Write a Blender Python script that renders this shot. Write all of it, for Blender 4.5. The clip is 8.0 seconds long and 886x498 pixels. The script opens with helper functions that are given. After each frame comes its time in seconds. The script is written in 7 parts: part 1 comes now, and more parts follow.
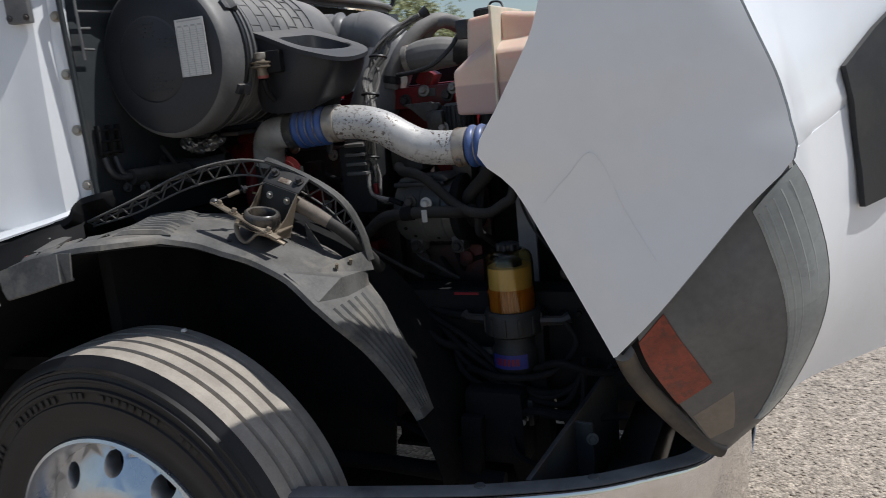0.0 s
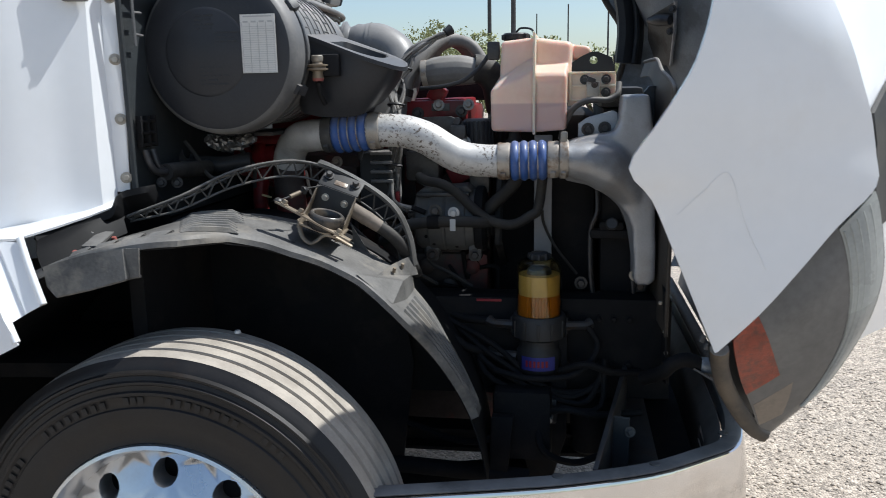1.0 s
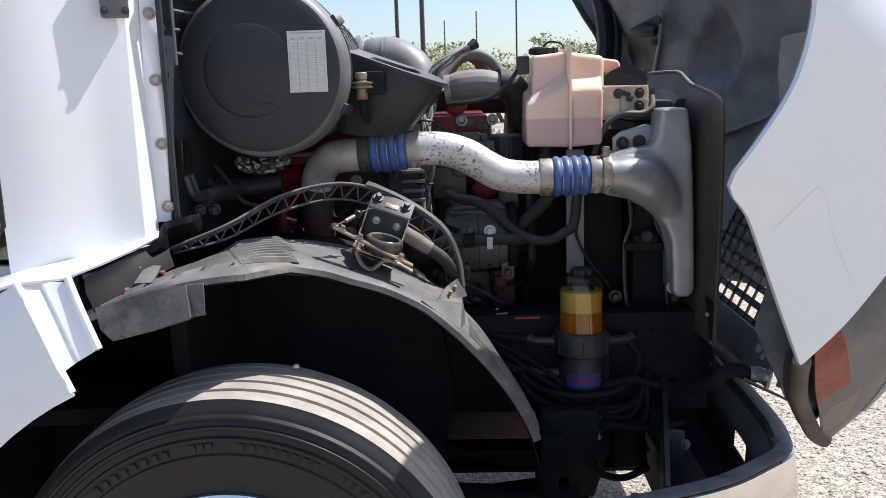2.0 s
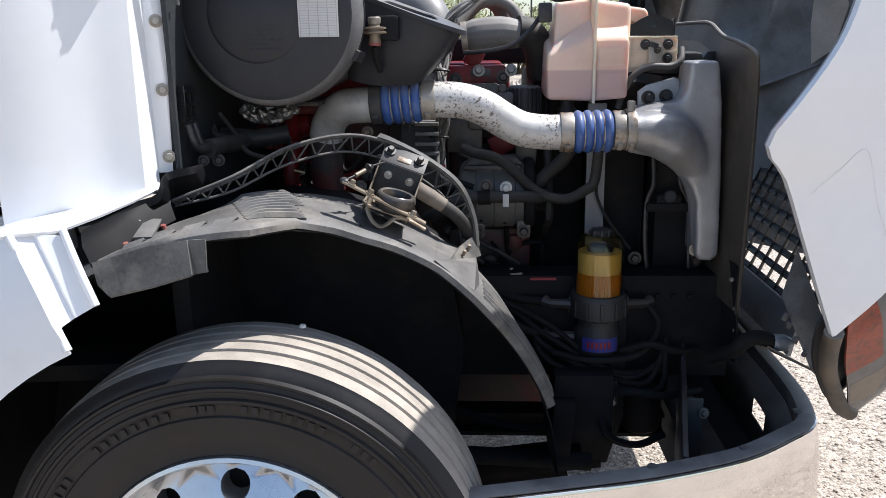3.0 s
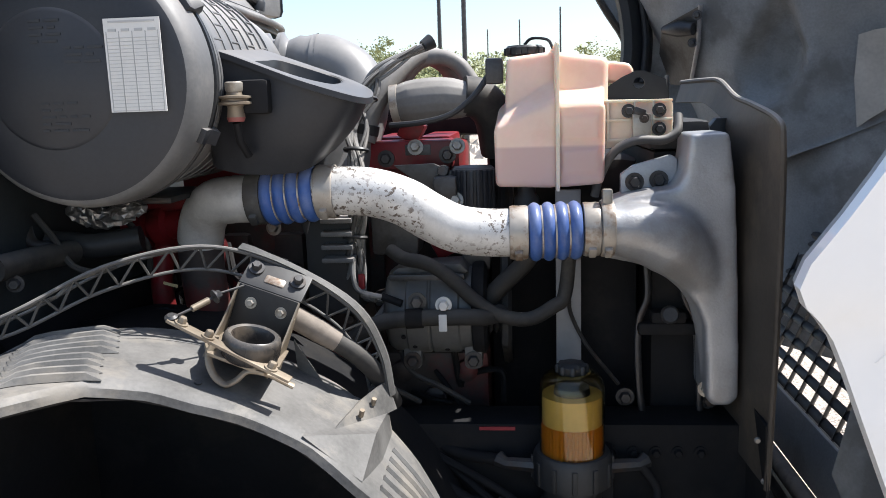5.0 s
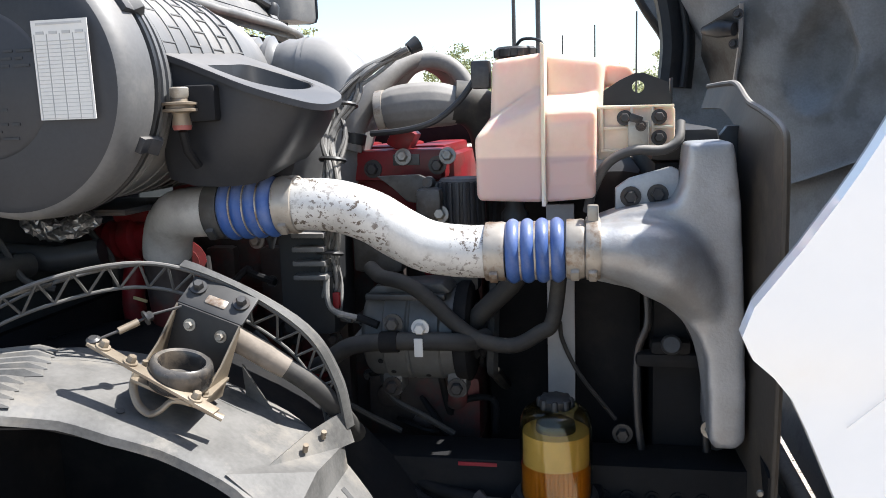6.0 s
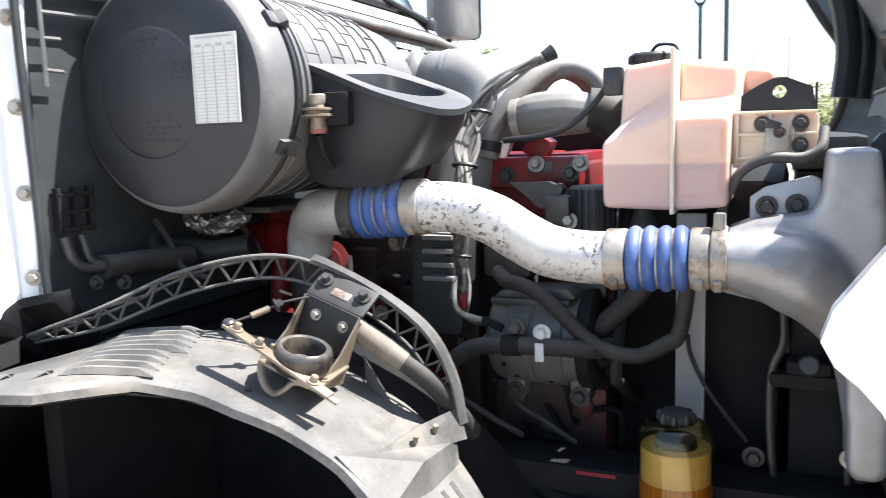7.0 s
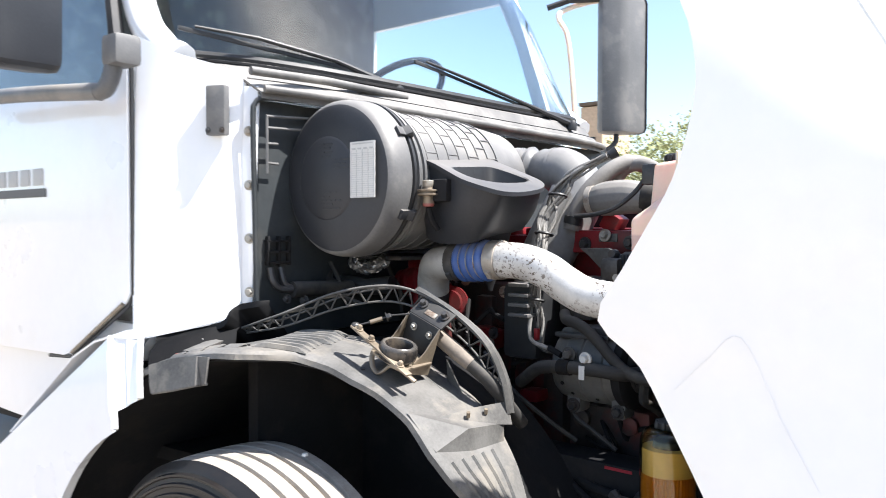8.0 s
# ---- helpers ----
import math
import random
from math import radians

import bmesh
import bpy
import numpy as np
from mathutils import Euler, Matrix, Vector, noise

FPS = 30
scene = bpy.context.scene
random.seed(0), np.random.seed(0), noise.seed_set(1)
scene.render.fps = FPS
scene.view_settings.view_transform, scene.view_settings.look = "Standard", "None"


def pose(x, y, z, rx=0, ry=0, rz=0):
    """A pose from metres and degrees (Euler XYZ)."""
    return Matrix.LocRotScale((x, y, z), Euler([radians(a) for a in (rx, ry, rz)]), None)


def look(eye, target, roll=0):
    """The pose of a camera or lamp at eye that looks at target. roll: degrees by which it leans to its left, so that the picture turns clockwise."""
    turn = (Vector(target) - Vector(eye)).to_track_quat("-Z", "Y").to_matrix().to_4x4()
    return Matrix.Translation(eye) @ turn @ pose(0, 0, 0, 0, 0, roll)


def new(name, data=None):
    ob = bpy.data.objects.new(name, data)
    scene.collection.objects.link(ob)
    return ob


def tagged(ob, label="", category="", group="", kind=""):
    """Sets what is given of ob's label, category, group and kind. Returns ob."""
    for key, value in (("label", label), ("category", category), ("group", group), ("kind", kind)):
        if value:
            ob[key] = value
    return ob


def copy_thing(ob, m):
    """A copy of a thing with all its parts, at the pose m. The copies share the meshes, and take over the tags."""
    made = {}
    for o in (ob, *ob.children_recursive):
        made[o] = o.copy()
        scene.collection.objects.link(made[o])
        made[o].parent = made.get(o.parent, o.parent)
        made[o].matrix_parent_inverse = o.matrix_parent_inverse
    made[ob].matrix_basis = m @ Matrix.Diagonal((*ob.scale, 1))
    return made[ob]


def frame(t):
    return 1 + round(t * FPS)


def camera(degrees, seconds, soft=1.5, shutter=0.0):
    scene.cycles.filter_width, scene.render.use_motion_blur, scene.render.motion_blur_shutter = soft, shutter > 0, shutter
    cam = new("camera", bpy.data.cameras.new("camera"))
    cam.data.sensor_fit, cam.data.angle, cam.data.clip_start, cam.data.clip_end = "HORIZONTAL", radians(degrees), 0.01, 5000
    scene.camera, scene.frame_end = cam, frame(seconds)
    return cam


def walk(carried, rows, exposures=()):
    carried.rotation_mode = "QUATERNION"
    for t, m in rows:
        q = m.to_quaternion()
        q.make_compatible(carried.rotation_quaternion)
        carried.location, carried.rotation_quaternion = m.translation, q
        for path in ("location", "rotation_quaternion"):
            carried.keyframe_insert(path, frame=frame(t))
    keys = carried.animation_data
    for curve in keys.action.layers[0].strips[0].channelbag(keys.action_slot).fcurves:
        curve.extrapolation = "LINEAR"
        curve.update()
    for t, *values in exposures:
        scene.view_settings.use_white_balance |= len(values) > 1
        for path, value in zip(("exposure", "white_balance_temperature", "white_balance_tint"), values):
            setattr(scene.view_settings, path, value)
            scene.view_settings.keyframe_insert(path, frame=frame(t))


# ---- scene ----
cam = camera(58.0, 8.0, soft=0.75, shutter=0.2)
PATH = [
    (0, (0.082, -0.058, 1.532), (-0.721, 1.728, 1.127), -5.8),
    (0.5, (-0.279, -0.234, 1.521), (-0.631, 1.694, 1.121), -3.1),
    (1, (-0.504, -0.325, 1.557), (-0.811, 1.613, 1.169), -1.1),
    (1.2, (-0.589, -0.326, 1.572), (-0.93, 1.609, 1.199), -2.8),
    (2.3, (-0.895, -0.272, 1.593), (-0.92, 1.69, 1.207), -1.4),
    (2.5, (-0.895, -0.251, 1.593), (-0.982, 1.702, 1.168), -0.8),
    (3, (-0.881, -0.211, 1.587), (-0.98, 1.724, 1.092), -0.9),
    (3.5, (-0.878, -0.175, 1.584), (-0.991, 1.754, 1.069), -1.2),
    (3.8, (-0.796, -0.091, 1.588), (-1.035, 1.86, 1.219), -1.9),
    (4, (-0.73, -0.009, 1.607), (-0.967, 1.954, 1.306), 0.7),
    (4.5, (-0.688, 0.197, 1.595), (-0.871, 2.158, 1.248), -1.1),
    (4.7, (-0.696, 0.277, 1.601), (-0.838, 2.239, 1.242), -1.9),
    (5.8, (-0.522, 0.5, 1.597), (-0.935, 2.43, 1.274), -1.9),
    (6, (-0.509, 0.516, 1.595), (-0.887, 2.452, 1.265), -2.0),
    (6.5, (-0.487, 0.522, 1.599), (-0.95, 2.452, 1.349), -0.6),
    (7, (-0.418, 0.516, 1.572), (-1.211, 2.332, 1.299), -1.8),
    (7.2, (-0.351, 0.461, 1.561), (-1.305, 2.207, 1.363), -2.3),
    (7.5, (-0.215, 0.343, 1.547), (-1.256, 2.045, 1.412), -0.3),
    (8, (0.163, 0.196, 1.541), (-1.139, 1.714, 1.482), 0.1),
]
walk(cam, [(t, look(eye, target, roll)) for t, eye, target, roll in PATH],
     exposures=[(0.0, -0.42, 6200, 9), (0.5, 0.0, 6150, 8), (1.0, 0.18, 6100, 7), (2.3, 0.52, 6200, 11), (3.5, 0.66, 6200, 11), (4.0, 0.86, 6300, 10), (4.7, 0.92, 6300, 10), (6.0, 1.16, 6300, 9), (7.0, 1.6, 6350, 10), (7.5, 1.55, 6350, 10), (8.0, 1.3, 6350, 10)])

# ---- world and sun ----
SUN = Vector((0.63, 0.215, 1.0)).normalized()
world = bpy.data.worlds.new("world")
scene.world = world
world.use_nodes = True
wt = world.node_tree
sky = wt.nodes.new("ShaderNodeTexSky")
sky.sky_type = "NISHITA"
sky.sun_disc = False
sky.sun_elevation = math.asin(SUN.z)
sky.sun_rotation = math.atan2(SUN.x, SUN.y)
sky.air_density = 1.0
sky.dust_density = 1.3
sky.ozone_density = 0.8
wt.nodes["Background"].inputs[1].default_value = 0.128
wt.links.new(sky.outputs[0], wt.nodes["Background"].inputs[0])
sun_data = bpy.data.lights.new("sun", "SUN")
sun_data.energy, sun_data.angle, sun_data.color = 5.0, radians(0.55), (1.0, 0.965, 0.92)
sun = new("sun", sun_data)
sun.matrix_world = look(SUN * 30, (0, 0, 0))

# ---- materials ----
def material(name, color, rough=0.5, metal=0.0, vary=0.25, scale=8.0, fine=90.0, bump=0.15, tint=None, patch=0.0,
             patch_scale=5.0, patch_edge=(0.5, 0.62), coat=0.0, spec=0.5, transmission=0.0, sub=0.0, alpha=1.0, ior=1.45,
             rough_vary=0.15, dust=0.0):
    """A surface with mottling at two scales, an optional second colour in patches, and fine relief."""
    m = bpy.data.materials.new(name)
    m.use_nodes = True
    t = m.node_tree
    b = t.nodes["Principled BSDF"]
    co = t.nodes.new("ShaderNodeTexCoord")
    n1 = t.nodes.new("ShaderNodeTexNoise")
    n1.inputs["Scale"].default_value, n1.inputs["Detail"].default_value = scale, 5.0
    n2 = t.nodes.new("ShaderNodeTexNoise")
    n2.inputs["Scale"].default_value, n2.inputs["Detail"].default_value = fine, 3.0
    for n in (n1, n2):
        t.links.new(co.outputs["Object"], n.inputs["Vector"])
    mix = t.nodes.new("ShaderNodeMath")
    mix.operation = "MULTIPLY_ADD"
    mix.inputs[1].default_value = 0.35
    t.links.new(n2.outputs[0], mix.inputs[0])
    t.links.new(n1.outputs[0], mix.inputs[2])
    ramp = t.nodes.new("ShaderNodeValToRGB")
    ramp.color_ramp.elements[0].position, ramp.color_ramp.elements[1].position = 0.45, 0.9
    lo = [c * (1 - vary) for c in color]
    hi = [min(1.0, c * (1 + vary)) for c in color]
    ramp.color_ramp.elements[0].color = (*lo, 1)
    ramp.color_ramp.elements[1].color = (*hi, 1)
    t.links.new(mix.outputs[0], ramp.inputs[0])
    out = ramp.outputs[0]
    if tint is not None:
        n3 = t.nodes.new("ShaderNodeTexNoise")
        n3.inputs["Scale"].default_value, n3.inputs["Detail"].default_value = patch_scale, 8.0
        n3.inputs["Roughness"].default_value = 0.65
        t.links.new(co.outputs["Object"], n3.inputs["Vector"])
        r3 = t.nodes.new("ShaderNodeValToRGB")
        r3.color_ramp.elements[0].position, r3.color_ramp.elements[1].position = patch_edge
        r3.color_ramp.elements[0].color = (0, 0, 0, 1)
        r3.color_ramp.elements[1].color = (patch, patch, patch, 1)
        t.links.new(n3.outputs[0], r3.inputs[0])
        mx = t.nodes.new("ShaderNodeMix")
        mx.data_type = "RGBA"
        t.links.new(r3.outputs[0], mx.inputs[0])
        t.links.new(out, mx.inputs[6])
        mx.inputs[7].default_value = (*tint, 1)
        out = mx.outputs[2]
    if dust:
        # settled dust on what faces up
        g = t.nodes.new("ShaderNodeNewGeometry")
        z = t.nodes.new("ShaderNodeSeparateXYZ")
        t.links.new(g.outputs["Normal"], z.inputs[0])
        lay = t.nodes.new("ShaderNodeMapRange")
        lay.inputs[1].default_value, lay.inputs[2].default_value = 0.1, 0.9
        lay.inputs[3].default_value, lay.inputs[4].default_value = 0.0, dust * 1.6
        t.links.new(z.outputs[2], lay.inputs[0])
        amt = t.nodes.new("ShaderNodeMath")
        amt.operation = "MULTIPLY"
        t.links.new(lay.outputs[0], amt.inputs[0])
        t.links.new(n1.outputs[0], amt.inputs[1])
        dm = t.nodes.new("ShaderNodeMix")
        dm.data_type = "RGBA"
        t.links.new(amt.outputs[0], dm.inputs[0])
        t.links.new(out, dm.inputs[6])
        dm.inputs[7].default_value = (0.42, 0.39, 0.35, 1)
        out = dm.outputs[2]
    t.links.new(out, b.inputs["Base Color"])
    rr = t.nodes.new("ShaderNodeMapRange")
    rr.inputs[3].default_value, rr.inputs[4].default_value = max(0.0, rough - rough_vary), min(1.0, rough + rough_vary)
    t.links.new(n1.outputs[0], rr.inputs[0])
    t.links.new(rr.outputs[0], b.inputs["Roughness"])
    b.inputs["Metallic"].default_value = metal
    b.inputs["Specular IOR Level"].default_value = spec
    b.inputs["Coat Weight"].default_value = coat
    b.inputs["Transmission Weight"].default_value = transmission
    b.inputs["IOR"].default_value = ior
    if sub:
        b.inputs["Subsurface Weight"].default_value = sub
        b.inputs["Subsurface Radius"].default_value = (0.06, 0.03, 0.02)
        b.inputs["Subsurface Scale"].default_value = 0.6
    if bump:
        bp = t.nodes.new("ShaderNodeBump")
        bp.inputs["Strength"].default_value, bp.inputs["Distance"].default_value = bump, 0.004
        t.links.new(mix.outputs[0], bp.inputs["Height"])
        t.links.new(bp.outputs[0], b.inputs["Normal"])
    return m


WHITE = material("white_paint", (0.78, 0.79, 0.80), 0.3, vary=0.03, scale=3, fine=30, bump=0.02, tint=(0.66, 0.6, 0.52), patch=0.25,
                 patch_scale=4, patch_edge=(0.55, 0.75), coat=0.5, rough_vary=0.08)
BLACK = material("black_plastic", (0.018, 0.019, 0.021), 0.5, vary=0.3, bump=0.1, tint=(0.07, 0.065, 0.055), patch=0.25, patch_scale=6, dust=0.1)
HOUSING = material("air_cleaner_plastic", (0.025, 0.027, 0.032), 0.44, spec=0.4, vary=0.25, scale=4, fine=160, bump=0.06, tint=(0.05, 0.047, 0.045),
                   patch=0.35, patch_scale=4, patch_edge=(0.42, 0.75), dust=0.34)
LINER = material("weathered_liner_plastic", (0.090, 0.088, 0.084), 0.62, vary=0.45, scale=10, fine=140, bump=0.3, tint=(0.21, 0.19, 0.16),
                 patch=0.7, patch_scale=9, dust=0.12)
LATTICE = material("lattice_plastic", (0.06, 0.06, 0.058), 0.6, vary=0.3, bump=0.15, tint=(0.12, 0.11, 0.10), patch=0.4, patch_scale=12, dust=0.35)
RUBBER = material("black_rubber", (0.022, 0.021, 0.02), 0.7, vary=0.3, fine=120, bump=0.2, tint=(0.075, 0.065, 0.052), patch=0.5, patch_scale=9, dust=0.15)
TREAD = material("dusty_tread_rubber", (0.37, 0.33, 0.28), 0.85, vary=0.2, scale=14, fine=200, bump=0.3, tint=(0.25, 0.215, 0.18), patch=0.35,
                 patch_scale=10)
SIDEWALL = material("sidewall_rubber", (0.017, 0.0155, 0.015), 0.5, vary=0.3, scale=9, fine=150, bump=0.12, spec=0.4, tint=(0.045, 0.028, 0.018), patch=0.4,
                    patch_scale=5, patch_edge=(0.56, 0.7))
HOSE = material("dusty_hose_rubber", (0.06, 0.058, 0.055), 0.65, vary=0.3, bump=0.2, tint=(0.17, 0.155, 0.135), patch=0.55, patch_scale=10, dust=0.9)
CAST = material("cast_aluminium", (0.40, 0.405, 0.415), 0.42, metal=0.4, vary=0.15, scale=12, fine=220, bump=0.3, tint=(0.28, 0.25, 0.22), patch=0.45,
                patch_scale=9)
PIPE = material("pitted_aluminium_pipe", (0.60, 0.585, 0.56), 0.5, spec=0.2, metal=0.3, vary=0.12, scale=16, fine=200, bump=0.2, tint=(0.11, 0.08, 0.058),
                patch=0.9, patch_scale=105, patch_edge=(0.54, 0.575))
# the pits lie in clusters
pt = PIPE.node_tree
cluster = pt.nodes.new("ShaderNodeTexNoise")
cluster.inputs["Scale"].default_value, cluster.inputs["Detail"].default_value = 13.0, 2.0
pco = pt.nodes.new("ShaderNodeTexCoord")
pt.links.new(pco.outputs["Object"], cluster.inputs["Vector"])
dense = pt.nodes.new("ShaderNodeMapRange")
dense.inputs[1].default_value, dense.inputs[2].default_value = 0.42, 0.55
pt.links.new(cluster.outputs[0], dense.inputs[0])
pit_mix = [n for n in pt.nodes if n.bl_idname == "ShaderNodeMix"][0]
keep = pt.nodes.new("ShaderNodeMath")
keep.operation = "MULTIPLY"
pt.links.new(pit_mix.inputs[0].links[0].from_socket, keep.inputs[0])
pt.links.new(dense.outputs[0], keep.inputs[1])
pt.links.new(keep.outputs[0], pit_mix.inputs[0])
ALUMINIUM = material("dull_cast_elbow", (0.56, 0.54, 0.51), 0.48, metal=0.2, vary=0.15, scale=14, fine=200, bump=0.25, tint=(0.34, 0.31, 0.28), patch=0.5, patch_scale=16)
STEEL = material("dark_steel", (0.06, 0.06, 0.062), 0.45, metal=0.6, vary=0.3, fine=150, bump=0.2, tint=(0.10, 0.06, 0.035), patch=0.4, patch_scale=14, dust=0.12)
ZINC = material("plated_bolt_steel", (0.36, 0.34, 0.30), 0.42, metal=0.45, vary=0.25, bump=0.1, tint=(0.2, 0.13, 0.07), patch=0.5, patch_scale=30)
TAN = material("dusty_plated_bracket", (0.26, 0.215, 0.16), 0.5, metal=0.4, vary=0.25, fine=160, bump=0.2, tint=(0.13, 0.09, 0.06), patch=0.5, patch_scale=20)
CLAMP = material("stained_steel_band", (0.40, 0.36, 0.31), 0.42, metal=0.35, vary=0.2, bump=0.1, tint=(0.17, 0.10, 0.055), patch=0.85, patch_scale=24)
RIMLENS = material("ribbed_lamp_edge", (0.33, 0.345, 0.33), 0.25, vary=0.2, scale=7, bump=0.05, spec=0.4)
CHROME = material("chrome", (0.80, 0.80, 0.80), 0.07, metal=1.0, vary=0.03, bump=0.0, rough_vary=0.04)
DENTED = material("rippled_bumper_chrome", (0.74, 0.72, 0.70), 0.07, metal=1.0, vary=0.05, scale=7, fine=26, bump=0.22, tint=(0.55, 0.50, 0.45), patch=0.35, patch_scale=5, rough_vary=0.05)
ALLOY = material("polished_wheel_alloy", (0.66, 0.68, 0.71), 0.30, metal=0.95, vary=0.08, bump=0.04, tint=(0.5, 0.46, 0.42), patch=0.3, patch_scale=8, rough_vary=0.1)
BLUE = material("blue_silicone", (0.045, 0.105, 0.32), 0.33, vary=0.2, bump=0.1, tint=(0.26, 0.32, 0.46), patch=0.5, patch_scale=14, patch_edge=(0.48, 0.75), dust=0.3)
RED = material("red_engine_paint", (0.19, 0.010, 0.014), 0.45, vary=0.25, bump=0.15, tint=(0.06, 0.025, 0.02), patch=0.6, patch_scale=9)
ENGINE = material("oily_engine_casting", (0.055, 0.045, 0.042), 0.5, metal=0.2, vary=0.35, bump=0.3, tint=(0.16, 0.02, 0.016), patch=0.7, patch_scale=5, dust=0.2)
GREYCAST = material("grey_engine_casting", (0.085, 0.083, 0.08), 0.5, metal=0.3, vary=0.35, bump=0.4, tint=(0.045, 0.036, 0.03), patch=0.65, patch_scale=14, dust=0.25)
TANK = material("pink_coolant_in_tank", (0.83, 0.62, 0.50), 0.36, vary=0.05, scale=6, bump=0.05, sub=0.5, tint=(0.72, 0.44, 0.32), patch=0.3, patch_scale=8)
CREAM = material("aged_tank_plastic", (0.70, 0.62, 0.50), 0.42, vary=0.08, bump=0.05, sub=0.3, tint=(0.45, 0.37, 0.28), patch=0.35, patch_scale=9)
AMBER = material("amber_bowl_plastic", (0.84, 0.75, 0.44), 0.06, vary=0.04, bump=0.0, transmission=1.0, ior=1.45, rough_vary=0.03)
DIESEL = material("amber_diesel", (0.80, 0.36, 0.06), 0.05, vary=0.04, bump=0.0, transmission=1.0, ior=1.15, rough_vary=0.02)
PAPER = material("pleated_filter_paper", (0.82, 0.62, 0.32), 0.7, vary=0.15, bump=0.1)
HOODIN = material("grey_hood_moulding", (0.255, 0.27, 0.28), 0.55, vary=0.25, scale=5, fine=160, bump=0.45, tint=(0.13, 0.13, 0.127), patch=0.7, patch_scale=4, dust=0.3)
LENS = material("orange_lens", (0.23, 0.042, 0.02), 0.45, vary=0.3, scale=40, fine=260, bump=0.4, coat=0.15, tint=(0.08, 0.035, 0.025), patch=0.6, patch_scale=60)
LAMP = material("clear_lamp_cover", (0.125, 0.122, 0.118), 0.22, vary=0.3, scale=5, fine=60, bump=0.03, spec=0.35, tint=(0.10, 0.098, 0.095), patch=0.6, patch_scale=3)
PAPERWHITE = material("sticker_paper", (0.62, 0.61, 0.58), 0.6, vary=0.06, bump=0.02)
INK = material("sticker_ink", (0.10, 0.10, 0.10), 0.6, vary=0.1, bump=0.0)
DECALB = material("blue_decal", (0.035, 0.04, 0.22), 0.4, vary=0.15, bump=0.0)
DECALR = material("red_decal", (0.26, 0.02, 0.03), 0.4, vary=0.15, bump=0.0)
GRAVEL = material("pale_gravel_ground", (0.46, 0.39, 0.315), 0.9, vary=0.25, scale=18, fine=150, bump=0.0, tint=(0.38, 0.33, 0.275), patch=0.6, patch_scale=1.3)
gt = GRAVEL.node_tree
gbs = gt.nodes["Principled BSDF"]
gwas = gbs.inputs["Base Color"].links[0].from_socket
gco = gt.nodes.new("ShaderNodeTexCoord")
cell = gt.nodes.new("ShaderNodeTexVoronoi")
cell.inputs["Scale"].default_value = 95.0
gt.links.new(gco.outputs["Object"], cell.inputs["Vector"])
tone = gt.nodes.new("ShaderNodeSeparateColor")
gt.links.new(cell.outputs["Color"], tone.inputs[0])
tr = gt.nodes.new("ShaderNodeMapRange")
tr.inputs[3].default_value, tr.inputs[4].default_value = 0.45, 1.35
gt.links.new(tone.outputs[0], tr.inputs[0])
gm = gt.nodes.new("ShaderNodeMix")
gm.data_type, gm.blend_type = "RGBA", "MULTIPLY"
gm.inputs[0].default_value = 1.0
gt.links.new(gwas, gm.inputs[6])
gt.links.new(tr.outputs[0], gm.inputs[7])
gt.links.new(gm.outputs[2], gbs.inputs["Base Color"])
gbump = gt.nodes.new("ShaderNodeBump")
gbump.inputs["Strength"].default_value, gbump.inputs["Distance"].default_value = 1.0, 0.006
gbump.invert = True
gt.links.new(cell.outputs["Distance"], gbump.inputs["Height"])
gt.links.new(gbump.outputs[0], gbs.inputs["Normal"])
STONE = material("gravel_stones", (0.44, 0.38, 0.315), 0.85, vary=0.3, scale=30, fine=200, bump=0.2)
BARK = material("mesquite_bark", (0.12, 0.09, 0.065), 0.9, vary=0.3, bump=0.4)
LEAF = material("desert_tree_leaves", (0.25, 0.27, 0.12), 0.7, vary=0.4, scale=3, fine=20, bump=0.0, tint=(0.30, 0.29, 0.16), patch=0.5, patch_scale=2)
STUCCO = material("tan_stucco", (0.52, 0.38, 0.26), 0.9, vary=0.12, bump=0.3)
FOIL = material("foil_heat_wrap", (0.30, 0.29, 0.28), 0.35, metal=0.9, vary=0.3, scale=40, fine=160, bump=1.0)
WIREMAT = material("grey_wire_sleeve", (0.21, 0.205, 0.195), 0.6, vary=0.3, bump=0.15, tint=(0.04, 0.04, 0.04), patch=0.6, patch_scale=18, dust=0.5)
SEAL = material("dust_brown_rubber", (0.060, 0.050, 0.040), 0.65, vary=0.3, bump=0.2, tint=(0.12, 0.094, 0.066), patch=0.6, patch_scale=5, dust=0.7)
# lighter than the lid's plastic; on the air cleaner it carries the sunlight
MIDGREY = material("mid_grey_plastic", (0.12, 0.12, 0.12), 0.5, vary=0.2, scale=6, fine=160, bump=0.08, tint=(0.21, 0.2, 0.185), patch=0.5, patch_scale=6, dust=0.6)
FLANGE = material("dusty_bumper_top", (0.05, 0.05, 0.052), 0.5, vary=0.3, scale=12, fine=140, bump=0.2, tint=(0.15, 0.14, 0.125), patch=0.6, patch_scale=8, dust=0.35)
# pale colour for the daylight behind the hood's opening
HOLELIGHT = material("painted_daylight", (0.46, 0.44, 0.40), 0.7, vary=0.2, bump=0.15)
DUCT = material("smooth_grey_duct_rubber", (0.15, 0.15, 0.15), 0.38, vary=0.2, scale=5, bump=0.08, tint=(0.26, 0.25, 0.235), patch=0.4, patch_scale=7, dust=0.45)
COWLMAT = material("dusty_cowl_plastic", (0.115, 0.112, 0.107), 0.6, vary=0.25, bump=0.15, tint=(0.25, 0.235, 0.21), patch=0.5, patch_scale=8, dust=0.5)
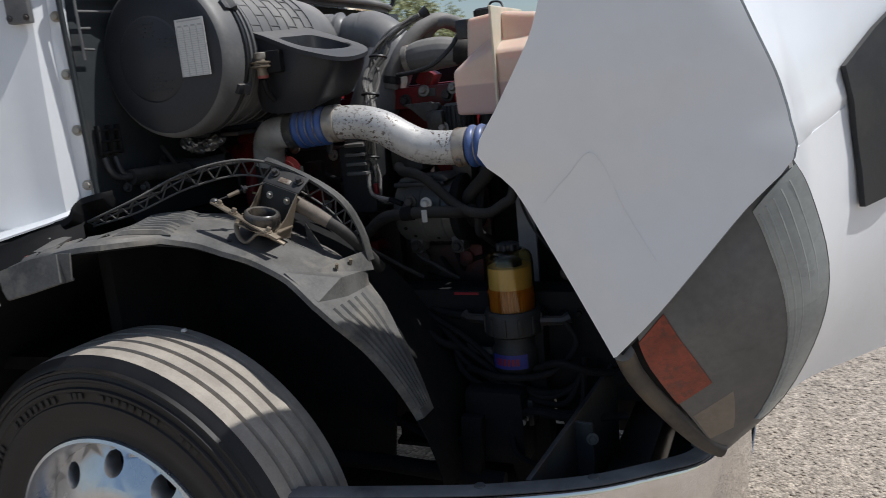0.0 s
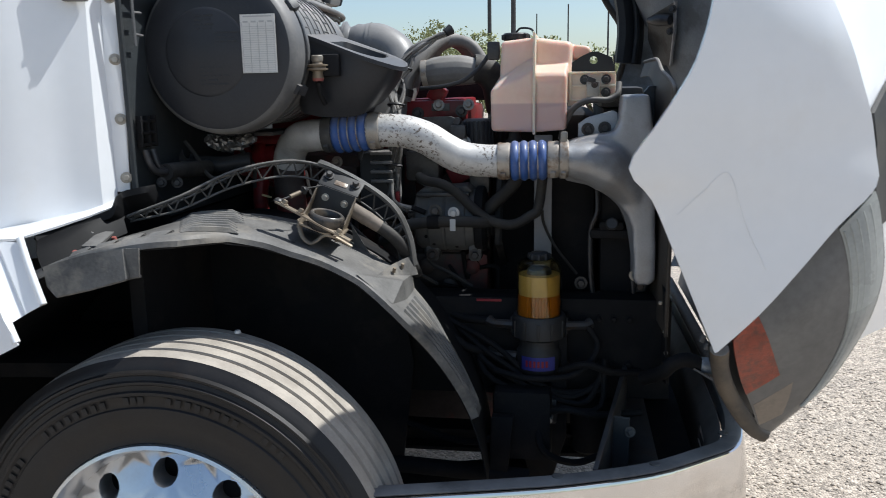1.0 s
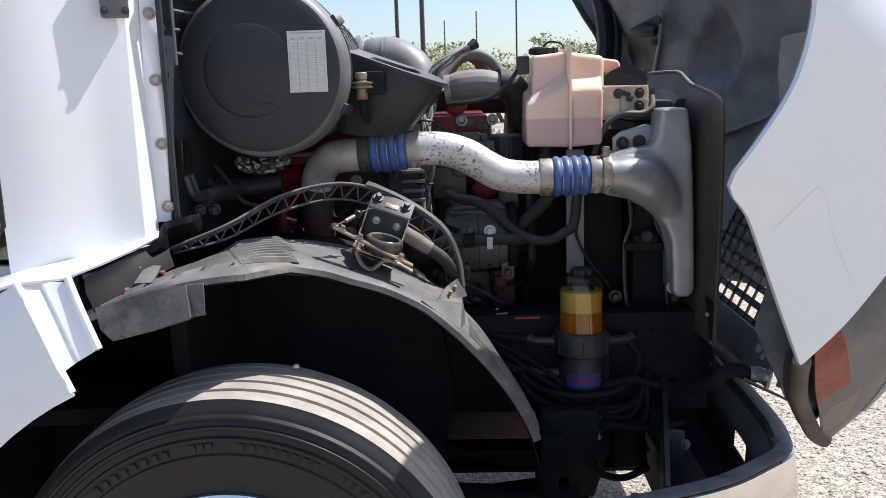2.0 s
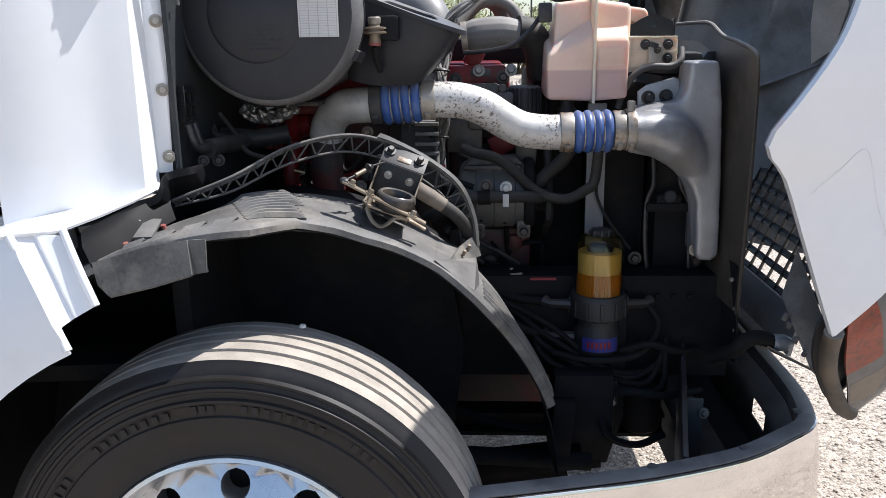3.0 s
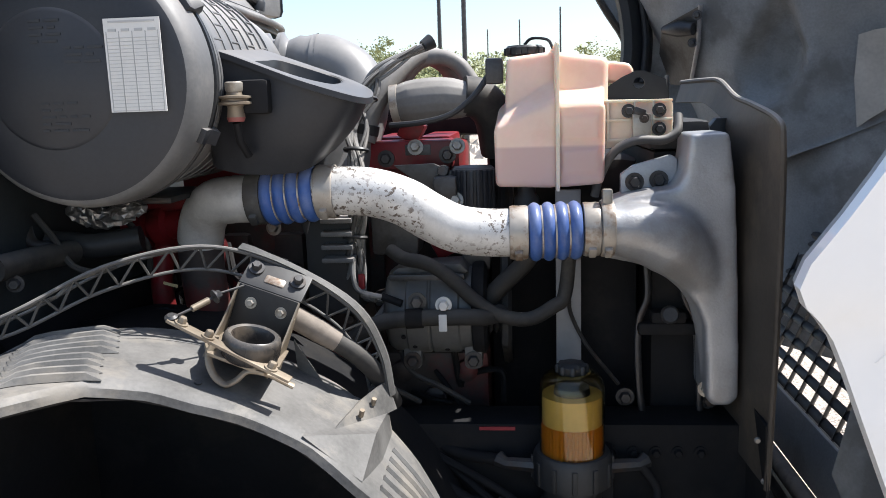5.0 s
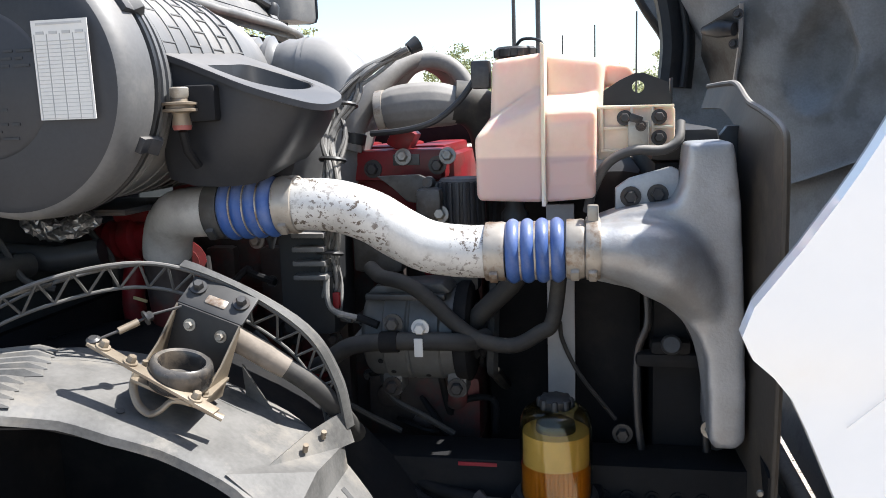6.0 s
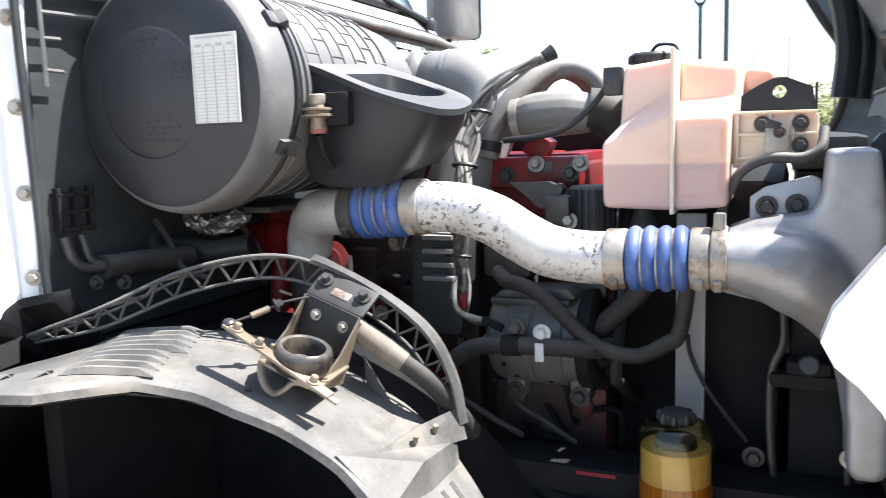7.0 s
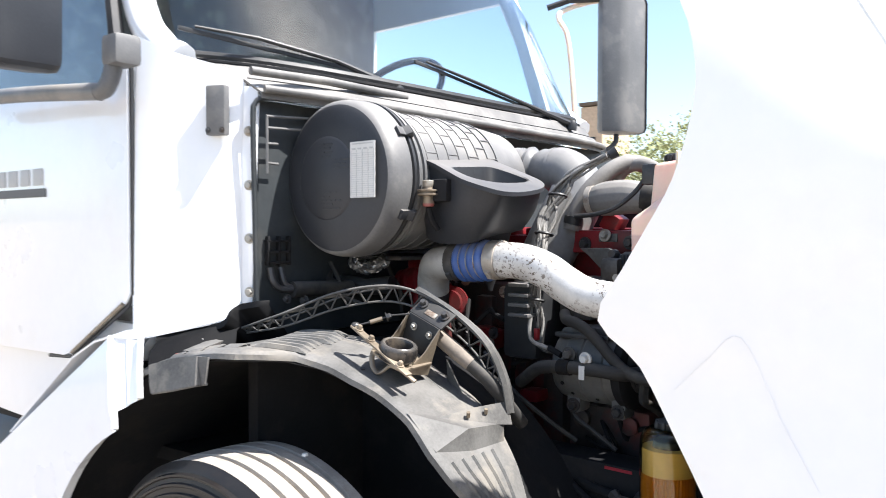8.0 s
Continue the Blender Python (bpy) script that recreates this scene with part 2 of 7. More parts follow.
# the coolant shows darker and redder below its level
tt = TANK.node_tree
tb = tt.nodes["Principled BSDF"]
was = tb.inputs["Base Color"].links[0].from_socket
geo = tt.nodes.new("ShaderNodeNewGeometry")
sep = tt.nodes.new("ShaderNodeSeparateXYZ")
tt.links.new(geo.outputs["Position"], sep.inputs[0])
lev = tt.nodes.new("ShaderNodeMapRange")
lev.inputs[1].default_value, lev.inputs[2].default_value = 1.517, 1.522
tt.links.new(sep.outputs[2], lev.inputs[0])
lm = tt.nodes.new("ShaderNodeMix")
lm.data_type = "RGBA"
tt.links.new(lev.outputs[0], lm.inputs[0])
lm.inputs[6].default_value = (0.60, 0.42, 0.375, 1)
tt.links.new(was, lm.inputs[7])
tt.links.new(lm.outputs[2], tb.inputs["Base Color"])
CUPRUBBER = material("worn_cup_rubber", (0.025, 0.023, 0.022), 0.26, vary=0.3, bump=0.08, tint=(0.14, 0.11, 0.08), patch=0.5, patch_scale=16, dust=0.25)
CASTPLATE = material("pale_casting", (0.13, 0.13, 0.125), 0.5, metal=0.3, vary=0.25, bump=0.3, tint=(0.14, 0.12, 0.10), patch=0.5, patch_scale=12, dust=0.15)
GAUGERED = material("faded_red_plastic", (0.30, 0.09, 0.075), 0.5, vary=0.2, bump=0.05)
# deep black; on parts under the truck the shade is in this colour
DEEPBLACK = material("deep_black", (0.012, 0.012, 0.013), 0.75, vary=0.3, bump=0.15, spec=0.25, tint=(0.03, 0.026, 0.022), patch=0.4, patch_scale=9)
EPDM = material("matt_black_rubber", (0.0065, 0.0065, 0.007), 0.6, vary=0.3, bump=0.1, spec=0.15, tint=(0.014, 0.012, 0.011), patch=0.3, patch_scale=8)
GREYBOX = material("sunned_grey_plastic", (0.27, 0.27, 0.275), 0.5, vary=0.1, bump=0.05)
PRINT = material("faded_sticker_print", (0.42, 0.42, 0.41), 0.6, vary=0.1, bump=0.0)
FROST = material("dusty_frosted_panel", (0.20, 0.22, 0.24), 0.3, vary=0.2, bump=0.05, tint=(0.62, 0.64, 0.66), patch=0.9, patch_scale=9, coat=0.3)
FIREWALL = material("dark_blue_grey_bulkhead", (0.025, 0.030, 0.033), 0.6, vary=0.25, scale=6, bump=0.1, tint=(0.06, 0.058, 0.054), patch=0.4, patch_scale=7, dust=0.2)
PALEHOSE = material("sun_faded_hose", (0.17, 0.16, 0.148), 0.6, vary=0.2, scale=12, fine=150, bump=0.15, tint=(0.25, 0.235, 0.21), patch=0.5, patch_scale=10, dust=0.5)
DUSTPIPE = material("dust_caked_tube", (0.22, 0.185, 0.15), 0.7, vary=0.2, scale=14, bump=0.2, tint=(0.10, 0.085, 0.07), patch=0.5, patch_scale=14)
GLASS = bpy.data.materials.new("glass")
GLASS.use_nodes = True
gb = GLASS.node_tree.nodes["Principled BSDF"]
gb.inputs["Base Color"].default_value = (0.80, 0.90, 0.92, 1)
gb.inputs["Roughness"].default_value = 0.02
gb.inputs["Transmission Weight"].default_value = 1.0
gb.inputs["IOR"].default_value = 1.45

# ---- mesh helpers ----
def part(name, bm, mat, parent=None, label="", smooth=38, category="", kind="", group=""):
    """Links a bmesh as ONE mesh object under a thing or under a part."""
    bmesh.ops.recalc_face_normals(bm, faces=bm.faces[:])
    me = bpy.data.meshes.new(name)
    bm.to_mesh(me)
    bm.free()
    if smooth:
        me.polygons.foreach_set("use_smooth", [True] * len(me.polygons))
        me.set_sharp_from_angle(angle=radians(smooth))
    me.materials.append(mat)
    ob = new(name, me)
    if parent is not None:
        ob.parent = parent
        ob.matrix_parent_inverse = base_of(parent)
    return tagged(ob, label, category, group, kind)


def base_of(ob):
    return ob.matrix_basis.inverted() if ob.parent is None else Matrix()


def thing(name, at, label, category, group=""):
    ob = new(name)
    ob.matrix_basis = Matrix.Translation(at)
    return tagged(ob, label, category, group)


def mesh(verts, faces, bm=None):
    bm = bm or bmesh.new()
    vs = [bm.verts.new(v) for v in verts]
    for f in faces:
        try:
            bm.faces.new([vs[i] for i in f])
        except ValueError:
            pass
    return bm


def box(center, size, bevel=0.0, turn=None, bm=None):
    """A bevelled block; turn: a matrix applied about its centre."""
    b = bmesh.new()
    bmesh.ops.create_cube(b, size=1.0)
    bmesh.ops.scale(b, vec=size, verts=b.verts[:])
    if bevel:
        bmesh.ops.bevel(b, geom=b.edges[:], offset=bevel, segments=2, affect="EDGES", profile=0.6)
    m = Matrix.Translation(center) @ (turn.to_4x4() if turn is not None else Matrix())
    bmesh.ops.transform(b, matrix=m, verts=b.verts[:])
    return merge(bm, b)


def merge(bm, b):
    if bm is None:
        return b
    me = bpy.data.meshes.new("scratch")
    b.to_mesh(me)
    b.free()
    bm.from_mesh(me)
    bpy.data.meshes.remove(me)
    return bm


def smooth_line(points, steps=8):
    """Catmull-Rom through the points."""
    p = [Vector(q) for q in points]
    p = [p[0] * 2 - p[1], *p, p[-1] * 2 - p[-2]]
    out = []
    for i in range(1, len(p) - 2):
        a, b, c, d = p[i - 1 : i + 3]
        for k in range(steps):
            u = k / steps
            out.append(0.5 * ((2 * b) + (c - a) * u + (2 * a - 5 * b + 4 * c - d) * u * u + (3 * b - a - 3 * c + d) * u ** 3))
    out.append(p[-2])
    return out


def tube(points, radius, sides=14, bm=None, caps=True, flat=1.0):
    """A round tube along points; radius a number or one per point; flat squeezes it across."""
    p = [Vector(q) for q in points]
    radii = [radius] * len(p) if isinstance(radius, (int, float)) else list(radius)
    verts, faces = [], []
    side = None
    for i, q in enumerate(p):
        way = (p[min(i + 1, len(p) - 1)] - p[max(i - 1, 0)]).normalized()
        if side is None:
            side = way.orthogonal().normalized()
        side = (side - way * side.dot(way)).normalized()
        up = way.cross(side)
        for k in range(sides):
            a = 2 * math.pi * k / sides
            verts.append(q + (side * math.cos(a) + up * math.sin(a) * flat) * radii[i])
    for i in range(len(p) - 1):
        for k in range(sides):
            j = (k + 1) % sides
            faces.append((i * sides + k, i * sides + j, (i + 1) * sides + j, (i + 1) * sides + k))
    if caps:
        faces.append(tuple(range(sides))[::-1])
        faces.append(tuple(range((len(p) - 1) * sides, len(p) * sides)))
    return mesh(verts, faces, bm)


def lathe(profile, origin, axis=(0, 1, 0), sides=48, bm=None, span=360.0, start=0.0):
    """Turns (radius, height) pairs about the axis through origin."""
    axis = Vector(axis).normalized()
    u = Vector((1, 0, 0)) if abs(axis.x) < 0.9 else Vector((0, 0, 1))
    u = (u - axis * u.dot(axis)).normalized()
    v = axis.cross(u)
    full = span >= 359.9
    n = sides if full else sides + 1
    verts, faces = [], []
    for r, h in profile:
        for k in range(n):
            a = radians(start + span * k / sides)
            verts.append(Vector(origin) + axis * h + (u * math.cos(a) + v * math.sin(a)) * max(r, 1e-5))
    for i in range(len(profile) - 1):
        for k in range(sides):
            j = (k + 1) % n
            faces.append((i * n + k, i * n + j, (i + 1) * n + j, (i + 1) * n + k))
    bm = mesh(verts, faces, bm)
    bmesh.ops.remove_doubles(bm, verts=bm.verts[:], dist=2e-5)
    return bm


def rod(a, b, r, sides=12, bm=None):
    return tube([a, b], r, sides, bm)


def prism(outline, lo, hi, axis="y", bevel=0.0, bm=None, turn=None):
    """Extrudes a closed outline. axis y: outline of (x, z); axis z: (x, y); axis x: (y, z)."""
    put = {"y": lambda p, d: (p[0], d, p[1]), "z": lambda p, d: (p[0], p[1], d), "x": lambda p, d: (d, p[0], p[1])}[axis]
    n = len(outline)
    b = mesh([put(p, lo) for p in outline] + [put(p, hi) for p in outline],
             [tuple(range(n)), tuple(range(n, 2 * n))] + [(i, (i + 1) % n, n + (i + 1) % n, n + i) for i in range(n)])
    bmesh.ops.recalc_face_normals(b, faces=b.faces[:])
    if bevel:
        bmesh.ops.bevel(b, geom=b.edges[:], offset=bevel, segments=2, affect="EDGES", profile=0.6)
    if turn is not None:
        bmesh.ops.transform(b, matrix=turn, verts=b.verts[:])
    return merge(bm, b)


def shell(rows, thick=0.004, bm=None):
    """A skin through rows of equally many points, given thickness."""
    n = len(rows[0])
    b = mesh([p for row in rows for p in row],
             [(i * n + k, i * n + k + 1, (i + 1) * n + k + 1, (i + 1) * n + k) for i in range(len(rows) - 1) for k in range(n - 1)])
    bmesh.ops.recalc_face_normals(b, faces=b.faces[:])
    if thick:
        bmesh.ops.solidify(b, geom=b.faces[:], thickness=thick)
    return merge(bm, b)


def bolt(at, axis=(0, -1, 0), r=0.008, h=0.006, washer=True, bm=None):
    """A hexagon head with a washer."""
    if washer:
        bm = lathe([(0, 0), (r * 1.55, 0), (r * 1.55, h * 0.3), (0, h * 0.3)], at, axis, 16, bm)
    return lathe([(0, h * 0.2), (r, h * 0.2), (r, h * 0.95), (r * 0.8, h * 1.15), (0, h * 1.15)], at, axis, 6, bm)


def lerp(a, b, u):
    return a + (b - a) * u


def along(table, x):
    """Reads a value off a table of (x, value) pairs."""
    xs, ys = zip(*table)
    return float(np.interp(x, xs, ys))

# ---- ground ----
gb_ = bmesh.new()
bmesh.ops.create_grid(gb_, x_segments=8, y_segments=8, size=900)
ground = part("ground", gb_, GRAVEL, None, "pale tan gravel lot in full sun", 0, "ground", "structure")

# ---- the truck ----
truck = thing("truck", (-1.375, 2.35, 0), "white highway truck with its hood tilted open, engine exposed", "truck")
WX, WZ = -1.375, 0.505          # front axle, seen from the side
MID = 2.35                      # centre line of the truck


def flip(p):
    return (p[0], 2 * MID - p[1], p[2])


def polar(deg, r, y):
    return Vector((WX + r * math.cos(radians(deg)), y, WZ + r * math.sin(radians(deg))))


# -- cab --
PLAN = [(-1.80, 1.25, 1.255, 2.03), (-1.767, 1.262, 1.265, 2.015), (-1.693, 1.294, 1.278, 1.98), (-1.657, 1.330, 1.285, 1.965),
        (-1.61, 1.351, 1.292, 1.95), (-1.572, 1.372, 1.30, 1.935), (-1.557, 1.408, 1.312, 1.925)]



def cab_body():
    rows = []
    for k in range(13):
        u = k / 12
        rows.append([(x, y + 0.02 * u * u, lerp(lo, hi, u)) for x, y, lo, hi in PLAN])
    bm = shell(rows, 0.006)
    # body panel below and behind the door, and the far side
    prism([(-3.0, 0.95), (-1.80, 0.95), (-1.66, 1.0), (-1.66, 1.27), (-1.80, 1.27), (-1.80, 2.0), (-1.88, 2.03), (-3.0, 2.03)], 3.30, 3.33, "y", 0, bm)
    prism([(-3.0, 2.60), (-2.09, 2.60), (-2.25, 2.85), (-3.0, 2.85)], 3.30, 3.33, "y", 0, bm)
    prism([(-1.86, 2.03), (-1.93, 2.03), (-2.12, 2.60), (-2.06, 2.60)], 3.30, 3.33, "y", 0, bm)
    prism([(-3.0, 0.9), (-2.14, 0.9), (-2.14, 1.12), (-1.70, 1.20), (-1.70, 1.27), (-3.0, 1.27)], 1.30, 1.325, "y", 0.004, bm)
    # roof and back wall close the cab
    prism([(-3.02, 1.3), (-2.24, 1.36), (-2.12, 1.7), (-2.06, 2.35), (-2.12, 3.0), (-2.24, 3.32), (-3.02, 3.33)], 2.84, 2.9, "z", 0.01, bm)
    prism([(1.3, 0.9), (3.32, 0.9), (3.32, 2.85), (1.3, 2.85)], -3.03, -3.0, "x", 0, bm)
    # pillars beside the windscreen
    for s in (lambda p: p, flip):
        tube([s(p) for p in smooth_line([(-1.72, 1.345, 1.97), (-1.80, 1.33, 2.02), (-1.93, 1.335, 2.18), (-2.22, 1.38, 2.84)], 6)], 0.045, 10, bm)
    return bm


cab = part("cab", cab_body(), WHITE, truck, "white painted cab with ribbed cowl side")

strip = box((-1.538, 1.421, 1.615), (0.040, 0.012, 0.555), 0.003, Matrix.Rotation(radians(26), 3, "Z") @ Matrix.Rotation(radians(2), 3, "Y"))
part("flange_strip", strip, WHITE, cab, "white bolted flange strip")
for z in (1.371, 1.507, 1.642, 1.778):
    part("rivet", bolt((-1.531, 1.4165, z), (0.45, -0.9, 0), 0.0085, 0.008), ZINC, cab, "weathered hexagon bolt")

# rear half of the wheel arch, in two stepped lips
rear_arch = []
for k in range(15):
    a = lerp(114, 178, k / 14)
    p = polar(a, 0.605, lerp(1.101, 1.075, k / 14))
    q = Vector((lerp(-1.73, -2.45, k / 14), lerp(1.149, 1.10, k / 14), lerp(1.269, 0.82, k / 14)))
    mid = (p + q) / 2 + Vector((0, -0.010, 0))
    inner = p + Vector((0.0, 0.03, 0.012)) * min(1.0, k / 3 + 0.1)
    rear_arch.append([inner, p, lerp(p, mid, 0.5) + Vector((0, -0.006, 0)), mid, lerp(mid, q, 0.6) + Vector((0, -0.006, 0)), q, q + Vector((0, 0.12, 0.0))])
fender = part("fender", shell(rear_arch, 0.005), WHITE, cab, "white rear fender lip")
lip_a = smooth_line([(-1.735, 1.151, 1.266), (-1.693, 1.133, 1.19), (-1.655, 1.117, 1.112), (-1.628, 1.105, 1.062)], 5)
lip_b = smooth_line([(-1.652, 1.186, 1.268), (-1.622, 1.166, 1.205), (-1.587, 1.147, 1.134)], 6)
part("fender_lip", tube(lip_a, 0.0085, 10), WHITE, cab, "rounded white outer lip")
part("fender_lip", tube(lip_b, 0.0075, 10), WHITE, cab, "rounded white inner lip")
floor_a = [lip_a[k] for k in range(12)]
step = []
for k in range(12):
    a, b = floor_a[k], lip_b[k + 1] if k < 12 else lip_b[-1]
    step.append([a, a + Vector((0.004, 0.010, 0)), a.lerp(b, 0.35) + Vector((0, 0.016, 0)), a.lerp(b, 0.45) + Vector((0, 0.009, 0)), a.lerp(b, 0.8) + Vector((0, 0.008, 0)), b])
part("fender_step", shell(step, 0.002), WHITE, cab, "white inner step of the fender lip")
shelf_out = [(-2.3, 1.13, 0.94), (-1.90, 1.13, 1.20), (-1.80, 1.14, 1.25), (-1.73, 1.149, 1.268), (-1.661, 1.188, 1.266), (-1.61, 1.25, 1.282), (-1.575, 1.32, 1.295), (-1.543, 1.385, 1.31)]
shelf_in = [(-2.3, 1.29, 0.95), (-1.90, 1.29, 1.21), (-1.82, 1.27, 1.26), (-1.767, 1.256, 1.272), (-1.693, 1.278, 1.284), (-1.657, 1.336, 1.292), (-1.60, 1.35, 1.302), (-1.557, 1.41, 1.318)]
part("fender_shelf", shell([shelf_out, [tuple((a + b) / 2 + (0.006 if i == 2 else 0) for i, (a, b) in enumerate(zip(p, q))) for p, q in zip(shelf_out, shelf_in)], shelf_in], 0.005),
     WHITE, cab, "white ledge above the wheel arch")

door_line = [(-1.806, 1.99), (-1.806, 1.36), (-1.83, 1.335), (-2.13, 1.178), (-2.19, 1.160), (-3.0, 1.13), (-3.0, 1.945), (-1.93, 1.925), (-1.90, 1.99)]
door = part("door", prism(door_line, 1.238, 1.27, "y", 0.005), WHITE, cab, "white cab door with dark lettering")
part("door_seal", tube([(-1.80, 1.248, 2.0), (-1.80, 1.248, 1.36), (-1.825, 1.248, 1.33), (-2.15, 1.248, 1.16), (-2.3, 1.248, 1.148)], 0.006, 8), BLACK, cab, "black rubber door seal")
part("door_gap_trim", tube([(-1.835, 1.2365, 1.333), (-2.13, 1.2365, 1.176)], 0.006, 6), TAN, cab, "dusty tan edge under the door")
part("door_frame", tube([(-1.90, 1.262, 1.93), (-1.92, 1.27, 2.05), (-2.22, 1.36, 2.78), (-3.0, 1.36, 2.8)], 0.022, 8), BLACK, cab, "black window frame")
part("side_window", shell([[(-1.91, 1.262, 1.93), (-3.0, 1.262, 1.95)], [(-2.2, 1.35, 2.76), (-3.0, 1.35, 2.78)]], 0.005), GLASS, cab, "dark tinted side window")
letters = bmesh.new()
for k in range(5):
    box((-2.345 - 0.092 * k, 1.2365, 1.685), (0.066, 0.002, 0.05), 0.002, None, letters)
part("lettering", letters, PRINT, cab, "grey plain lettering bars")
part("lettering_band", box((-2.5, 1.2362, 1.637), (0.42, 0.002, 0.026)), INK, cab, "black band under the lettering")
marker = part("marker_box", box((-1.577, 1.356, 1.828), (0.054, 0.026, 0.125), 0.005, Matrix.Rotation(radians(24), 3, "Z")), MIDGREY, cab, "grey plastic marker box with two screws")
for dx in (-0.018, 0.018):
    part("screw", bolt((-1.572 + dx, 1.3445 + 0.44 * dx, 1.778), (0.4, -1, 0), 0.005, 0.004), STEEL, cab)

# unseen floor, added so less sky light reaches the ground below
part("cab_floor", prism([(-3.02, 1.32), (-1.56, 1.45), (-1.56, 3.25), (-3.02, 3.3)], 0.86, 0.90, "z", 0.004), DEEPBLACK, cab, "unseen cab floor, added to block light")
# windscreen, cowl and wipers
WS_LO = [(-1.80, 1.385, 2.005), (-1.64, 1.55, 1.985), (-1.53, 1.85, 1.965), (-1.49, 2.35, 1.955), (-1.53, 2.85, 1.965), (-1.64, 3.15, 1.985), (-1.80, 3.315, 2.005)]
WS_HI = [(-2.22, 1.42, 2.84), (-2.15, 1.57, 2.845), (-2.09, 1.87, 2.85), (-2.06, 2.35, 2.85), (-2.09, 2.83, 2.85), (-2.15, 3.13, 2.845), (-2.22, 3.28, 2.84)]
lo, hi = smooth_line(WS_LO, 4), smooth_line(WS_HI, 4)
part("windscreen", shell([lo, [a.lerp(b, 0.5) + Vector((0.03, 0, 0.02)) for a, b in zip(lo, hi)], hi], 0.006), GLASS, cab, "curved clear windscreen")
part("windscreen_seal", tube(lo, 0.014, 8), BLACK, cab, "black windscreen seal")
COWL = [(-1.49, 1.425, 1.875), (-1.44, 1.60, 1.868), (-1.40, 1.90, 1.858), (-1.385, 2.35, 1.85), (-1.40, 2.8, 1.85), (-1.48, 3.1, 1.856), (-1.62, 3.30, 1.87)]
cw = smooth_line(COWL, 4)
rows = []
for u, lift in ((0, -0.016), (0, 0), (0.22, 0.012), (0.3, -0.004), (0.55, 0.016), (0.62, 0.0), (0.96, 0.0)):
    rows.append([a.lerp(b, u) + Vector((0, 0, lift)) for a, b in zip(cw, lo)])
cowl = part("cowl", shell(rows, 0.006), COWLMAT, cab, "dusty dark grey cowl panel")
for u, lift in ((0.27, 0.006), (0.60, 0.006), (0.80, 0.004)):
    part("cowl_joint", tube([a.lerp(b, u) + Vector((0, 0, lift)) for a, b in zip(cw, lo)], 0.0055, 6), DEEPBLACK, cab, "dark joint along the cowl")
part("cowl_rail", tube([p + Vector((0.012, 0, 0.006)) for p in cw], 0.010, 10), COWLMAT, cab, "dusty black cowl edge seal")
part("cowl_tube", tube([(-1.50, 1.40, 1.925), (-1.47, 1.62, 1.925), (-1.46, 1.92, 1.918)], 0.011, 10), COWLMAT, cab, "dusty black tube along the cowl")
for pts in (((-1.525, 1.945, 1.955), (-1.565, 1.74, 2.01), (-1.63, 1.52, 2.045), (-1.70, 1.37, 2.06)), ((-1.45, 2.82, 1.925), (-1.50, 2.55, 1.985), (-1.52, 2.28, 2.03), (-1.54, 2.1, 2.06))):
    w = part("wiper", tube(pts, [0.013, 0.007, 0.006, 0.004], 8), BLACK, cab, "black windscreen wiper")
    part("wiper_blade", box(tuple((Vector(pts[1]) + Vector(pts[3])) / 2 + Vector((-0.006, 0, -0.012))), (0.008, (Vector(pts[3]) - Vector(pts[1])).length * 1.2, 0.012), 0.002,
                           (Vector(pts[3]) - Vector(pts[1])).to_track_quat("Y", "Z").to_matrix()), BLACK, cab)
    part("wiper_pivot", lathe([(0, 0), (0.022, 0), (0.019, 0.026), (0.010, 0.036), (0, 0.036)], Vector(pts[0]) - Vector((0, 0, 0.02)), (0.3, 0, 1), 16), BLACK, cab)
# inside the cab
part("dashboard", prism([(-1.75, 1.45), (-2.25, 1.45), (-2.3, 1.85), (-2.1, 1.97), (-1.82, 1.95)], 1.33, 3.29, "y", 0.02), HOUSING, cab, "dark dashboard behind the glass")
# the same firewall below, its shade from the wheel arch put into the colour
part("lower_firewall", prism([(1.43, 0.75), (3.28, 0.75), (3.28, 1.245), (1.43, 1.245)], -1.56, -1.52, "x", 0.004), DEEPBLACK, cab, "lower firewall, black for the shade of the wheel arch")
part("firewall", prism([(1.43, 1.25), (3.28, 1.25), (3.28, 1.85), (1.43, 1.86)], -1.56, -1.52, "x", 0.004), FIREWALL, cab, "black firewall behind the engine")
sw = [Vector((-2.48, 2.95, 2.16)) + Matrix.Rotation(radians(-35), 3, "Y") @ Vector((0.23 * math.cos(a), 0.23 * math.sin(a), 0)) for a in np.linspace(0, 2 * math.pi, 33)]
part("rear_lining", box((-2.985, 2.31, 1.90), (0.012, 1.94, 1.84), 0.002), COWLMAT, cab, "dark grey lining of the cab's back wall")
part("roof_lining", prism([(-2.97, 1.36), (-2.26, 1.42), (-2.15, 1.72), (-2.10, 2.35), (-2.15, 2.98), (-2.26, 3.26), (-2.97, 3.28)], 2.815, 2.832, "z", 0.002), COWLMAT, cab, "dark grey roof lining")
part("far_lining", prism([(-2.95, 0.98), (-1.85, 0.98), (-1.85, 1.98), (-2.95, 2.0)], 3.275, 3.29, "y", 0.002), COWLMAT, cab, "dark grey lining of the far door")
part("seat", prism([(-2.55, 1.35), (-2.90, 1.35), (-2.95, 2.25), (-2.80, 2.27), (-2.72, 1.62), (-2.55, 1.60)], 2.72, 3.18, "y", 0.04), BLACK, cab, "black driver's seat behind the glass")
part("steering_wheel", tube(sw, 0.016, 8), BLACK, cab, "black steering wheel")
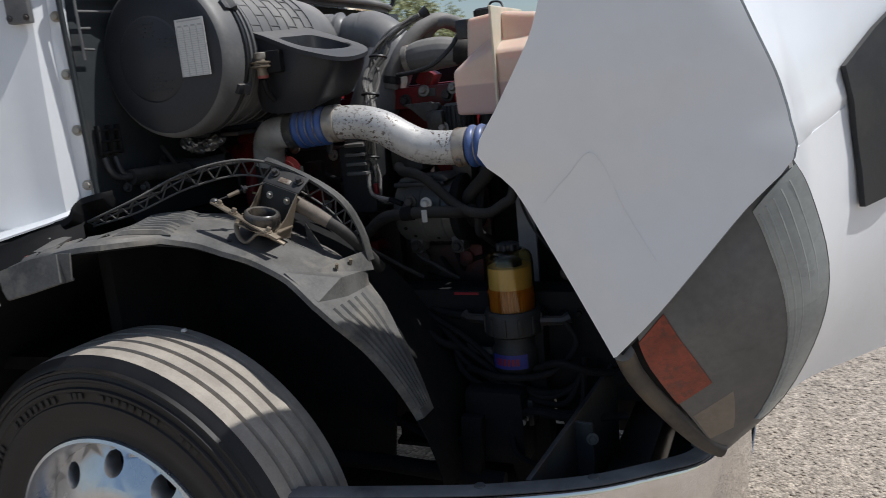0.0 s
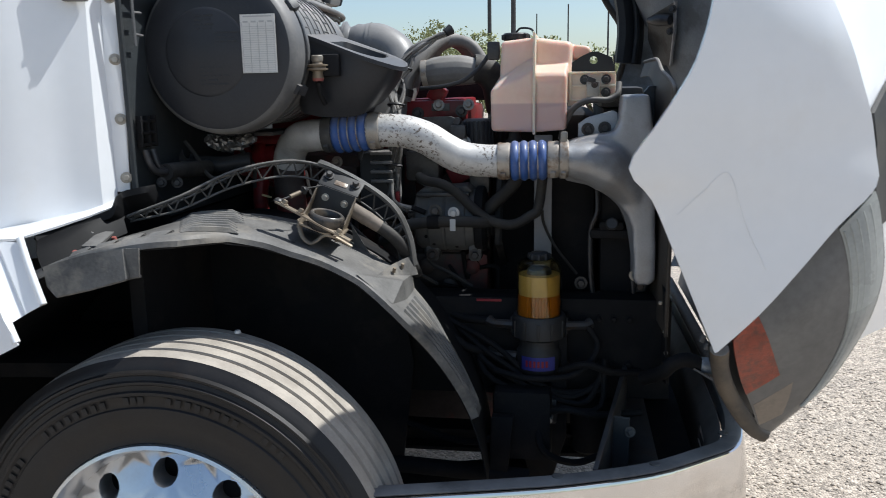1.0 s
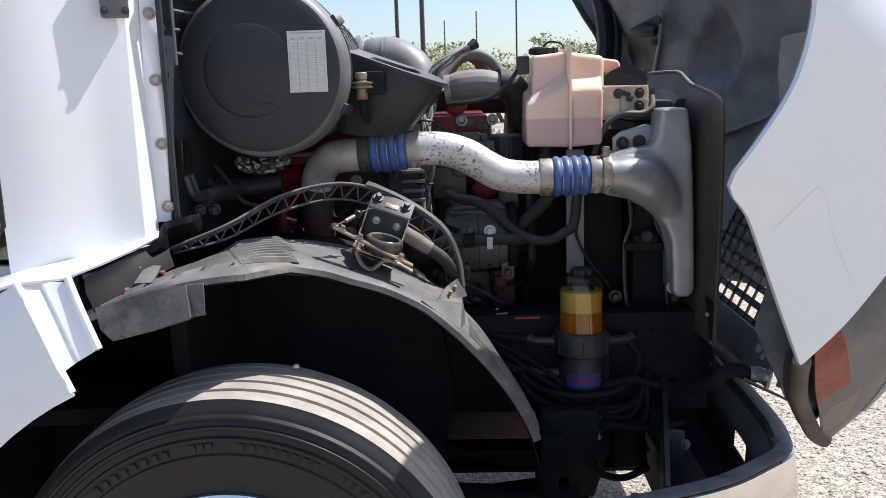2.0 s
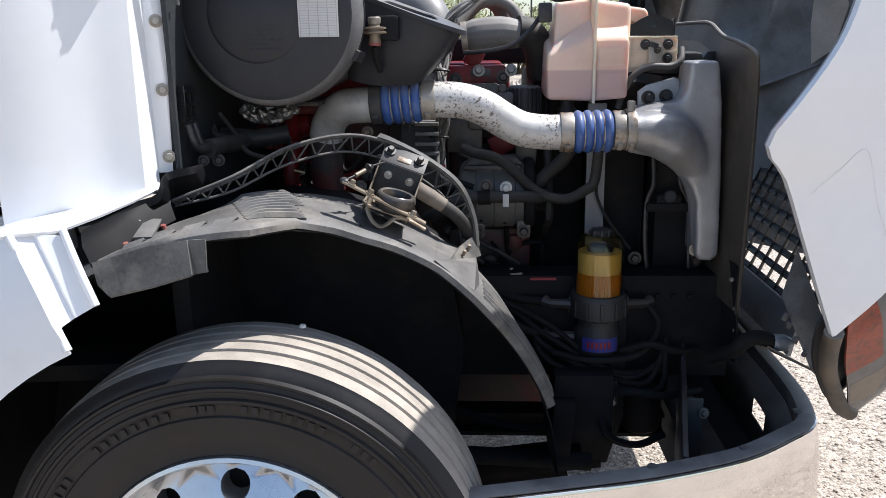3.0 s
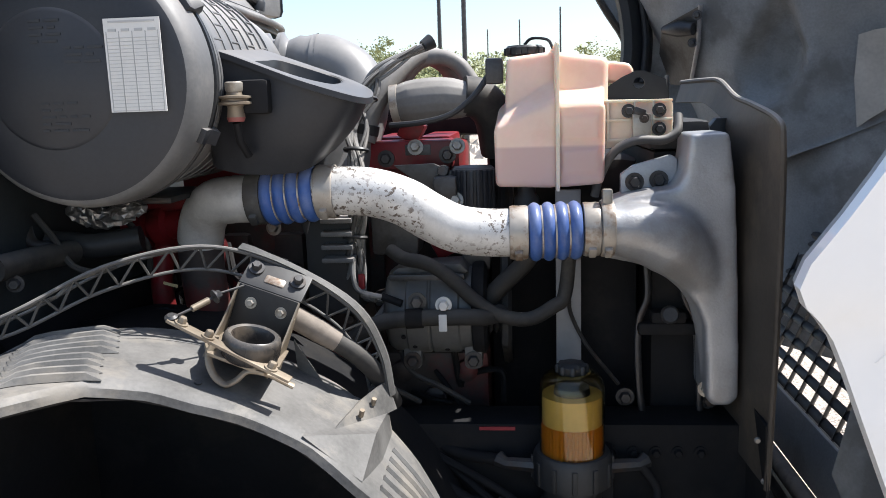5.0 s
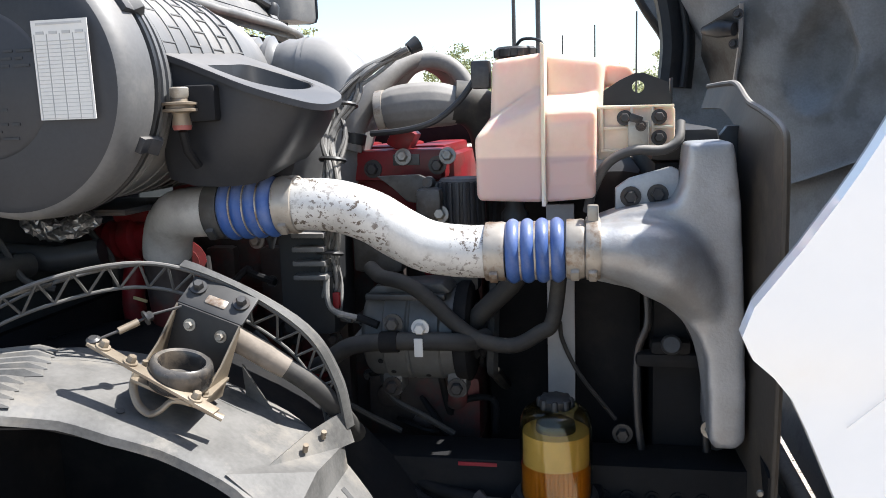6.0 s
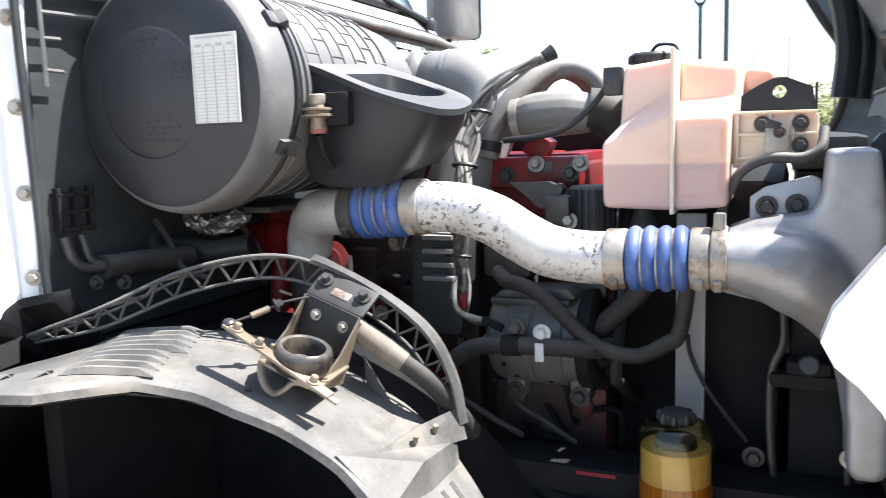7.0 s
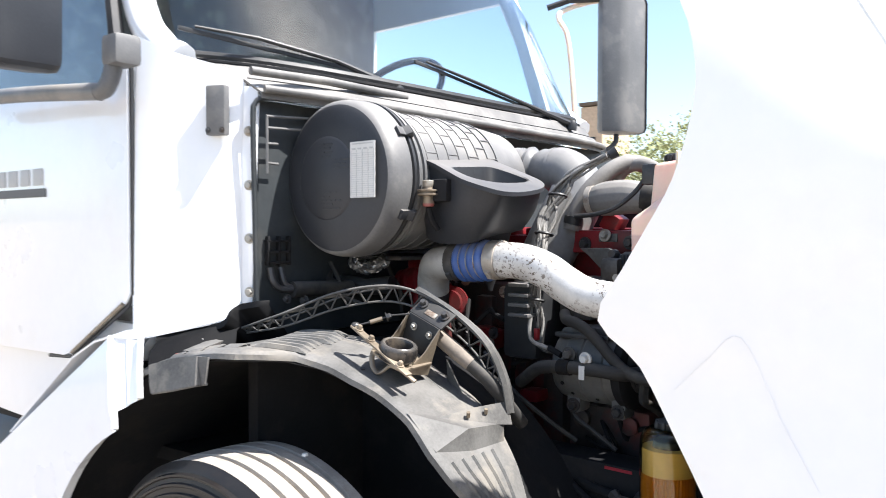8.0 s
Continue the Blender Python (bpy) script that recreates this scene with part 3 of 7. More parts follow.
# mirrors
near_arm = tube(smooth_line([(-2.9, 1.16, 1.95), (-2.3, 1.15, 1.915), (-1.81, 1.145, 1.873), (-1.765, 1.145, 1.868), (-1.735, 1.148, 1.876), (-1.722, 1.155, 1.905), (-1.716, 1.16, 1.95)], 5), 0.022, 12)
part("mirror_arm", near_arm, MIDGREY, cab, "dark grey tubular mirror arm")
part("mirror_foot", box((-1.698, 1.168, 1.962), (0.075, 0.07, 0.075), 0.014), MIDGREY, cab, "dark grey mirror arm foot")
near_mirror = part("near_mirror", prism([(-1.895, 1.94), (-1.885, 2.3), (-2.1, 2.3), (-2.1, 1.95), (-1.93, 1.925)], 0.96, 1.12, "y", 0.02), HOUSING, cab, "dark grey mirror housing")
far_poly = [(-1.69, 3.925), (-1.71, 3.94), (-1.85, 3.905), (-1.89, 3.775), (-1.825, 3.71), (-1.73, 3.775)]
part("far_mirror", prism(far_poly, 2.0, 2.68, "z", 0.03), MIDGREY, cab, "dark grey far mirror housing")
part("far_mirror_arm", tube(smooth_line([(-1.87, 3.40, 1.90), (-1.895, 3.58, 1.955), (-1.915, 3.60, 2.149), (-1.933, 3.60, 2.344), (-1.957, 3.60, 2.485), (-2.005, 3.60, 2.57), (-2.01, 3.66, 2.62), (-1.92, 3.74, 2.66), (-1.82, 3.80, 2.67)], 6), 0.013, 8), CREAM, cab, "dull pale far mirror arm")
part("far_mirror_stay", tube(smooth_line([(-1.80, 3.82, 2.02), (-1.80, 3.80, 1.95), (-1.84, 3.70, 1.90), (-1.87, 3.42, 1.88)], 5), 0.013, 8), BLACK, cab, "black far mirror stay")
part("far_mirror_bracket", tube([(-2.07, 3.60, 2.63), (-1.98, 3.66, 2.665), (-1.84, 3.78, 2.675)], 0.016, 8), BLACK, cab, "black upper mirror bracket")

# -- hood, tilted forward --
L_EDGE = [(-0.205, 1.275, 1.034), (-0.255, 1.255, 1.15), (-0.298, 1.235, 1.25), (-0.343, 1.212, 1.35), (-0.388, 1.180, 1.411),
          (-0.348, 1.173, 1.48), (-0.310, 1.170, 1.54), (-0.278, 1.174, 1.60), (-0.256, 1.178, 1.68), (-0.252, 1.18, 1.75), (-0.272, 1.18, 1.83),
          (-0.33, 1.18, 1.92), (-0.39, 1.18, 2.02), (-0.46, 1.18, 2.11), (-0.53, 1.19, 2.23)]
R_EDGE = [(-0.205, 1.275, 1.034), (-0.13, 1.27, 1.115), (-0.06, 1.28, 1.20), (0.01, 1.30, 1.285), (0.081, 1.322, 1.360),
          (0.076, 1.321, 1.42), (0.067, 1.315, 1.46), (0.055, 1.304, 1.50), (0.03, 1.288, 1.56), (0.0, 1.274, 1.63), (-0.045, 1.268, 1.72),
          (-0.10, 1.262, 1.82), (-0.165, 1.256, 1.94), (-0.19, 1.252, 1.985), (-0.215, 1.25, 2.03)]
# how the far side runs on upwards
L_TOP = [(-0.53, 1.19, 2.23), (-0.58, 1.20, 2.31), (-0.62, 1.21, 2.38)]
R_TOP = [(-0.215, 1.25, 2.03), (-0.29, 1.247, 2.18), (-0.37, 1.245, 2.34)]


def hood_side(f, le=L_EDGE, re=R_EDGE):
    le, re = smooth_line(le, 3), smooth_line(re, 3)
    rows = []
    for a, b in zip(le, re):
        span = (b - a).length
        row = [a + Vector((0, 0.014, 0)), a]
        for k in range(1, 8):
            u = k / 8
            row.append(a.lerp(b, u) + Vector((0, -0.10 * span * u * (1 - u) - 0.02 * span * max(0, u - 0.7), 0)))
        row.append(b)
        rows.append([f(p) for p in row])
    return rows


def hood_front(f_off=0.0, dent=False):
    rows = []
    re = smooth_line(R_EDGE, 10 if dent else 3)[40 if dent else 12:]
    n, m = len(re), 160 if dent else 20
    for i, b in enumerate(re):
        s = i / (n - 1)
        out = Vector((0.86, 0, 0.5)).lerp(Vector((0.9, 0, 0.44)), s)
        bulge = lerp(0.68, 0.74, s)
        row = []
        for k in range(m + 1):
            u = k / m
            y = lerp(b[1], 2 * MID - b[1], u)
            w = math.sin(math.pi * u) ** 2.4
            c = Vector((b[0], y, b[2])) + out * (bulge * w - f_off) + Vector((0, f_off * (1 - 2 * u) * 1.2, 0))
            if dent and u > 0.5:
                # pressed teardrop, and a step running down the moulding
                v = (c.z - 1.73) / 0.155
                e = ((c.x - 0.105) / (0.072 * (1 - 0.55 * min(1.0, max(0.0, v))))) ** 2 + v * v
                d = min(1.0, max(0.0, 1.35 - e))
                c += Vector((0.7, 0.7, 0)) * 0.055 * d * d * (3 - 2 * d)
                d = min(1.0, max(0.0, (c.x - 0.19) * 18))
                c += Vector((0.7, 0.7, 0)) * 0.02 * d * d * (3 - 2 * d)
            row.append(c)
        rows.append(row)
    # the hood runs on upwards, further at the middle than at its sides
    last, m = rows[-1], len(rows[-1]) - 1
    for k in range(1, 6):
        rows.append([p + Vector((-0.35, 0, 1.0)) * 0.10 * math.sin(math.pi * i / m) ** 2.4 * k / 5 + Vector((-0.003, 0, 0.006)) * k for i, p in enumerate(last)])
    return rows


hood = part("hood", shell(hood_front(), 0.006), WHITE, truck, "white hood tilted forward on its hinge")
part("side_panel", shell(hood_side(lambda p: tuple(p)), 0.005), WHITE, hood, "white hood side with wheel arch edge")
part("side_panel", shell(hood_side(lambda p: flip(p)), 0.005), WHITE, hood, "white hood side with wheel arch edge")
part("scratch", tube(smooth_line([(-0.299, 1.2165, 1.319), (-0.255, 1.2125, 1.363), (-0.210, 1.2150, 1.398), (-0.169, 1.2415, 1.297), (-0.125, 1.2565, 1.208)], 5), 0.0005, 5), WHITE, hood, "faint ruled scratch on the hood side")
part("inner_moulding", shell(hood_front(0.065, True), 0.003), HOODIN, hood, "dark grey ribbed hood underside")


def far_inner(p):
    q = flip(p)
    return (q[0], q[1] - 0.03, q[2])


part("inner_side_moulding", shell(hood_side(far_inner), 0.004), HOODIN, hood, "dark grey moulded hood side lining")
part("side_panel_top", shell(hood_side(lambda p: flip(p), L_TOP, R_TOP), 0.005), WHITE, hood, "white upper end of the hood side")
part("inner_side_top", shell(hood_side(far_inner, L_TOP, R_TOP), 0.004), HOODIN, hood, "dark grey upper end of the side lining")


def near_inner(p):
    return (p[0] + 0.004, p[1] + 0.02, p[2])


part("inner_side_moulding", shell(hood_side(near_inner), 0.004), HOODIN, hood, "dark grey moulded hood side lining")
# nose below the lamps, with the open grille
NOSE_LO = [(-0.03, 1.50, 0.79), (0.09, 1.70, 0.83), (0.19, 1.85, 0.83), (0.36, 2.08, 0.83), (0.54, 2.35, 0.82), (0.36, 2.62, 0.83), (0.19, 2.85, 0.83), (0.09, 3.0, 0.83), (-0.03, 3.2, 0.79)]
top_row = hood_front()[0]
nose_lo = smooth_line(NOSE_LO, 4)
ts = np.linspace(0, 1, len(nose_lo))
rows = []
for u in np.linspace(0, 1, 7):
    row = []
    for t_, q in zip(ts, nose_lo):
        f_ = t_ * 20
        k = min(int(f_), 19)
        p = top_row[k].lerp(top_row[k + 1], f_ - k)
        row.append(p.lerp(q, u) + Vector((0.05 * math.sin(math.pi * u), 0, 0)))
    rows.append(row)
n_ = len(nose_lo)
part("nose_panel", shell([r[: n_ // 2] for r in rows], 0.005), WHITE, hood, "white nose beside the grille")
part("far_nose_panel", shell([r[n_ * 5 // 8:] for r in rows], 0.005), WHITE, hood, "white nose beside the grille")
part("far_nose_lining", shell([[p + Vector((-0.03, -0.02, 0)) for p in r[n_ * 5 // 8:]] for r in rows], 0.004), HOODIN, hood, "dark grey lining inside the nose")
part("nose_lining", shell([[p + Vector((-0.03, 0.02, 0)) for p in r[: n_ * 2 // 5 - 2]] for r in rows[:-1]], 0.004), HOODIN, hood, "dark grey lining inside the nose")
# black panel let into the front of the hood
front_rows = []
skin = hood_front(0.0, True)
for ra, rb in [*zip(skin[:-1], skin[1:]), *zip(rows[:-1], rows[1:])]:
    for v in range(4):
        mid = [p.lerp(q, v / 4) for p, q in zip(ra, rb)]
        front_rows.append([p.lerp(q, w / 4) for p, q in zip(mid[:-1], mid[1:]) for w in range(4)])


def on_hood(y, z, out):
    """The place on the hood front nearest to y and z, lifted off by out."""
    best = min((p for r in front_rows for p in r if p.y < 2.34), key=lambda p: (p.y - y) ** 2 + (p.z - z) ** 2)
    return Vector((max(best.x + out, 0.147 + 0.68 * (y - 1.62)), y, z))


UP_ = [(1.619, 1.49), (1.70, 1.555), (1.80, 1.635), (1.90, 1.715), (2.0, 1.79), (2.2, 1.89), (2.35, 1.94)]
LO_ = [(1.657, 1.218), (1.74, 1.228), (1.82, 1.27), (1.91, 1.325), (2.0, 1.38), (2.2, 1.45), (2.35, 1.48)]
inset = [[on_hood(lerp(a[0], b[0], u), lerp(a[1], b[1], u), 0.018) for a, b in zip(UP_, LO_)] for u in (0, 0.25, 0.5, 0.75, 1)]
part("front_inset", shell(inset, 0.012), BLACK, hood, "black inset panel in the hood front")
# grille of slanting flat bars between a lower and an upper rail
G_LO, G_HI = Vector((0.035, 0, 0.80)), Vector((0.24, 0, 1.17))


def mesh_at(y, v):
    return G_LO.lerp(G_HI, v) + Vector((0, y, 0))


grille = part("grille_frame", tube([mesh_at(1.9, 0), mesh_at(3.1, 0), mesh_at(3.1, 1), mesh_at(1.9, 1), mesh_at(1.9, 0)], 0.014, 8), BLACK, hood, "black grille frame")
for k in range(8):
    v = (k + 0.5) / 8
    part("grille_bar", tube([mesh_at(1.9, v), mesh_at(3.1, v)], 0.012, 6, flat=0.35), BLACK, hood)
for k in range(16):
    y = 1.84 + 0.084 * k
    part("grille_bar", tube([mesh_at(min(3.1, max(1.9, y)), 0), mesh_at(min(3.1, max(1.9, y + 0.10)), 1)], 0.011, 6, flat=0.35), BLACK, hood)
part("nose_rail", box((-0.015, 2.52, 0.79), (0.012, 1.20, 0.125), 0.003, Matrix.Rotation(radians(12), 3, "Y")), HOODIN, hood, "blue-grey rail below the grille")
part("nose_bar", tube([(-0.075, 1.96, 0.752), (-0.075, 3.1, 0.745)], 0.020, 10), DUSTPIPE, hood, "dusty tan cross bar")
hinge = [(-0.153, 1.62, 1.115), (-0.190, 1.59, 1.013), (-0.172, 1.585, 0.968), (-0.103, 1.60, 0.826), (-0.092, 1.60, 0.812), (-0.046, 1.575, 0.880), (-0.050, 1.575, 0.896), (-0.080, 1.60, 0.936)]
plate = mesh(hinge + [(x + 0.004, y + 0.007, z) for x, y, z in hinge], [(0, 1, 2, 7), (2, 3, 7), (3, 4, 5, 6), (3, 6, 7), (8, 9, 10, 15), (10, 11, 15), (11, 12, 13, 14), (11, 14, 15)] + [(i, (i + 1) % 8, 8 + (i + 1) % 8, 8 + i) for i in range(8)])
part("hinge_plate", plate, HOODIN, hood, "grey folded hinge plate behind the lamp", 0)
part("hinge_tip", tube([(-0.103, 1.592, 0.826), (-0.080, 1.588, 0.862), (-0.052, 1.570, 0.888)], [0.007, 0.006, 0.006], 8), DUSTPIPE, hood, "bent dusty edge of the hinge plate")
for p, q in (((-0.182, 1.578, 0.965), 0.011), ((-0.172, 1.578, 0.945), 0.009), ((-0.150, 1.585, 0.905), 0.010), ((-0.125, 1.59, 0.868), 0.008)):
    part("hinge_clip", box(p, (q, 0.012, q * 1.7), 0.002, Matrix.Rotation(radians(24), 3, "Y")), MIDGREY, hood, "pale grey clip")
part("lamp_shelf", shell([[(-0.185, 1.66, 0.862), (-0.103, 1.60, 0.828)], [(-0.14, 1.75, 0.815), (-0.05, 1.66, 0.79)]], 0.005), SEAL, hood, "brown dusty shelf below the hinge plate")
part("lining_gusset", prism([(-0.16, 1.22), (-0.02, 1.28), (0.02, 1.12), (-0.12, 1.16)], 1.60, 1.606, "y", 0.002), HOODIN, hood, "dark gusset plate")

# headlamp in the near corner of the hood
LAMP_L = [(-0.20, 1.295, 1.032), (-0.19, 1.33, 0.98), (-0.165, 1.38, 0.915), (-0.125, 1.43, 0.845), (-0.088, 1.47, 0.792), (-0.056, 1.49, 0.768)]
LAMP_R = [(0.079, 1.33, 1.364), (0.105, 1.355, 1.305), (0.134, 1.395, 1.175), (0.122, 1.43, 1.05), (0.06, 1.465, 0.90), (-0.045, 1.49, 0.772)]
ll, lr = smooth_line(LAMP_L, 4), smooth_line(LAMP_R, 4)
rows = []
for i, (a, b) in enumerate(zip(ll, lr)):
    d = (b - a).length
    bow = 0.30 * d * min(1.0, i / 5)
    rows.append([a.lerp(b, k / 10) + Vector((0, -bow * (k / 10) * (1 - k / 10) * 1.1, 0)) for k in range(11)])
lamp = part("headlamp", shell([r[1:] for r in rows], 0.006), LAMP, hood, "clear headlamp cover with ribbed lens")
part("lamp_bezel", tube([r[0] + Vector((0.004, 0, 0)) for r in rows], 0.019, 10), SEAL, hood, "brown dusty lamp gasket")
part("lamp_seal", tube([p + Vector((0, -0.002, 0)) for p in rows[0]], 0.0045, 6), BLACK, hood, "black seal line above the lamp")


def on_lamp(r, u, out):
    """A place on one row of the bowed cover, u across it, lifted off by out."""
    k = min(int(u * 10), 9)
    return r[k].lerp(r[k + 1], u * 10 - k) + Vector((-out * 0.3, -out, 0))


part("turn_lens", shell([[on_lamp(r, w, 0.004) for w in np.linspace(0.10, lerp(0.26, 0.33, i / 10), 6)] for i, r in enumerate(rows[1:11])], 0.005), LENS, hood, "orange turn signal lens")
part("side_reflector", shell([[on_lamp(r, w, 0.003) for w in np.linspace(0.12, 0.42, 6)] for r in rows[12:17]], 0.004), DUSTPIPE, hood, "dull lower reflector")
part("lamp_rim", shell([[on_lamp(r, w, 0.004 + 0.01 * math.sin(math.pi * (w - 0.78) / 0.22)) for w in np.linspace(0.78, 1.0, 7)] for r in rows[1:18]], 0.004), RIMLENS, lamp, "pale ribbed edge of the lamp cover")
for k in range(5):
    part("rim_rib", tube([on_lamp(r, 0.80 + 0.04 * k, 0.008 + 0.009 * math.sin(math.pi * (0.02 + 0.04 * k) / 0.22)) for r in rows[2:17]], 0.0025, 6), RIMLENS, lamp)
# the white gleam on the cover, put on as a bright strip
part("gleam", shell([[on_lamp(r, w, 0.003) for w in np.linspace(0.50, 0.72, 4)] for r in rows[2:4]], 0.002), CHROME, lamp, "chrome strip standing in for a gleam on the cover")
part("lamp_back", shell([[a.lerp(b, u) + Vector((-0.01, 0.05 + 0.05 * math.sin(math.pi * u), 0)) for a, b, u in ((r[0], r[10], w) for w in np.linspace(0, 0.85, 7))] for r in rows], 0.005), BLACK, hood, "black lamp housing")
# fittings on the underside, far side
part("far_fender_cover", tube(smooth_line([(-0.285, 3.38, 2.03), (-0.255, 3.38, 1.93), (-0.240, 3.38, 1.80), (-0.250, 3.38, 1.66)], 5), 0.072, 10, flat=0.6), BLACK, hood, "black fender lining cover")
part("cover_rib", tube(smooth_line([(-0.262, 3.325, 2.03), (-0.232, 3.325, 1.93), (-0.217, 3.325, 1.80), (-0.227, 3.325, 1.66)], 5), 0.012, 8), BLACK, hood)
LINING = [p for r in hood_front(0.065, True) for p in r if p.y > 2.5]


def on_lining(x, z, off=0.01):
    """The place on the far side of the hood lining at x and z, lifted off towards the engine."""
    best = min(LINING, key=lambda p: (p.x - x) ** 2 + (p.z - z) ** 2)
    return Vector((x - off * 0.5, best.y - off, z))


latch = part("latch_bracket", shell([[on_lining(-0.165, 1.84, 0.03), on_lining(-0.08, 1.885, 0.03)], [on_lining(-0.15, 1.76, 0.03), on_lining(-0.072, 1.77, 0.03)], [on_lining(-0.11, 1.65, 0.03), on_lining(-0.068, 1.645, 0.03)]], 0.006), GREYCAST, hood, "grey hood latch bracket")
part("latch_edge", tube([on_lining(-0.08, 1.885, 0.034), on_lining(-0.072, 1.77, 0.034), on_lining(-0.068, 1.645, 0.034)], 0.007, 8), CAST, hood)
part("latch", tube([on_lining(-0.155, 1.825, 0.05), on_lining(-0.12, 1.82, 0.055), on_lining(-0.085, 1.815, 0.05)], [0.014, 0.026, 0.020], 12), STEEL, hood, "rusty hood latch")
for z in (1.855, 1.775):
    part("latch_bolt", bolt(on_lining(-0.085, z, 0.04), (-0.5, -1, 0), 0.010, 0.012), STEEL, hood)
vent_lo = [on_lining(x, z, 0.02) for x, z in ((-0.085, 1.94), (-0.03, 1.962), (0.03, 1.985), (0.08, 2.01), (0.13, 2.035))]
vent_hi = [on_lining(x, z, 0.02) for x, z in ((-0.16, 2.085), (-0.10, 2.11), (-0.04, 2.14), (0.02, 2.16), (0.08, 2.18))]
part("hood_vent", shell([vent_lo, [a.lerp(b, 0.5) for a, b in zip(vent_lo, vent_hi)], vent_hi], 0.004), FROST, hood, "dusty translucent vent panel")
part("vent_frame", tube([vent_hi[0], *vent_lo], 0.006, 8), BLACK, hood)
part("arch_gasket", tube([(p[0] - 0.004, 2 * MID - p[1] - 0.035, p[2]) for p in smooth_line(L_EDGE, 3)[18:]], 0.014, 8), SEAL, hood, "dusty arch gasket")
# the hood is open here; this pale panel is painted as the daylight
part("lamp_opening", shell([[on_lining(x + 0.055, z, 0.012) for x, z in r] for r in (((0.24, 1.76), (0.27, 1.77), (0.31, 1.775)), ((0.245, 1.64), (0.29, 1.67), (0.335, 1.70)), ((0.26, 1.50), (0.285, 1.525), (0.31, 1.55)))], 0.004), HOLELIGHT, hood, "pale panel standing in for daylight through an opening")

# -- bumper --
OUT = [(-0.955, 1.198), (-0.84, 1.225), (-0.60, 1.283), (-0.48, 1.318), (-0.30, 1.392), (-0.17, 1.485), (-0.09, 1.56), (-0.055, 1.67), (-0.04, 1.80), (-0.035, 2.0), (-0.03, 2.35)]
out = smooth_line([(x, y, 0.70) for x, y in OUT], 4)
full = out + [Vector(flip(p)) for p in out[::-1][1:]]


def inward(line, d):
    res = []
    for i, p in enumerate(line):
        w = (line[min(i + 1, len(line) - 1)] - line[max(i - 1, 0)]).normalized()
        res.append(p + Vector((-w.y, w.x, 0)) * d)
    return res


rows = [[p + Vector((0, 0, dz)) for p in inward(full, d)] for d, dz in ((0.012, 0.0), (0.003, -0.004), (0.0, -0.012), (-0.012, -0.10), (-0.014, -0.2), (0.0, -0.30), (0.03, -0.36), (0.06, -0.365))]


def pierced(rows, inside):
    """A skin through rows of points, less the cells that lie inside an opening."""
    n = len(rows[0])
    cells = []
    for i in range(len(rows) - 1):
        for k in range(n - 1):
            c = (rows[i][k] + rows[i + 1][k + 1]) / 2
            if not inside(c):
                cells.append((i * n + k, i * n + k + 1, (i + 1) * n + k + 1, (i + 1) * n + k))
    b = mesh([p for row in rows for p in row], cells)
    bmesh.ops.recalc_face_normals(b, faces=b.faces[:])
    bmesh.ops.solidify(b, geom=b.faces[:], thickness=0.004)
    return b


# two unseen openings added round the front, so bright ground shows through the hole
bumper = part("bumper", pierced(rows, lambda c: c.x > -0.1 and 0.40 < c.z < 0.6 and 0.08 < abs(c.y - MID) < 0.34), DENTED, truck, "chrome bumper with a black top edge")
rows = [[p + Vector((0, 0, dz)) for p in inward(full, d)] for d, dz in ((0.006, 0.004), (0.012, 0.008), (0.046, 0.008), (0.05, 0.002), (0.052, -0.03))]
part("top_flange", shell(rows, 0.004), FLANGE, bumper, "dusty black plastic bumper top")
rows = [[p + Vector((0, 0, dz)) for p in inward(full[6:-6], d)] for d, dz in ((0.055, -0.02), (0.080, -0.06), (0.088, -0.078), (0.09, -0.128), (0.09, -0.30), (0.03, -0.34))]
part("inner_skin", pierced(rows, lambda c: c.x > -0.2 and 0.57 < c.z < 0.625 and 1.77 < c.y < 1.88), SEAL, bumper, "brown inner bumper skin with a torn hole")
for x, y in ((-0.52, 1.345), (-0.115, 1.62), (-0.30, 1.43)):
    part("clip", lathe([(0, 0.012), (0.011, 0.011), (0.013, 0.007), (0, 0.007)], (x, y, 0.70), (0, 0, 1), 14), GREYCAST, bumper)
part("bumper_bracket", prism([(1.40, 0.70), (1.86, 0.80), (1.86, 0.50), (1.40, 0.36)], -0.395, -0.383, "x", 0.002, turn=Matrix.Translation((-0.39, 1.62, 0)) @ Matrix.Rotation(radians(-12), 4, "Z") @ Matrix.Translation((0.39, -1.62, 0))), STEEL, bumper, "dark steel bumper bracket")
part("bracket_flange", box((-0.368, 1.62, 0.58), (0.05, 0.012, 0.32), 0.002, Matrix.Rotation(radians(-12), 3, "Z")), FIREWALL, bumper)
part("bracket_bolt", bolt((-0.343, 1.61, 0.705), (0.3, -1, 0.2), 0.009, 0.010), GREYCAST, bumper)
part("bumper_beam", box((-0.30, MID, 0.48), (0.10, 1.7, 0.16), 0.01), STEEL, bumper, "dark steel beam behind the bumper")

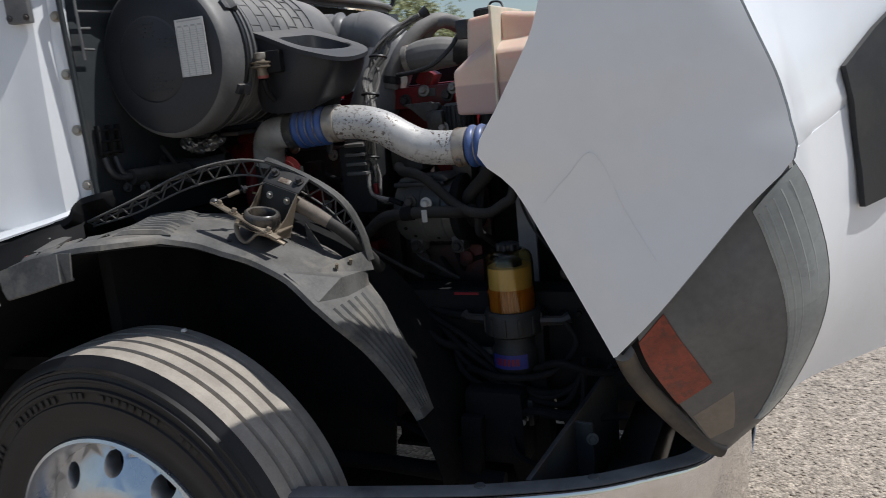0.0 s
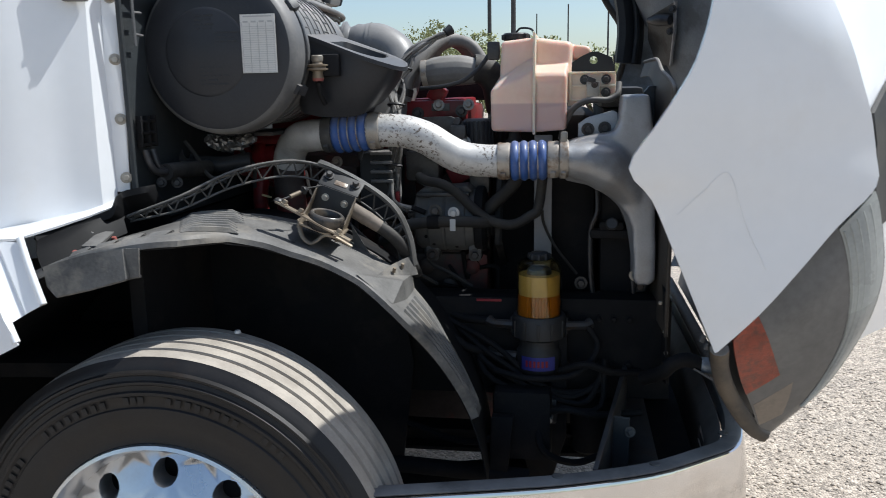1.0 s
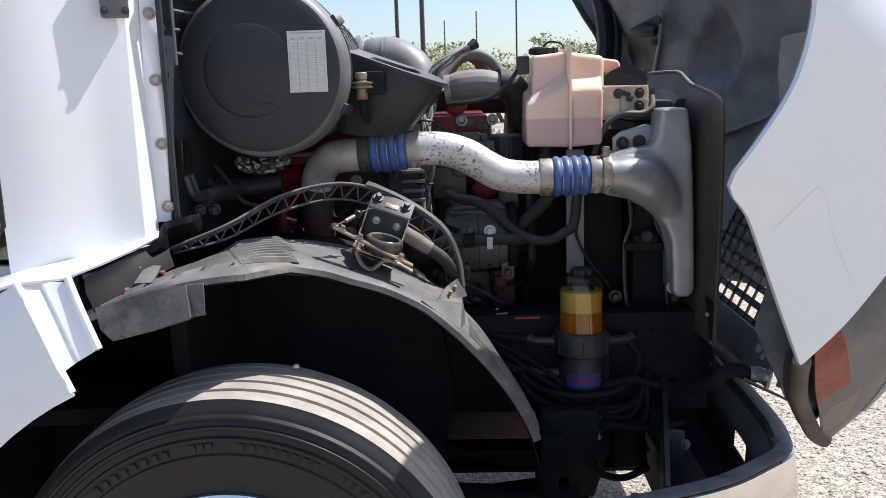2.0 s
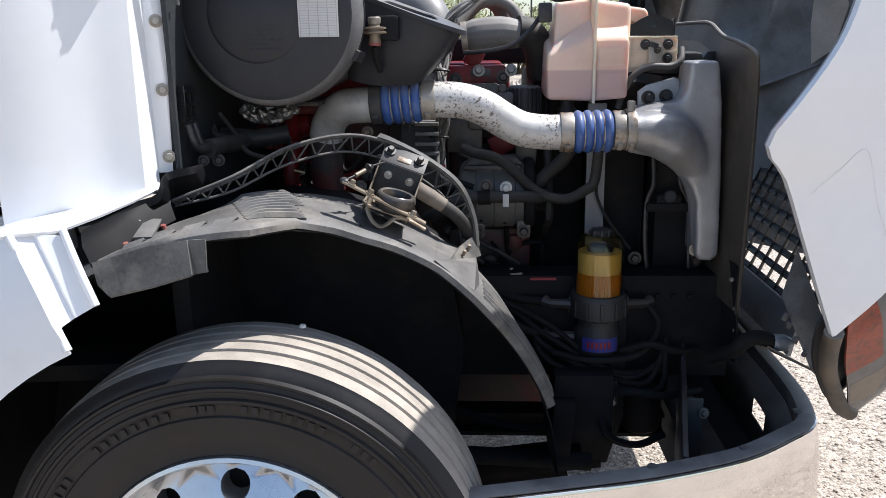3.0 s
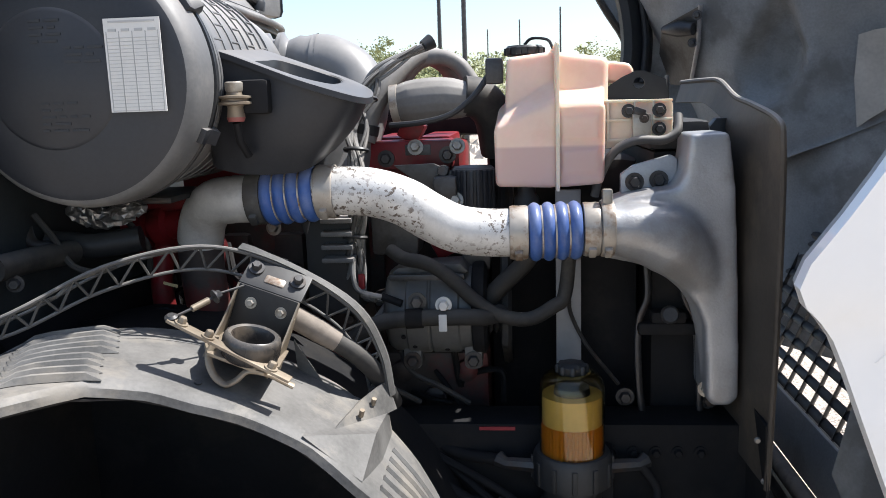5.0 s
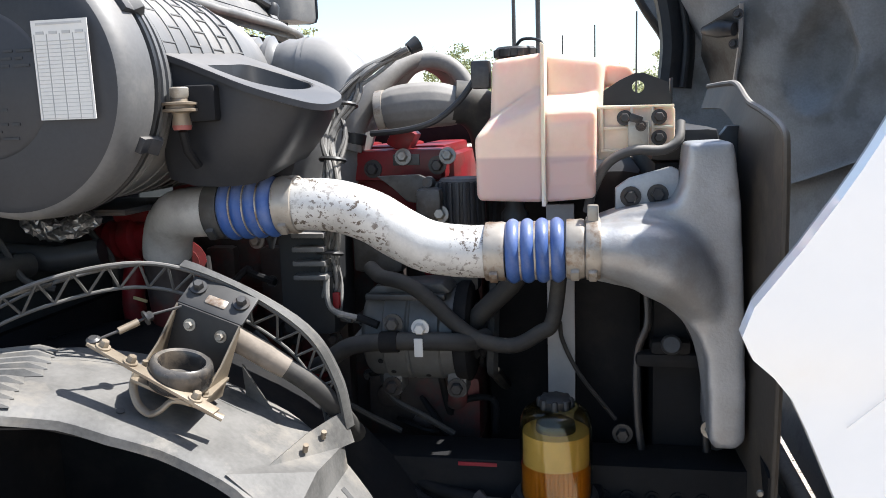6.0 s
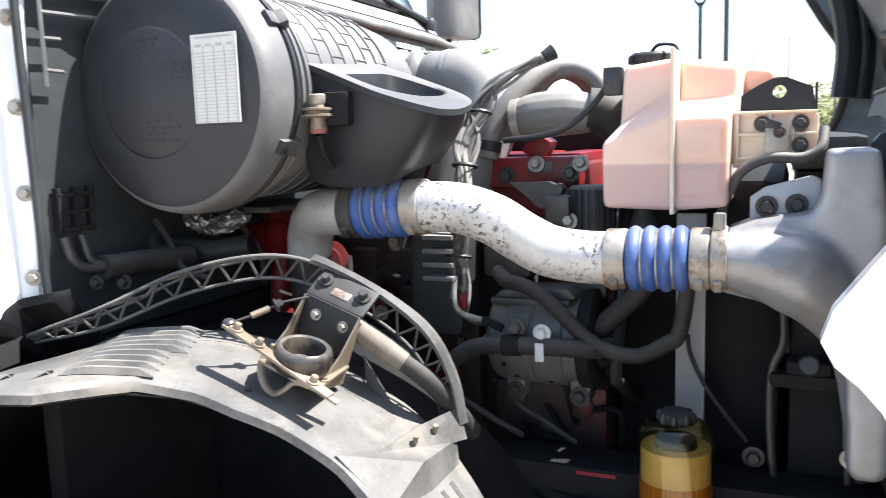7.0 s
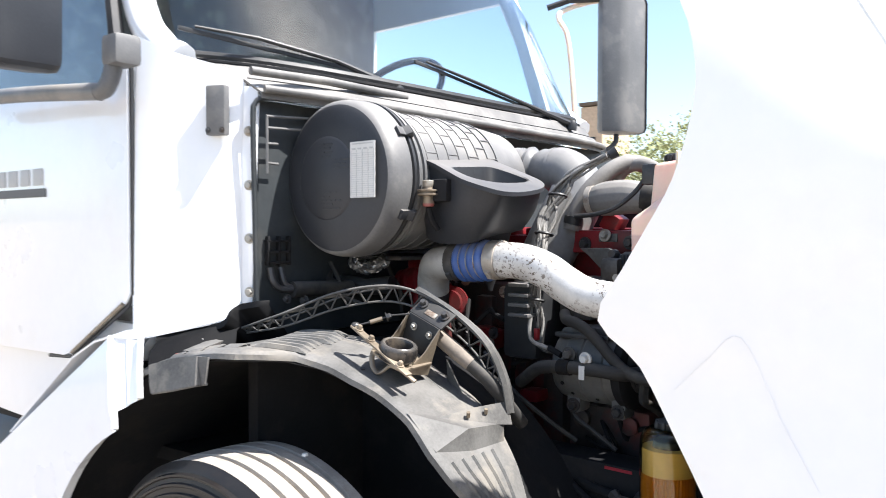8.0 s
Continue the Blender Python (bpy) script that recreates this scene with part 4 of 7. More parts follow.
# black deflector, and sheets added for the shade in the space below the radiator
part("air_deflector", shell([[(-0.248, 1.70, 0.80), (-0.262, 1.69, 1.05)], [(-0.235, 2.0, 0.72), (-0.245, 2.0, 1.05)], [(-0.235, 3.0, 0.72), (-0.245, 3.0, 1.05)]], 0.005), DEEPBLACK, bumper, "black plastic air deflector")
for x, z in ((-0.233, 0.958), (-0.229, 0.901), (-0.247, 1.034)):
    part("deflector_rivet", lathe([(0, 0), (0.006, 0), (0.004, 0.004), (0, 0.004)], (x - 0.02, 1.715, z - 0.02), (0, -1, 0), 10), ZINC, bumper)
part("tow_hose", tube(smooth_line([(-0.30, 1.74, 0.80), (-0.257, 1.69, 0.838), (-0.237, 1.68, 0.864), (-0.201, 1.68, 0.876), (-0.163, 1.68, 0.862)], 5), 0.019, 12), DEEPBLACK, bumper, "black hose inside the bumper corner")
part("hose_coupling", lathe([(0, 0), (0.018, 0), (0.021, 0.004), (0.021, 0.030), (0.018, 0.036), (0.014, 0.046), (0, 0.046)], (-0.168, 1.68, 0.864), (1, 0, -0.1), 20), FROST, bumper, "pale blue plastic hose coupling")
part("radiator_dark_sheet", box((-0.34, 2.42, 0.56), (0.36, 0.04, 0.42), 0.01), DEEPBLACK, bumper, "added black sheet below the radiator, standing in for shade")
part("front_pan", shell([[(-0.10, 1.70, 0.50), (-0.24, 1.70, 0.47)], [(-0.08, 2.35, 0.50), (-0.24, 2.35, 0.47)], [(-0.10, 3.0, 0.50), (-0.24, 3.0, 0.47)]], 0.005), DEEPBLACK, bumper, "added black tray, standing in for shade inside the bumper")

# -- front wheel --
TY = 1.165                      # outer face of the tyre
tyre_profile = [(0.300, 0.02), (0.318, 0.006), (0.335, 0.010), (0.36, 0.001), (0.385, -0.003), (0.400, -0.003), (0.403, 0.001), (0.425, 0.000), (0.430, -0.004), (0.436, -0.004), (0.439, 0.002),
                (0.450, 0.002), (0.453, -0.002), (0.458, -0.002), (0.461, 0.004), (0.470, 0.007), (0.473, 0.003), (0.478, 0.003), (0.481, 0.013), (0.489, 0.016), (0.497, 0.026), (0.505, 0.031)]
tread = [(0.505, 0.031), (0.508, 0.066), (0.496, 0.069), (0.496, 0.076), (0.509, 0.079), (0.510, 0.112), (0.497, 0.115), (0.497, 0.123), (0.510, 0.126),
         (0.510, 0.158), (0.497, 0.161), (0.497, 0.169), (0.510, 0.172), (0.509, 0.205), (0.496, 0.208), (0.496, 0.215), (0.508, 0.218), (0.505, 0.248)]
inner = [(0.495, 0.255), (0.45, 0.272), (0.36, 0.275), (0.30, 0.262)]
wheel_axis = (0, 1, 0)
wheel = part("wheel", lathe(tyre_profile, (WX, TY, WZ), wheel_axis, 120), SIDEWALL, truck, "front wheel with polished alloy rim and highway tyre")
part("tread", lathe(tread, (WX, TY, WZ), wheel_axis, 120), TREAD, wheel, "dusty worn ribbed tread")
part("inner_sidewall", lathe([(0.505, 0.248), *inner], (WX, TY, WZ), wheel_axis, 64), SIDEWALL, wheel)
for a0, a1, r in ((62, 86, 0.418), (92, 99, 0.418), (104, 130, 0.415), (140, 158, 0.415), (46, 55, 0.42)):
    n = max(3, int((a1 - a0) / 3))
    bars = bmesh.new()
    for k in range(n):
        a = lerp(a0, a1, (k + 0.5) / n)
        p = polar(a, r, TY - 0.003)
        box(p, (0.013, 0.0016, 0.016), 0.0005, Matrix.Rotation(radians(90 - a), 3, "Y"), bars)
    part("sidewall_lettering", bars, SIDEWALL, wheel, "raised plain lettering bars")
part("valve_mark", lathe([(0, 0), (0.008, 0), (0.006, 0.006), (0, 0.007)], (-1.262, 1.372, 1.012), (0, 0, 1), 10), PAPERWHITE, wheel, "small white fleck on the tread")


def rim_disc():
    """The wheel disc with ten round hand holes."""
    bm = bmesh.new()
    c = Vector((WX, 0, WZ))
    k = 6

    def at(r, a, y):
        return Vector((c.x + r * math.sin(a), y, c.z + r * math.cos(a)))

    r0, r1, rh, yh = 0.190, 0.282, 0.030, TY + 0.030
    for s in range(10):
        a0, a1 = 2 * math.pi * (s - 0.5) / 10, 2 * math.pi * (s + 0.5) / 10
        outer = [(r0, lerp(a0, a1, i / k)) for i in range(k)] + [(lerp(r0, r1, i / k), a1) for i in range(k)]
        outer += [(r1, lerp(a1, a0, i / k)) for i in range(k)] + [(lerp(r1, r0, i / k), a0) for i in range(k)]
        hole = at((r0 + r1) / 2 + 0.002, (a0 + a1) / 2, yh)
        o = [at(r, a, yh + 0.5 * (r - 0.238)) for r, a in outer]
        ring = []
        for p in o:
            d = p - hole
            d.y = 0
            q = hole + d.normalized() * rh
            q.y = yh + 0.5 * (math.hypot(q.x - c.x, q.z - c.z) - 0.238)
            ring.append(q)
        vo, vr = [bm.verts.new(p) for p in o], [bm.verts.new(p) for p in ring]
        vl = [bm.verts.new(hole + (p - hole) * 0.93 + Vector((0, 0.006, 0))) for p in ring]
        vb = [bm.verts.new(hole + (p - hole) * 0.93 + Vector((0, 0.05, 0))) for p in ring]
        for i in range(len(o)):
            j = (i + 1) % len(o)
            bm.faces.new((vo[i], vo[j], vr[j], vr[i]))
            bm.faces.new((vr[i], vr[j], vl[j], vl[i]))
            bm.faces.new((vl[i], vl[j], vb[j], vb[i]))
    bmesh.ops.remove_doubles(bm, verts=bm.verts[:], dist=1e-4)
    lathe([(0.282, 0.052), (0.289, 0.040), (0.296, 0.010), (0.306, -0.004), (0.314, -0.001), (0.316, 0.012), (0.305, 0.03)], (WX, TY, WZ), (0, 1, 0), 80, bm)
    lathe([(0.190, 0.006), (0.182, 0.003), (0.172, 0.0), (0.110, -0.002), (0.105, -0.008)], (WX, TY, WZ), (0, 1, 0), 80, bm)
    return bm


part("rim", rim_disc(), ALLOY, wheel, "polished alloy rim with round hand holes")
part("brake_drum", lathe([(0, 0.11), (0.29, 0.11), (0.29, 0.25), (0, 0.25)], (WX, TY, WZ), (0, 1, 0), 48), STEEL, wheel, "dark brake drum")
part("hub_cap", lathe([(0.105, 0.012), (0.10, -0.02), (0.085, -0.05), (0.07, -0.06), (0, -0.062)], (WX, TY, WZ), (0, 1, 0), 40), CHROME, wheel, "chrome hub cap")
for k in range(10):
    a = 2 * math.pi * (k + 0.5) / 10
    part("nut_cover", lathe([(0.021, 0.02), (0.019, -0.012), (0.013, -0.036), (0.006, -0.042), (0, -0.042)], (WX + 0.143 * math.sin(a), TY, WZ + 0.143 * math.cos(a)), (0, 1, 0), 14), CHROME, wheel,
         "chrome nut cover")
part("axle", tube([(WX, TY + 0.2, WZ), (WX + 0.02, 1.75, 0.50), (WX + 0.02, 2.95, 0.50)], 0.055, 12), STEEL, truck, "dark steel front axle")

# -- wheel arch liner --
NEAR_Y = [(10, 1.535), (24, 1.50), (38.6, 1.457), (46, 1.415), (50.7, 1.402), (57.5, 1.412), (65, 1.405), (70.6, 1.390), (75, 1.38), (80.5, 1.335), (83, 1.276), (85.5, 1.217), (97, 1.205), (107, 1.182), (114, 1.16), (122, 1.14)]
NEAR_R = [(10, 0.70), (24, 0.712), (38.6, 0.724), (50.7, 0.745), (57.5, 0.750), (65, 0.748), (70.6, 0.745), (75, 0.749), (80.5, 0.757), (85.5, 0.760), (97, 0.745), (107, 0.735), (122, 0.72)]
BACK_Y = [(10, 1.56), (24, 1.565), (37.3, 1.604), (44, 1.63), (51, 1.65), (58, 1.65), (66, 1.63), (75, 1.62), (83, 1.58), (90, 1.52), (95, 1.42), (100, 1.355), (107, 1.33), (122, 1.33)]
DECK_R = [(10, 0.70), (24, 0.712), (37.3, 0.717), (44, 0.728), (52, 0.735), (60, 0.745), (72, 0.752), (84, 0.760), (92, 0.762), (97, 0.75), (107, 0.74), (122, 0.72)]


def deck(a, u, lift=0.0):
    """A place on the liner: a degrees round the wheel, u from the near edge (0) to the back (1)."""
    return polar(a, lerp(along(NEAR_R, a), along(DECK_R, a), u ** 0.7) + lift, lerp(along(NEAR_Y, a), along(BACK_Y, a), u))


rows = []
for k in range(61):
    a = lerp(22, 122, k / 60)
    rows.append([deck(a, 0, -0.016) + Vector((0, -0.003, 0)), deck(a, 0, -0.004), *[deck(a, u, 0.003 - (0.010 if 0.3 < u < 0.8 and 97 < a < 106 else 0)) for u in (0.05, 0.15, 0.3, 0.45, 0.6, 0.8, 1.0)]])
liner = part("wheel_arch_liner", shell(rows, 0.004), LINER, truck, "weathered grey plastic wheel arch liner")
# deep black skins under the liner; the arch's shade is in their colour
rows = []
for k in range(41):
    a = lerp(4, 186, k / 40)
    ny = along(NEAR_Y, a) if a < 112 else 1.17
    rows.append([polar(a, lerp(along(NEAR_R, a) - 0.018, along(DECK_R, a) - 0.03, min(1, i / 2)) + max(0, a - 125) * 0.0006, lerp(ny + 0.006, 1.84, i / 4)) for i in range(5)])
part("underside", shell(rows, 0.003), DEEPBLACK, liner, "underside of the wheel arch, black for its shade")
part("inner_wall", prism([(-2.15, 0.50), (-0.97, 0.50), (-0.93, 0.80), (-0.97, 1.05), (-1.10, 1.18), (-1.35, 1.24), (-1.70, 1.18), (-2.0, 0.95)], 1.80, 1.815, "y", 0.002), DEEPBLACK, liner, "added inner wall of the wheel arch, black for its shade")
drop = [[(-1.60, 1.182, 1.207), (-1.592, 1.178, 1.165)], [(-1.582, 1.180, 1.212), (-1.568, 1.168, 1.146)], [(-1.50, 1.192, 1.234), (-1.49, 1.174, 1.163)], [(-1.43, 1.20, 1.244), (-1.423, 1.190, 1.18)], [(-1.428, 1.203, 1.244), (-1.421, 1.206, 1.18)], [(-1.394, 1.209, 1.245), (-1.393, 1.200, 1.186)]]
part("flap_hem", tube([d[1] for d in drop[1:]], 0.0035, 8), LINER, liner, "rounded lower hem of the flap")
part("lattice_post", shell([[(-1.566, 1.372, 1.270), (-1.552, 1.372, 1.258)], [(-1.556, 1.34, 1.262), (-1.53, 1.345, 1.252)], [(-1.55, 1.29, 1.248), (-1.52, 1.30, 1.245)], [(-1.545, 1.235, 1.236), (-1.51, 1.24, 1.236)]], 0.006), LINER, liner, "grey tapered end of the lattice")
part("lattice_clip", box((-1.565, 1.30, 1.258), (0.022, 0.016, 0.018), 0.003, Matrix.Rotation(radians(25), 3, "Y")), MIDGREY, liner, "pale clip at the end of the lattice")
part("hanging_flap", shell(drop, 0.005), LINER, liner, "weathered grey hanging flap")

def deck_at(x, y, lift):
    """A place on the liner above the plan point x, y."""
    a = math.degrees(math.acos((x - WX) / 0.757))
    lo, hi = along(NEAR_Y, a), along(BACK_Y, a)
    return deck(a, min(1.0, max(0.03, (y - lo) / (hi - lo))), lift)


# sharp ridges with a steep near face and a long fall behind
for k in range(9):
    x0, y0 = -1.335 - 0.0105 * k, 1.278 + 0.0225 * k
    run = 0.10 if k < 4 else 0.115
    line = [(x0 + run * w, y0 + run * 0.75 * w) for w in np.linspace(0, 1, 7)]
    rise = [min(1.0, 5 * w, 9 * (1 - w)) for w in np.linspace(0, 1, 7)]
    part("vent_louvre", shell([[deck_at(x + d * -0.6, y + d * 0.8, 0.004 + h * r_) for (x, y), r_ in zip(line, rise)] for d, h in ((-0.001, 0.0), (0.002, 0.010), (0.005, 0.011), (0.023, 0.0))], 0.0015), LINER, liner)
for k in range(4):
    a0 = 104 - 4.2 * k
    part("vent_slot", shell([[deck(a0, 0.10, 0.003), deck(a0 - 2.6, 0.13, 0.003)], [deck(a0 - 0.3, 0.17, 0.010), deck(a0 - 2.9, 0.20, 0.010)], [deck(a0 - 0.4, 0.19, 0.003), deck(a0 - 3.0, 0.22, 0.003)]], 0.002), LINER, liner)
    part("slot_gap", tube([deck(a0 - 0.2, 0.21, 0.003), deck(a0 - 2.9, 0.235, 0.003)], 0.004, 6), DEEPBLACK, liner)
for k in range(5):
    part("liner_rib", tube([deck(a, 0.14 + 0.15 * k, 0.003) for a in np.linspace(48, 24, 12)], 0.006, 6), LINER, liner)
for a, u in ((101, 0.8), (104, 0.25)):
    part("liner_push_pin", lathe([(0, 0.008), (0.005, 0.007), (0.006, 0.0), (0, 0)], deck(a, u, 0.004), (0, -0.3, 1), 10), GAUGERED, liner, "faded red push pin")
for a0, a1, u0, u1 in ((84, 62, 0.80, 0.72),):
    part("liner_seam", tube([deck(lerp(a0, a1, w), lerp(u0, u1, w), 0.003) for w in np.linspace(0, 1, 9)], 0.0016, 6), LINER, liner)
part("liner_hole", lathe([(0, 0.002), (0.006, 0.002), (0.006, 0.0), (0, 0.0)], deck(71.5, 0.2, 0.005), (0.3, -0.2, 0.95), 10), BLACK, liner)
up_ = [(-1.652, 1.215, 1.262), (-1.605, 1.262, 1.280), (-1.57, 1.33, 1.293), (-1.54, 1.39, 1.300)]
lo_ = [(-1.60, 1.175, 1.20), (-1.565, 1.22, 1.215), (-1.535, 1.30, 1.235), (-1.505, 1.355, 1.25)]
part("rear_splash_panel", shell([lo_, [tuple((a + b) / 2 + d for a, b, d in zip(p, q, (0.004, -0.004, 0.004))) for p, q in zip(lo_, up_)], [tuple(a + d for a, d in zip(q, (0.016, 0.004, -0.004))) for q in up_], [tuple(a + d for a, d in zip(q, (-0.004, 0.02, -0.004))) for q in up_]], 0.004),
     EPDM, liner, "black rubber splash panel under the cab")

hump = [(-1.645, 1.222, 1.272), (-1.60, 1.30, 1.285), (-1.577, 1.332, 1.291), (-1.537, 1.345, 1.303), (-1.531, 1.36, 1.329), (-1.526, 1.385, 1.341), (-1.482, 1.402, 1.350), (-1.47, 1.43, 1.352)]
hump = smooth_line(hump, 4)
part("splash_hump", shell([hump, [(x + 0.004, y - 0.004, z - 0.012) for x, y, z in hump], [(x + 0.006, y + 0.03, lerp(z, 1.26, 0.6)) for x, y, z in hump], [(x + 0.006, y + 0.07, 1.235) for x, y, z in hump]], 0.004),
     EPDM, liner, "black rubber hump of the splash panel")
bo = [deck(58.5, 0.02, 0.003), deck(50.3, 0.04, 0.003), deck(51.5, 0.45, 0.032), deck(58.5, 0.9, 0.004), deck(51.0, 0.97, 0.026), deck(48.5, 0.5, 0.0), deck(48.5, 0.97, 0.0)]
part("liner_boss", mesh([tuple(p) for p in bo], [(0, 1, 2), (0, 2, 4, 3), (1, 5, 2), (2, 5, 6, 4), (3, 4, 6)]), LINER, liner, "raised corner of the liner", 0)
part("liner_fin", prism([(-1.046, 1.228), (-1.040, 1.140), (-0.982, 1.120)], 1.618, 1.624, "y", 0.001), LINER, liner, "upright triangular fin")

# the open lattice that borders the liner
LAT = [(103.5, 0.787, 1.375), (99, 0.796, 1.395), (92, 0.822, 1.43), (85, 0.876, 1.51), (77.3, 0.912, 1.574), (70, 0.910, 1.605), (61.3, 0.884, 1.628), (56, 0.835, 1.645), (51.7, 0.772, 1.658)]
top_rail = smooth_line([polar(*p) for p in LAT], 6)
low_rail = smooth_line([polar(a + 0.6, r - along([(51, 0.042), (88, 0.042), (103.5, 0.008)], a), y + 0.012) for a, r, y in LAT], 6)
back_rail = smooth_line([polar(a, r - 0.008, y + along([(51, 0.035), (92, 0.035), (103.5, 0.008)], a)) for a, r, y in LAT], 6)
lattice = part("lattice_edge", tube(top_rail, 0.0034, 8), LATTICE, liner, "black plastic lattice edge, dusty on top")
part("lattice_rail", tube(low_rail, 0.0028, 8), LATTICE, liner)
n = len(top_rail)
for i in range(0, n - 2, 2):
    for a, b in ((top_rail[i], low_rail[i + 1]), (low_rail[i + 1], top_rail[i + 2])):
        part("lattice_strut", tube([a, b], 0.0022, 6), LATTICE, liner)
part("lattice_rail", tube(back_rail, 0.0026, 8), LATTICE, liner)
# the sun on the upper struts is put in as a paler plastic
for i in range(0, 34, 4):
    for a, b in ((top_rail[i], back_rail[i + 2]), (back_rail[i + 2], top_rail[i + 4])):
        part("upper_strut", tube([a, b], 0.0042, 6, flat=0.5), LINER, liner)
lip = []
for i in range(27, n):
    w = 0.014 * min(1.0, (i - 27) / 8)
    lip.append([top_rail[i] + Vector((0, -0.004, 0.004)), top_rail[i] + Vector((0.006, 0.0 + w * 0.3, 0.006)), top_rail[i] + Vector((0.006, w, 0.004))])
part("lattice_lip", shell(lip, 0.003), LINER, liner, "smooth grey lip of the lattice edge")
part("lattice_foot", shell([[(-0.96, 1.46, 1.125), (-0.935, 1.47, 1.095)], [(-0.935, 1.58, 1.135), (-0.915, 1.58, 1.10)], [(-0.905, 1.665, 1.14), (-0.89, 1.66, 1.09)]], 0.006), LINER, liner, "grey foot of the lattice edge")
for p in ((-0.925, 1.55, 1.122), (-0.915, 1.60, 1.122)):
    part("liner_bolt", rod(p, Vector(p) + Vector((0.004, -0.004, 0.012)), 0.0042, 8), TAN, liner)

# hood guide bracket with its rubber cup
GM = Matrix.Translation((-1.070, 1.527, 1.235)) @ Matrix.Rotation(radians(20), 4, "Y")


def g(x, y, z):
    return GM @ Vector((x, y, z))


guide = part("hood_guide", prism([(-0.07, -0.03), (0.026, -0.03), (0.028, 0.085), (-0.072, 0.085)], 0.030, 0.036, "y", 0.001, turn=GM), BLACK, truck, "black steel guide bracket with a rubber cup")
TIP = GM.to_3x3() @ Matrix.Rotation(radians(38), 3, "X")
part("guide_top", box(g(-0.022, 0.055, 0.100), (0.104, 0.052, 0.006), 0.002, TIP), BLACK, guide)
part("guide_face", box(g(-0.022, 0.050, 0.098), (0.034, 0.016, 0.008), 0.004, TIP), CLAMP, guide, "bright worn guide face")
for x in (-0.058, 0.012):
    part("guide_bolt", bolt(g(x, 0.058, 0.107), TIP @ Vector((0, 0, 1)), 0.008, 0.012), STEEL, guide)
for x in (-0.045, 0.005):
    part("guide_bolt", bolt(g(x, 0.030, 0.060), GM.to_3x3() @ Vector((0, -1, 0.1)), 0.006, 0.008), ZINC, guide)
for x in (-0.072, 0.028):
    part("guide_cheek", prism([(0.034, 0.075), (0.03, 0.085), (0.0, 0.03), (-0.05, -0.016), (0.034, -0.03)], x - 0.0015, x + 0.0015, "x", 0, turn=GM), TAN, guide, "dusty tan side cheek")
part("cup", lathe([(0.038, 0.0), (0.042, 0.004), (0.044, 0.014), (0.0435, 0.028), (0.041, 0.035), (0.0365, 0.038), (0.032, 0.036), (0.0295, 0.030), (0.027, 0.010), (0, 0.008)], g(-0.006, -0.047, 0.006), GM.to_3x3() @ Vector((-0.08, -0.06, 1)), 40), CUPRUBBER, guide,
     "black rubber cup worn shiny")
part("cup_plate", prism([(-0.075, -0.050), (-0.06, -0.078), (0.03, -0.082), (0.042, -0.060), (0.034, 0.03), (-0.072, 0.03)], 0.000, 0.005, "z", 0.001, turn=GM), TAN, guide, "tan plated base plate")
for x, y in ((-0.062, -0.045), (0.012, -0.072), (0.032, -0.045), (-0.03, 0.0)):
    part("plate_stud", rod(g(x, y, 0.004), g(x, y, 0.020), 0.004, 8), TAN, guide)
    part("plate_nut", bolt(g(x, y, 0.005), GM.to_3x3() @ Vector((0, 0, 1)), 0.006, 0.006), TAN, guide)
part("wire_bail", tube(smooth_line([(-1.120, 1.468, 1.270), (-1.126, 1.455, 1.250), (-1.116, 1.446, 1.226), (-1.099, 1.445, 1.213), (-1.083, 1.447, 1.219), (-1.066, 1.451, 1.231), (-1.040, 1.456, 1.225), (-1.020, 1.462, 1.212), (-1.005, 1.466, 1.202)], 5), 0.0062, 10, flat=0.65), TAN, guide, "bent tan strap below the cup")
SLOPE = Matrix.Rotation(radians(28), 3, "Y")
part("cross_bar", box((-1.088, 1.442, 1.266), (0.196, 0.020, 0.0045), 0.001, SLOPE), TAN, guide, "flat tan bar along the base plate")
for d in (-0.078, -0.035, 0.066):
    part("arm_nut", bolt(Vector((-1.088, 1.442, 1.268)) + SLOPE @ Vector((d, 0, 0)), SLOPE @ Vector((0, 0, 1)), 0.0065, 0.010), TAN, guide)
part("link_rod", tube([(-1.172, 1.452, 1.312), (-1.150, 1.475, 1.320), (-1.12, 1.51, 1.334), (-1.098, 1.548, 1.336)], 0.0022, 8), STEEL, guide, "short dark link rod")
part("link_sleeve", tube([(-1.152, 1.473, 1.319), (-1.134, 1.494, 1.327)], 0.0052, 10), TAN, guide, "rusty sleeve on the link rod")
part("link_nut", bolt((-1.128, 1.501, 1.330), (0.6, 0.7, 0.3), 0.007, 0.010), STEEL, guide)
part("rod_end", lathe([(0, 0), (0.008, 0), (0.0095, 0.003), (0.0095, 0.007), (0.006, 0.010), (0, 0.010)], (-1.172, 1.446, 1.309), (0.1, -0.3, 1), 14), STEEL, guide, "small dark ball joint")
part("guide_tube", tube([(-1.06, 1.60, 1.285), (-1.0, 1.61, 1.245), (-0.972, 1.618, 1.224)], [0.019, 0.019, 0.017], 14), DUSTPIPE, guide, "dusty tan tube behind the bracket")
# the tube runs on here; its shadow is put into the black colour
part("tube_end", tube(smooth_line([(-0.975, 1.617, 1.226), (-0.94, 1.63, 1.195), (-0.915, 1.66, 1.15), (-0.90, 1.72, 1.08)], 4), 0.016, 12), RUBBER, guide, "shadowed end of the tube, painted black")

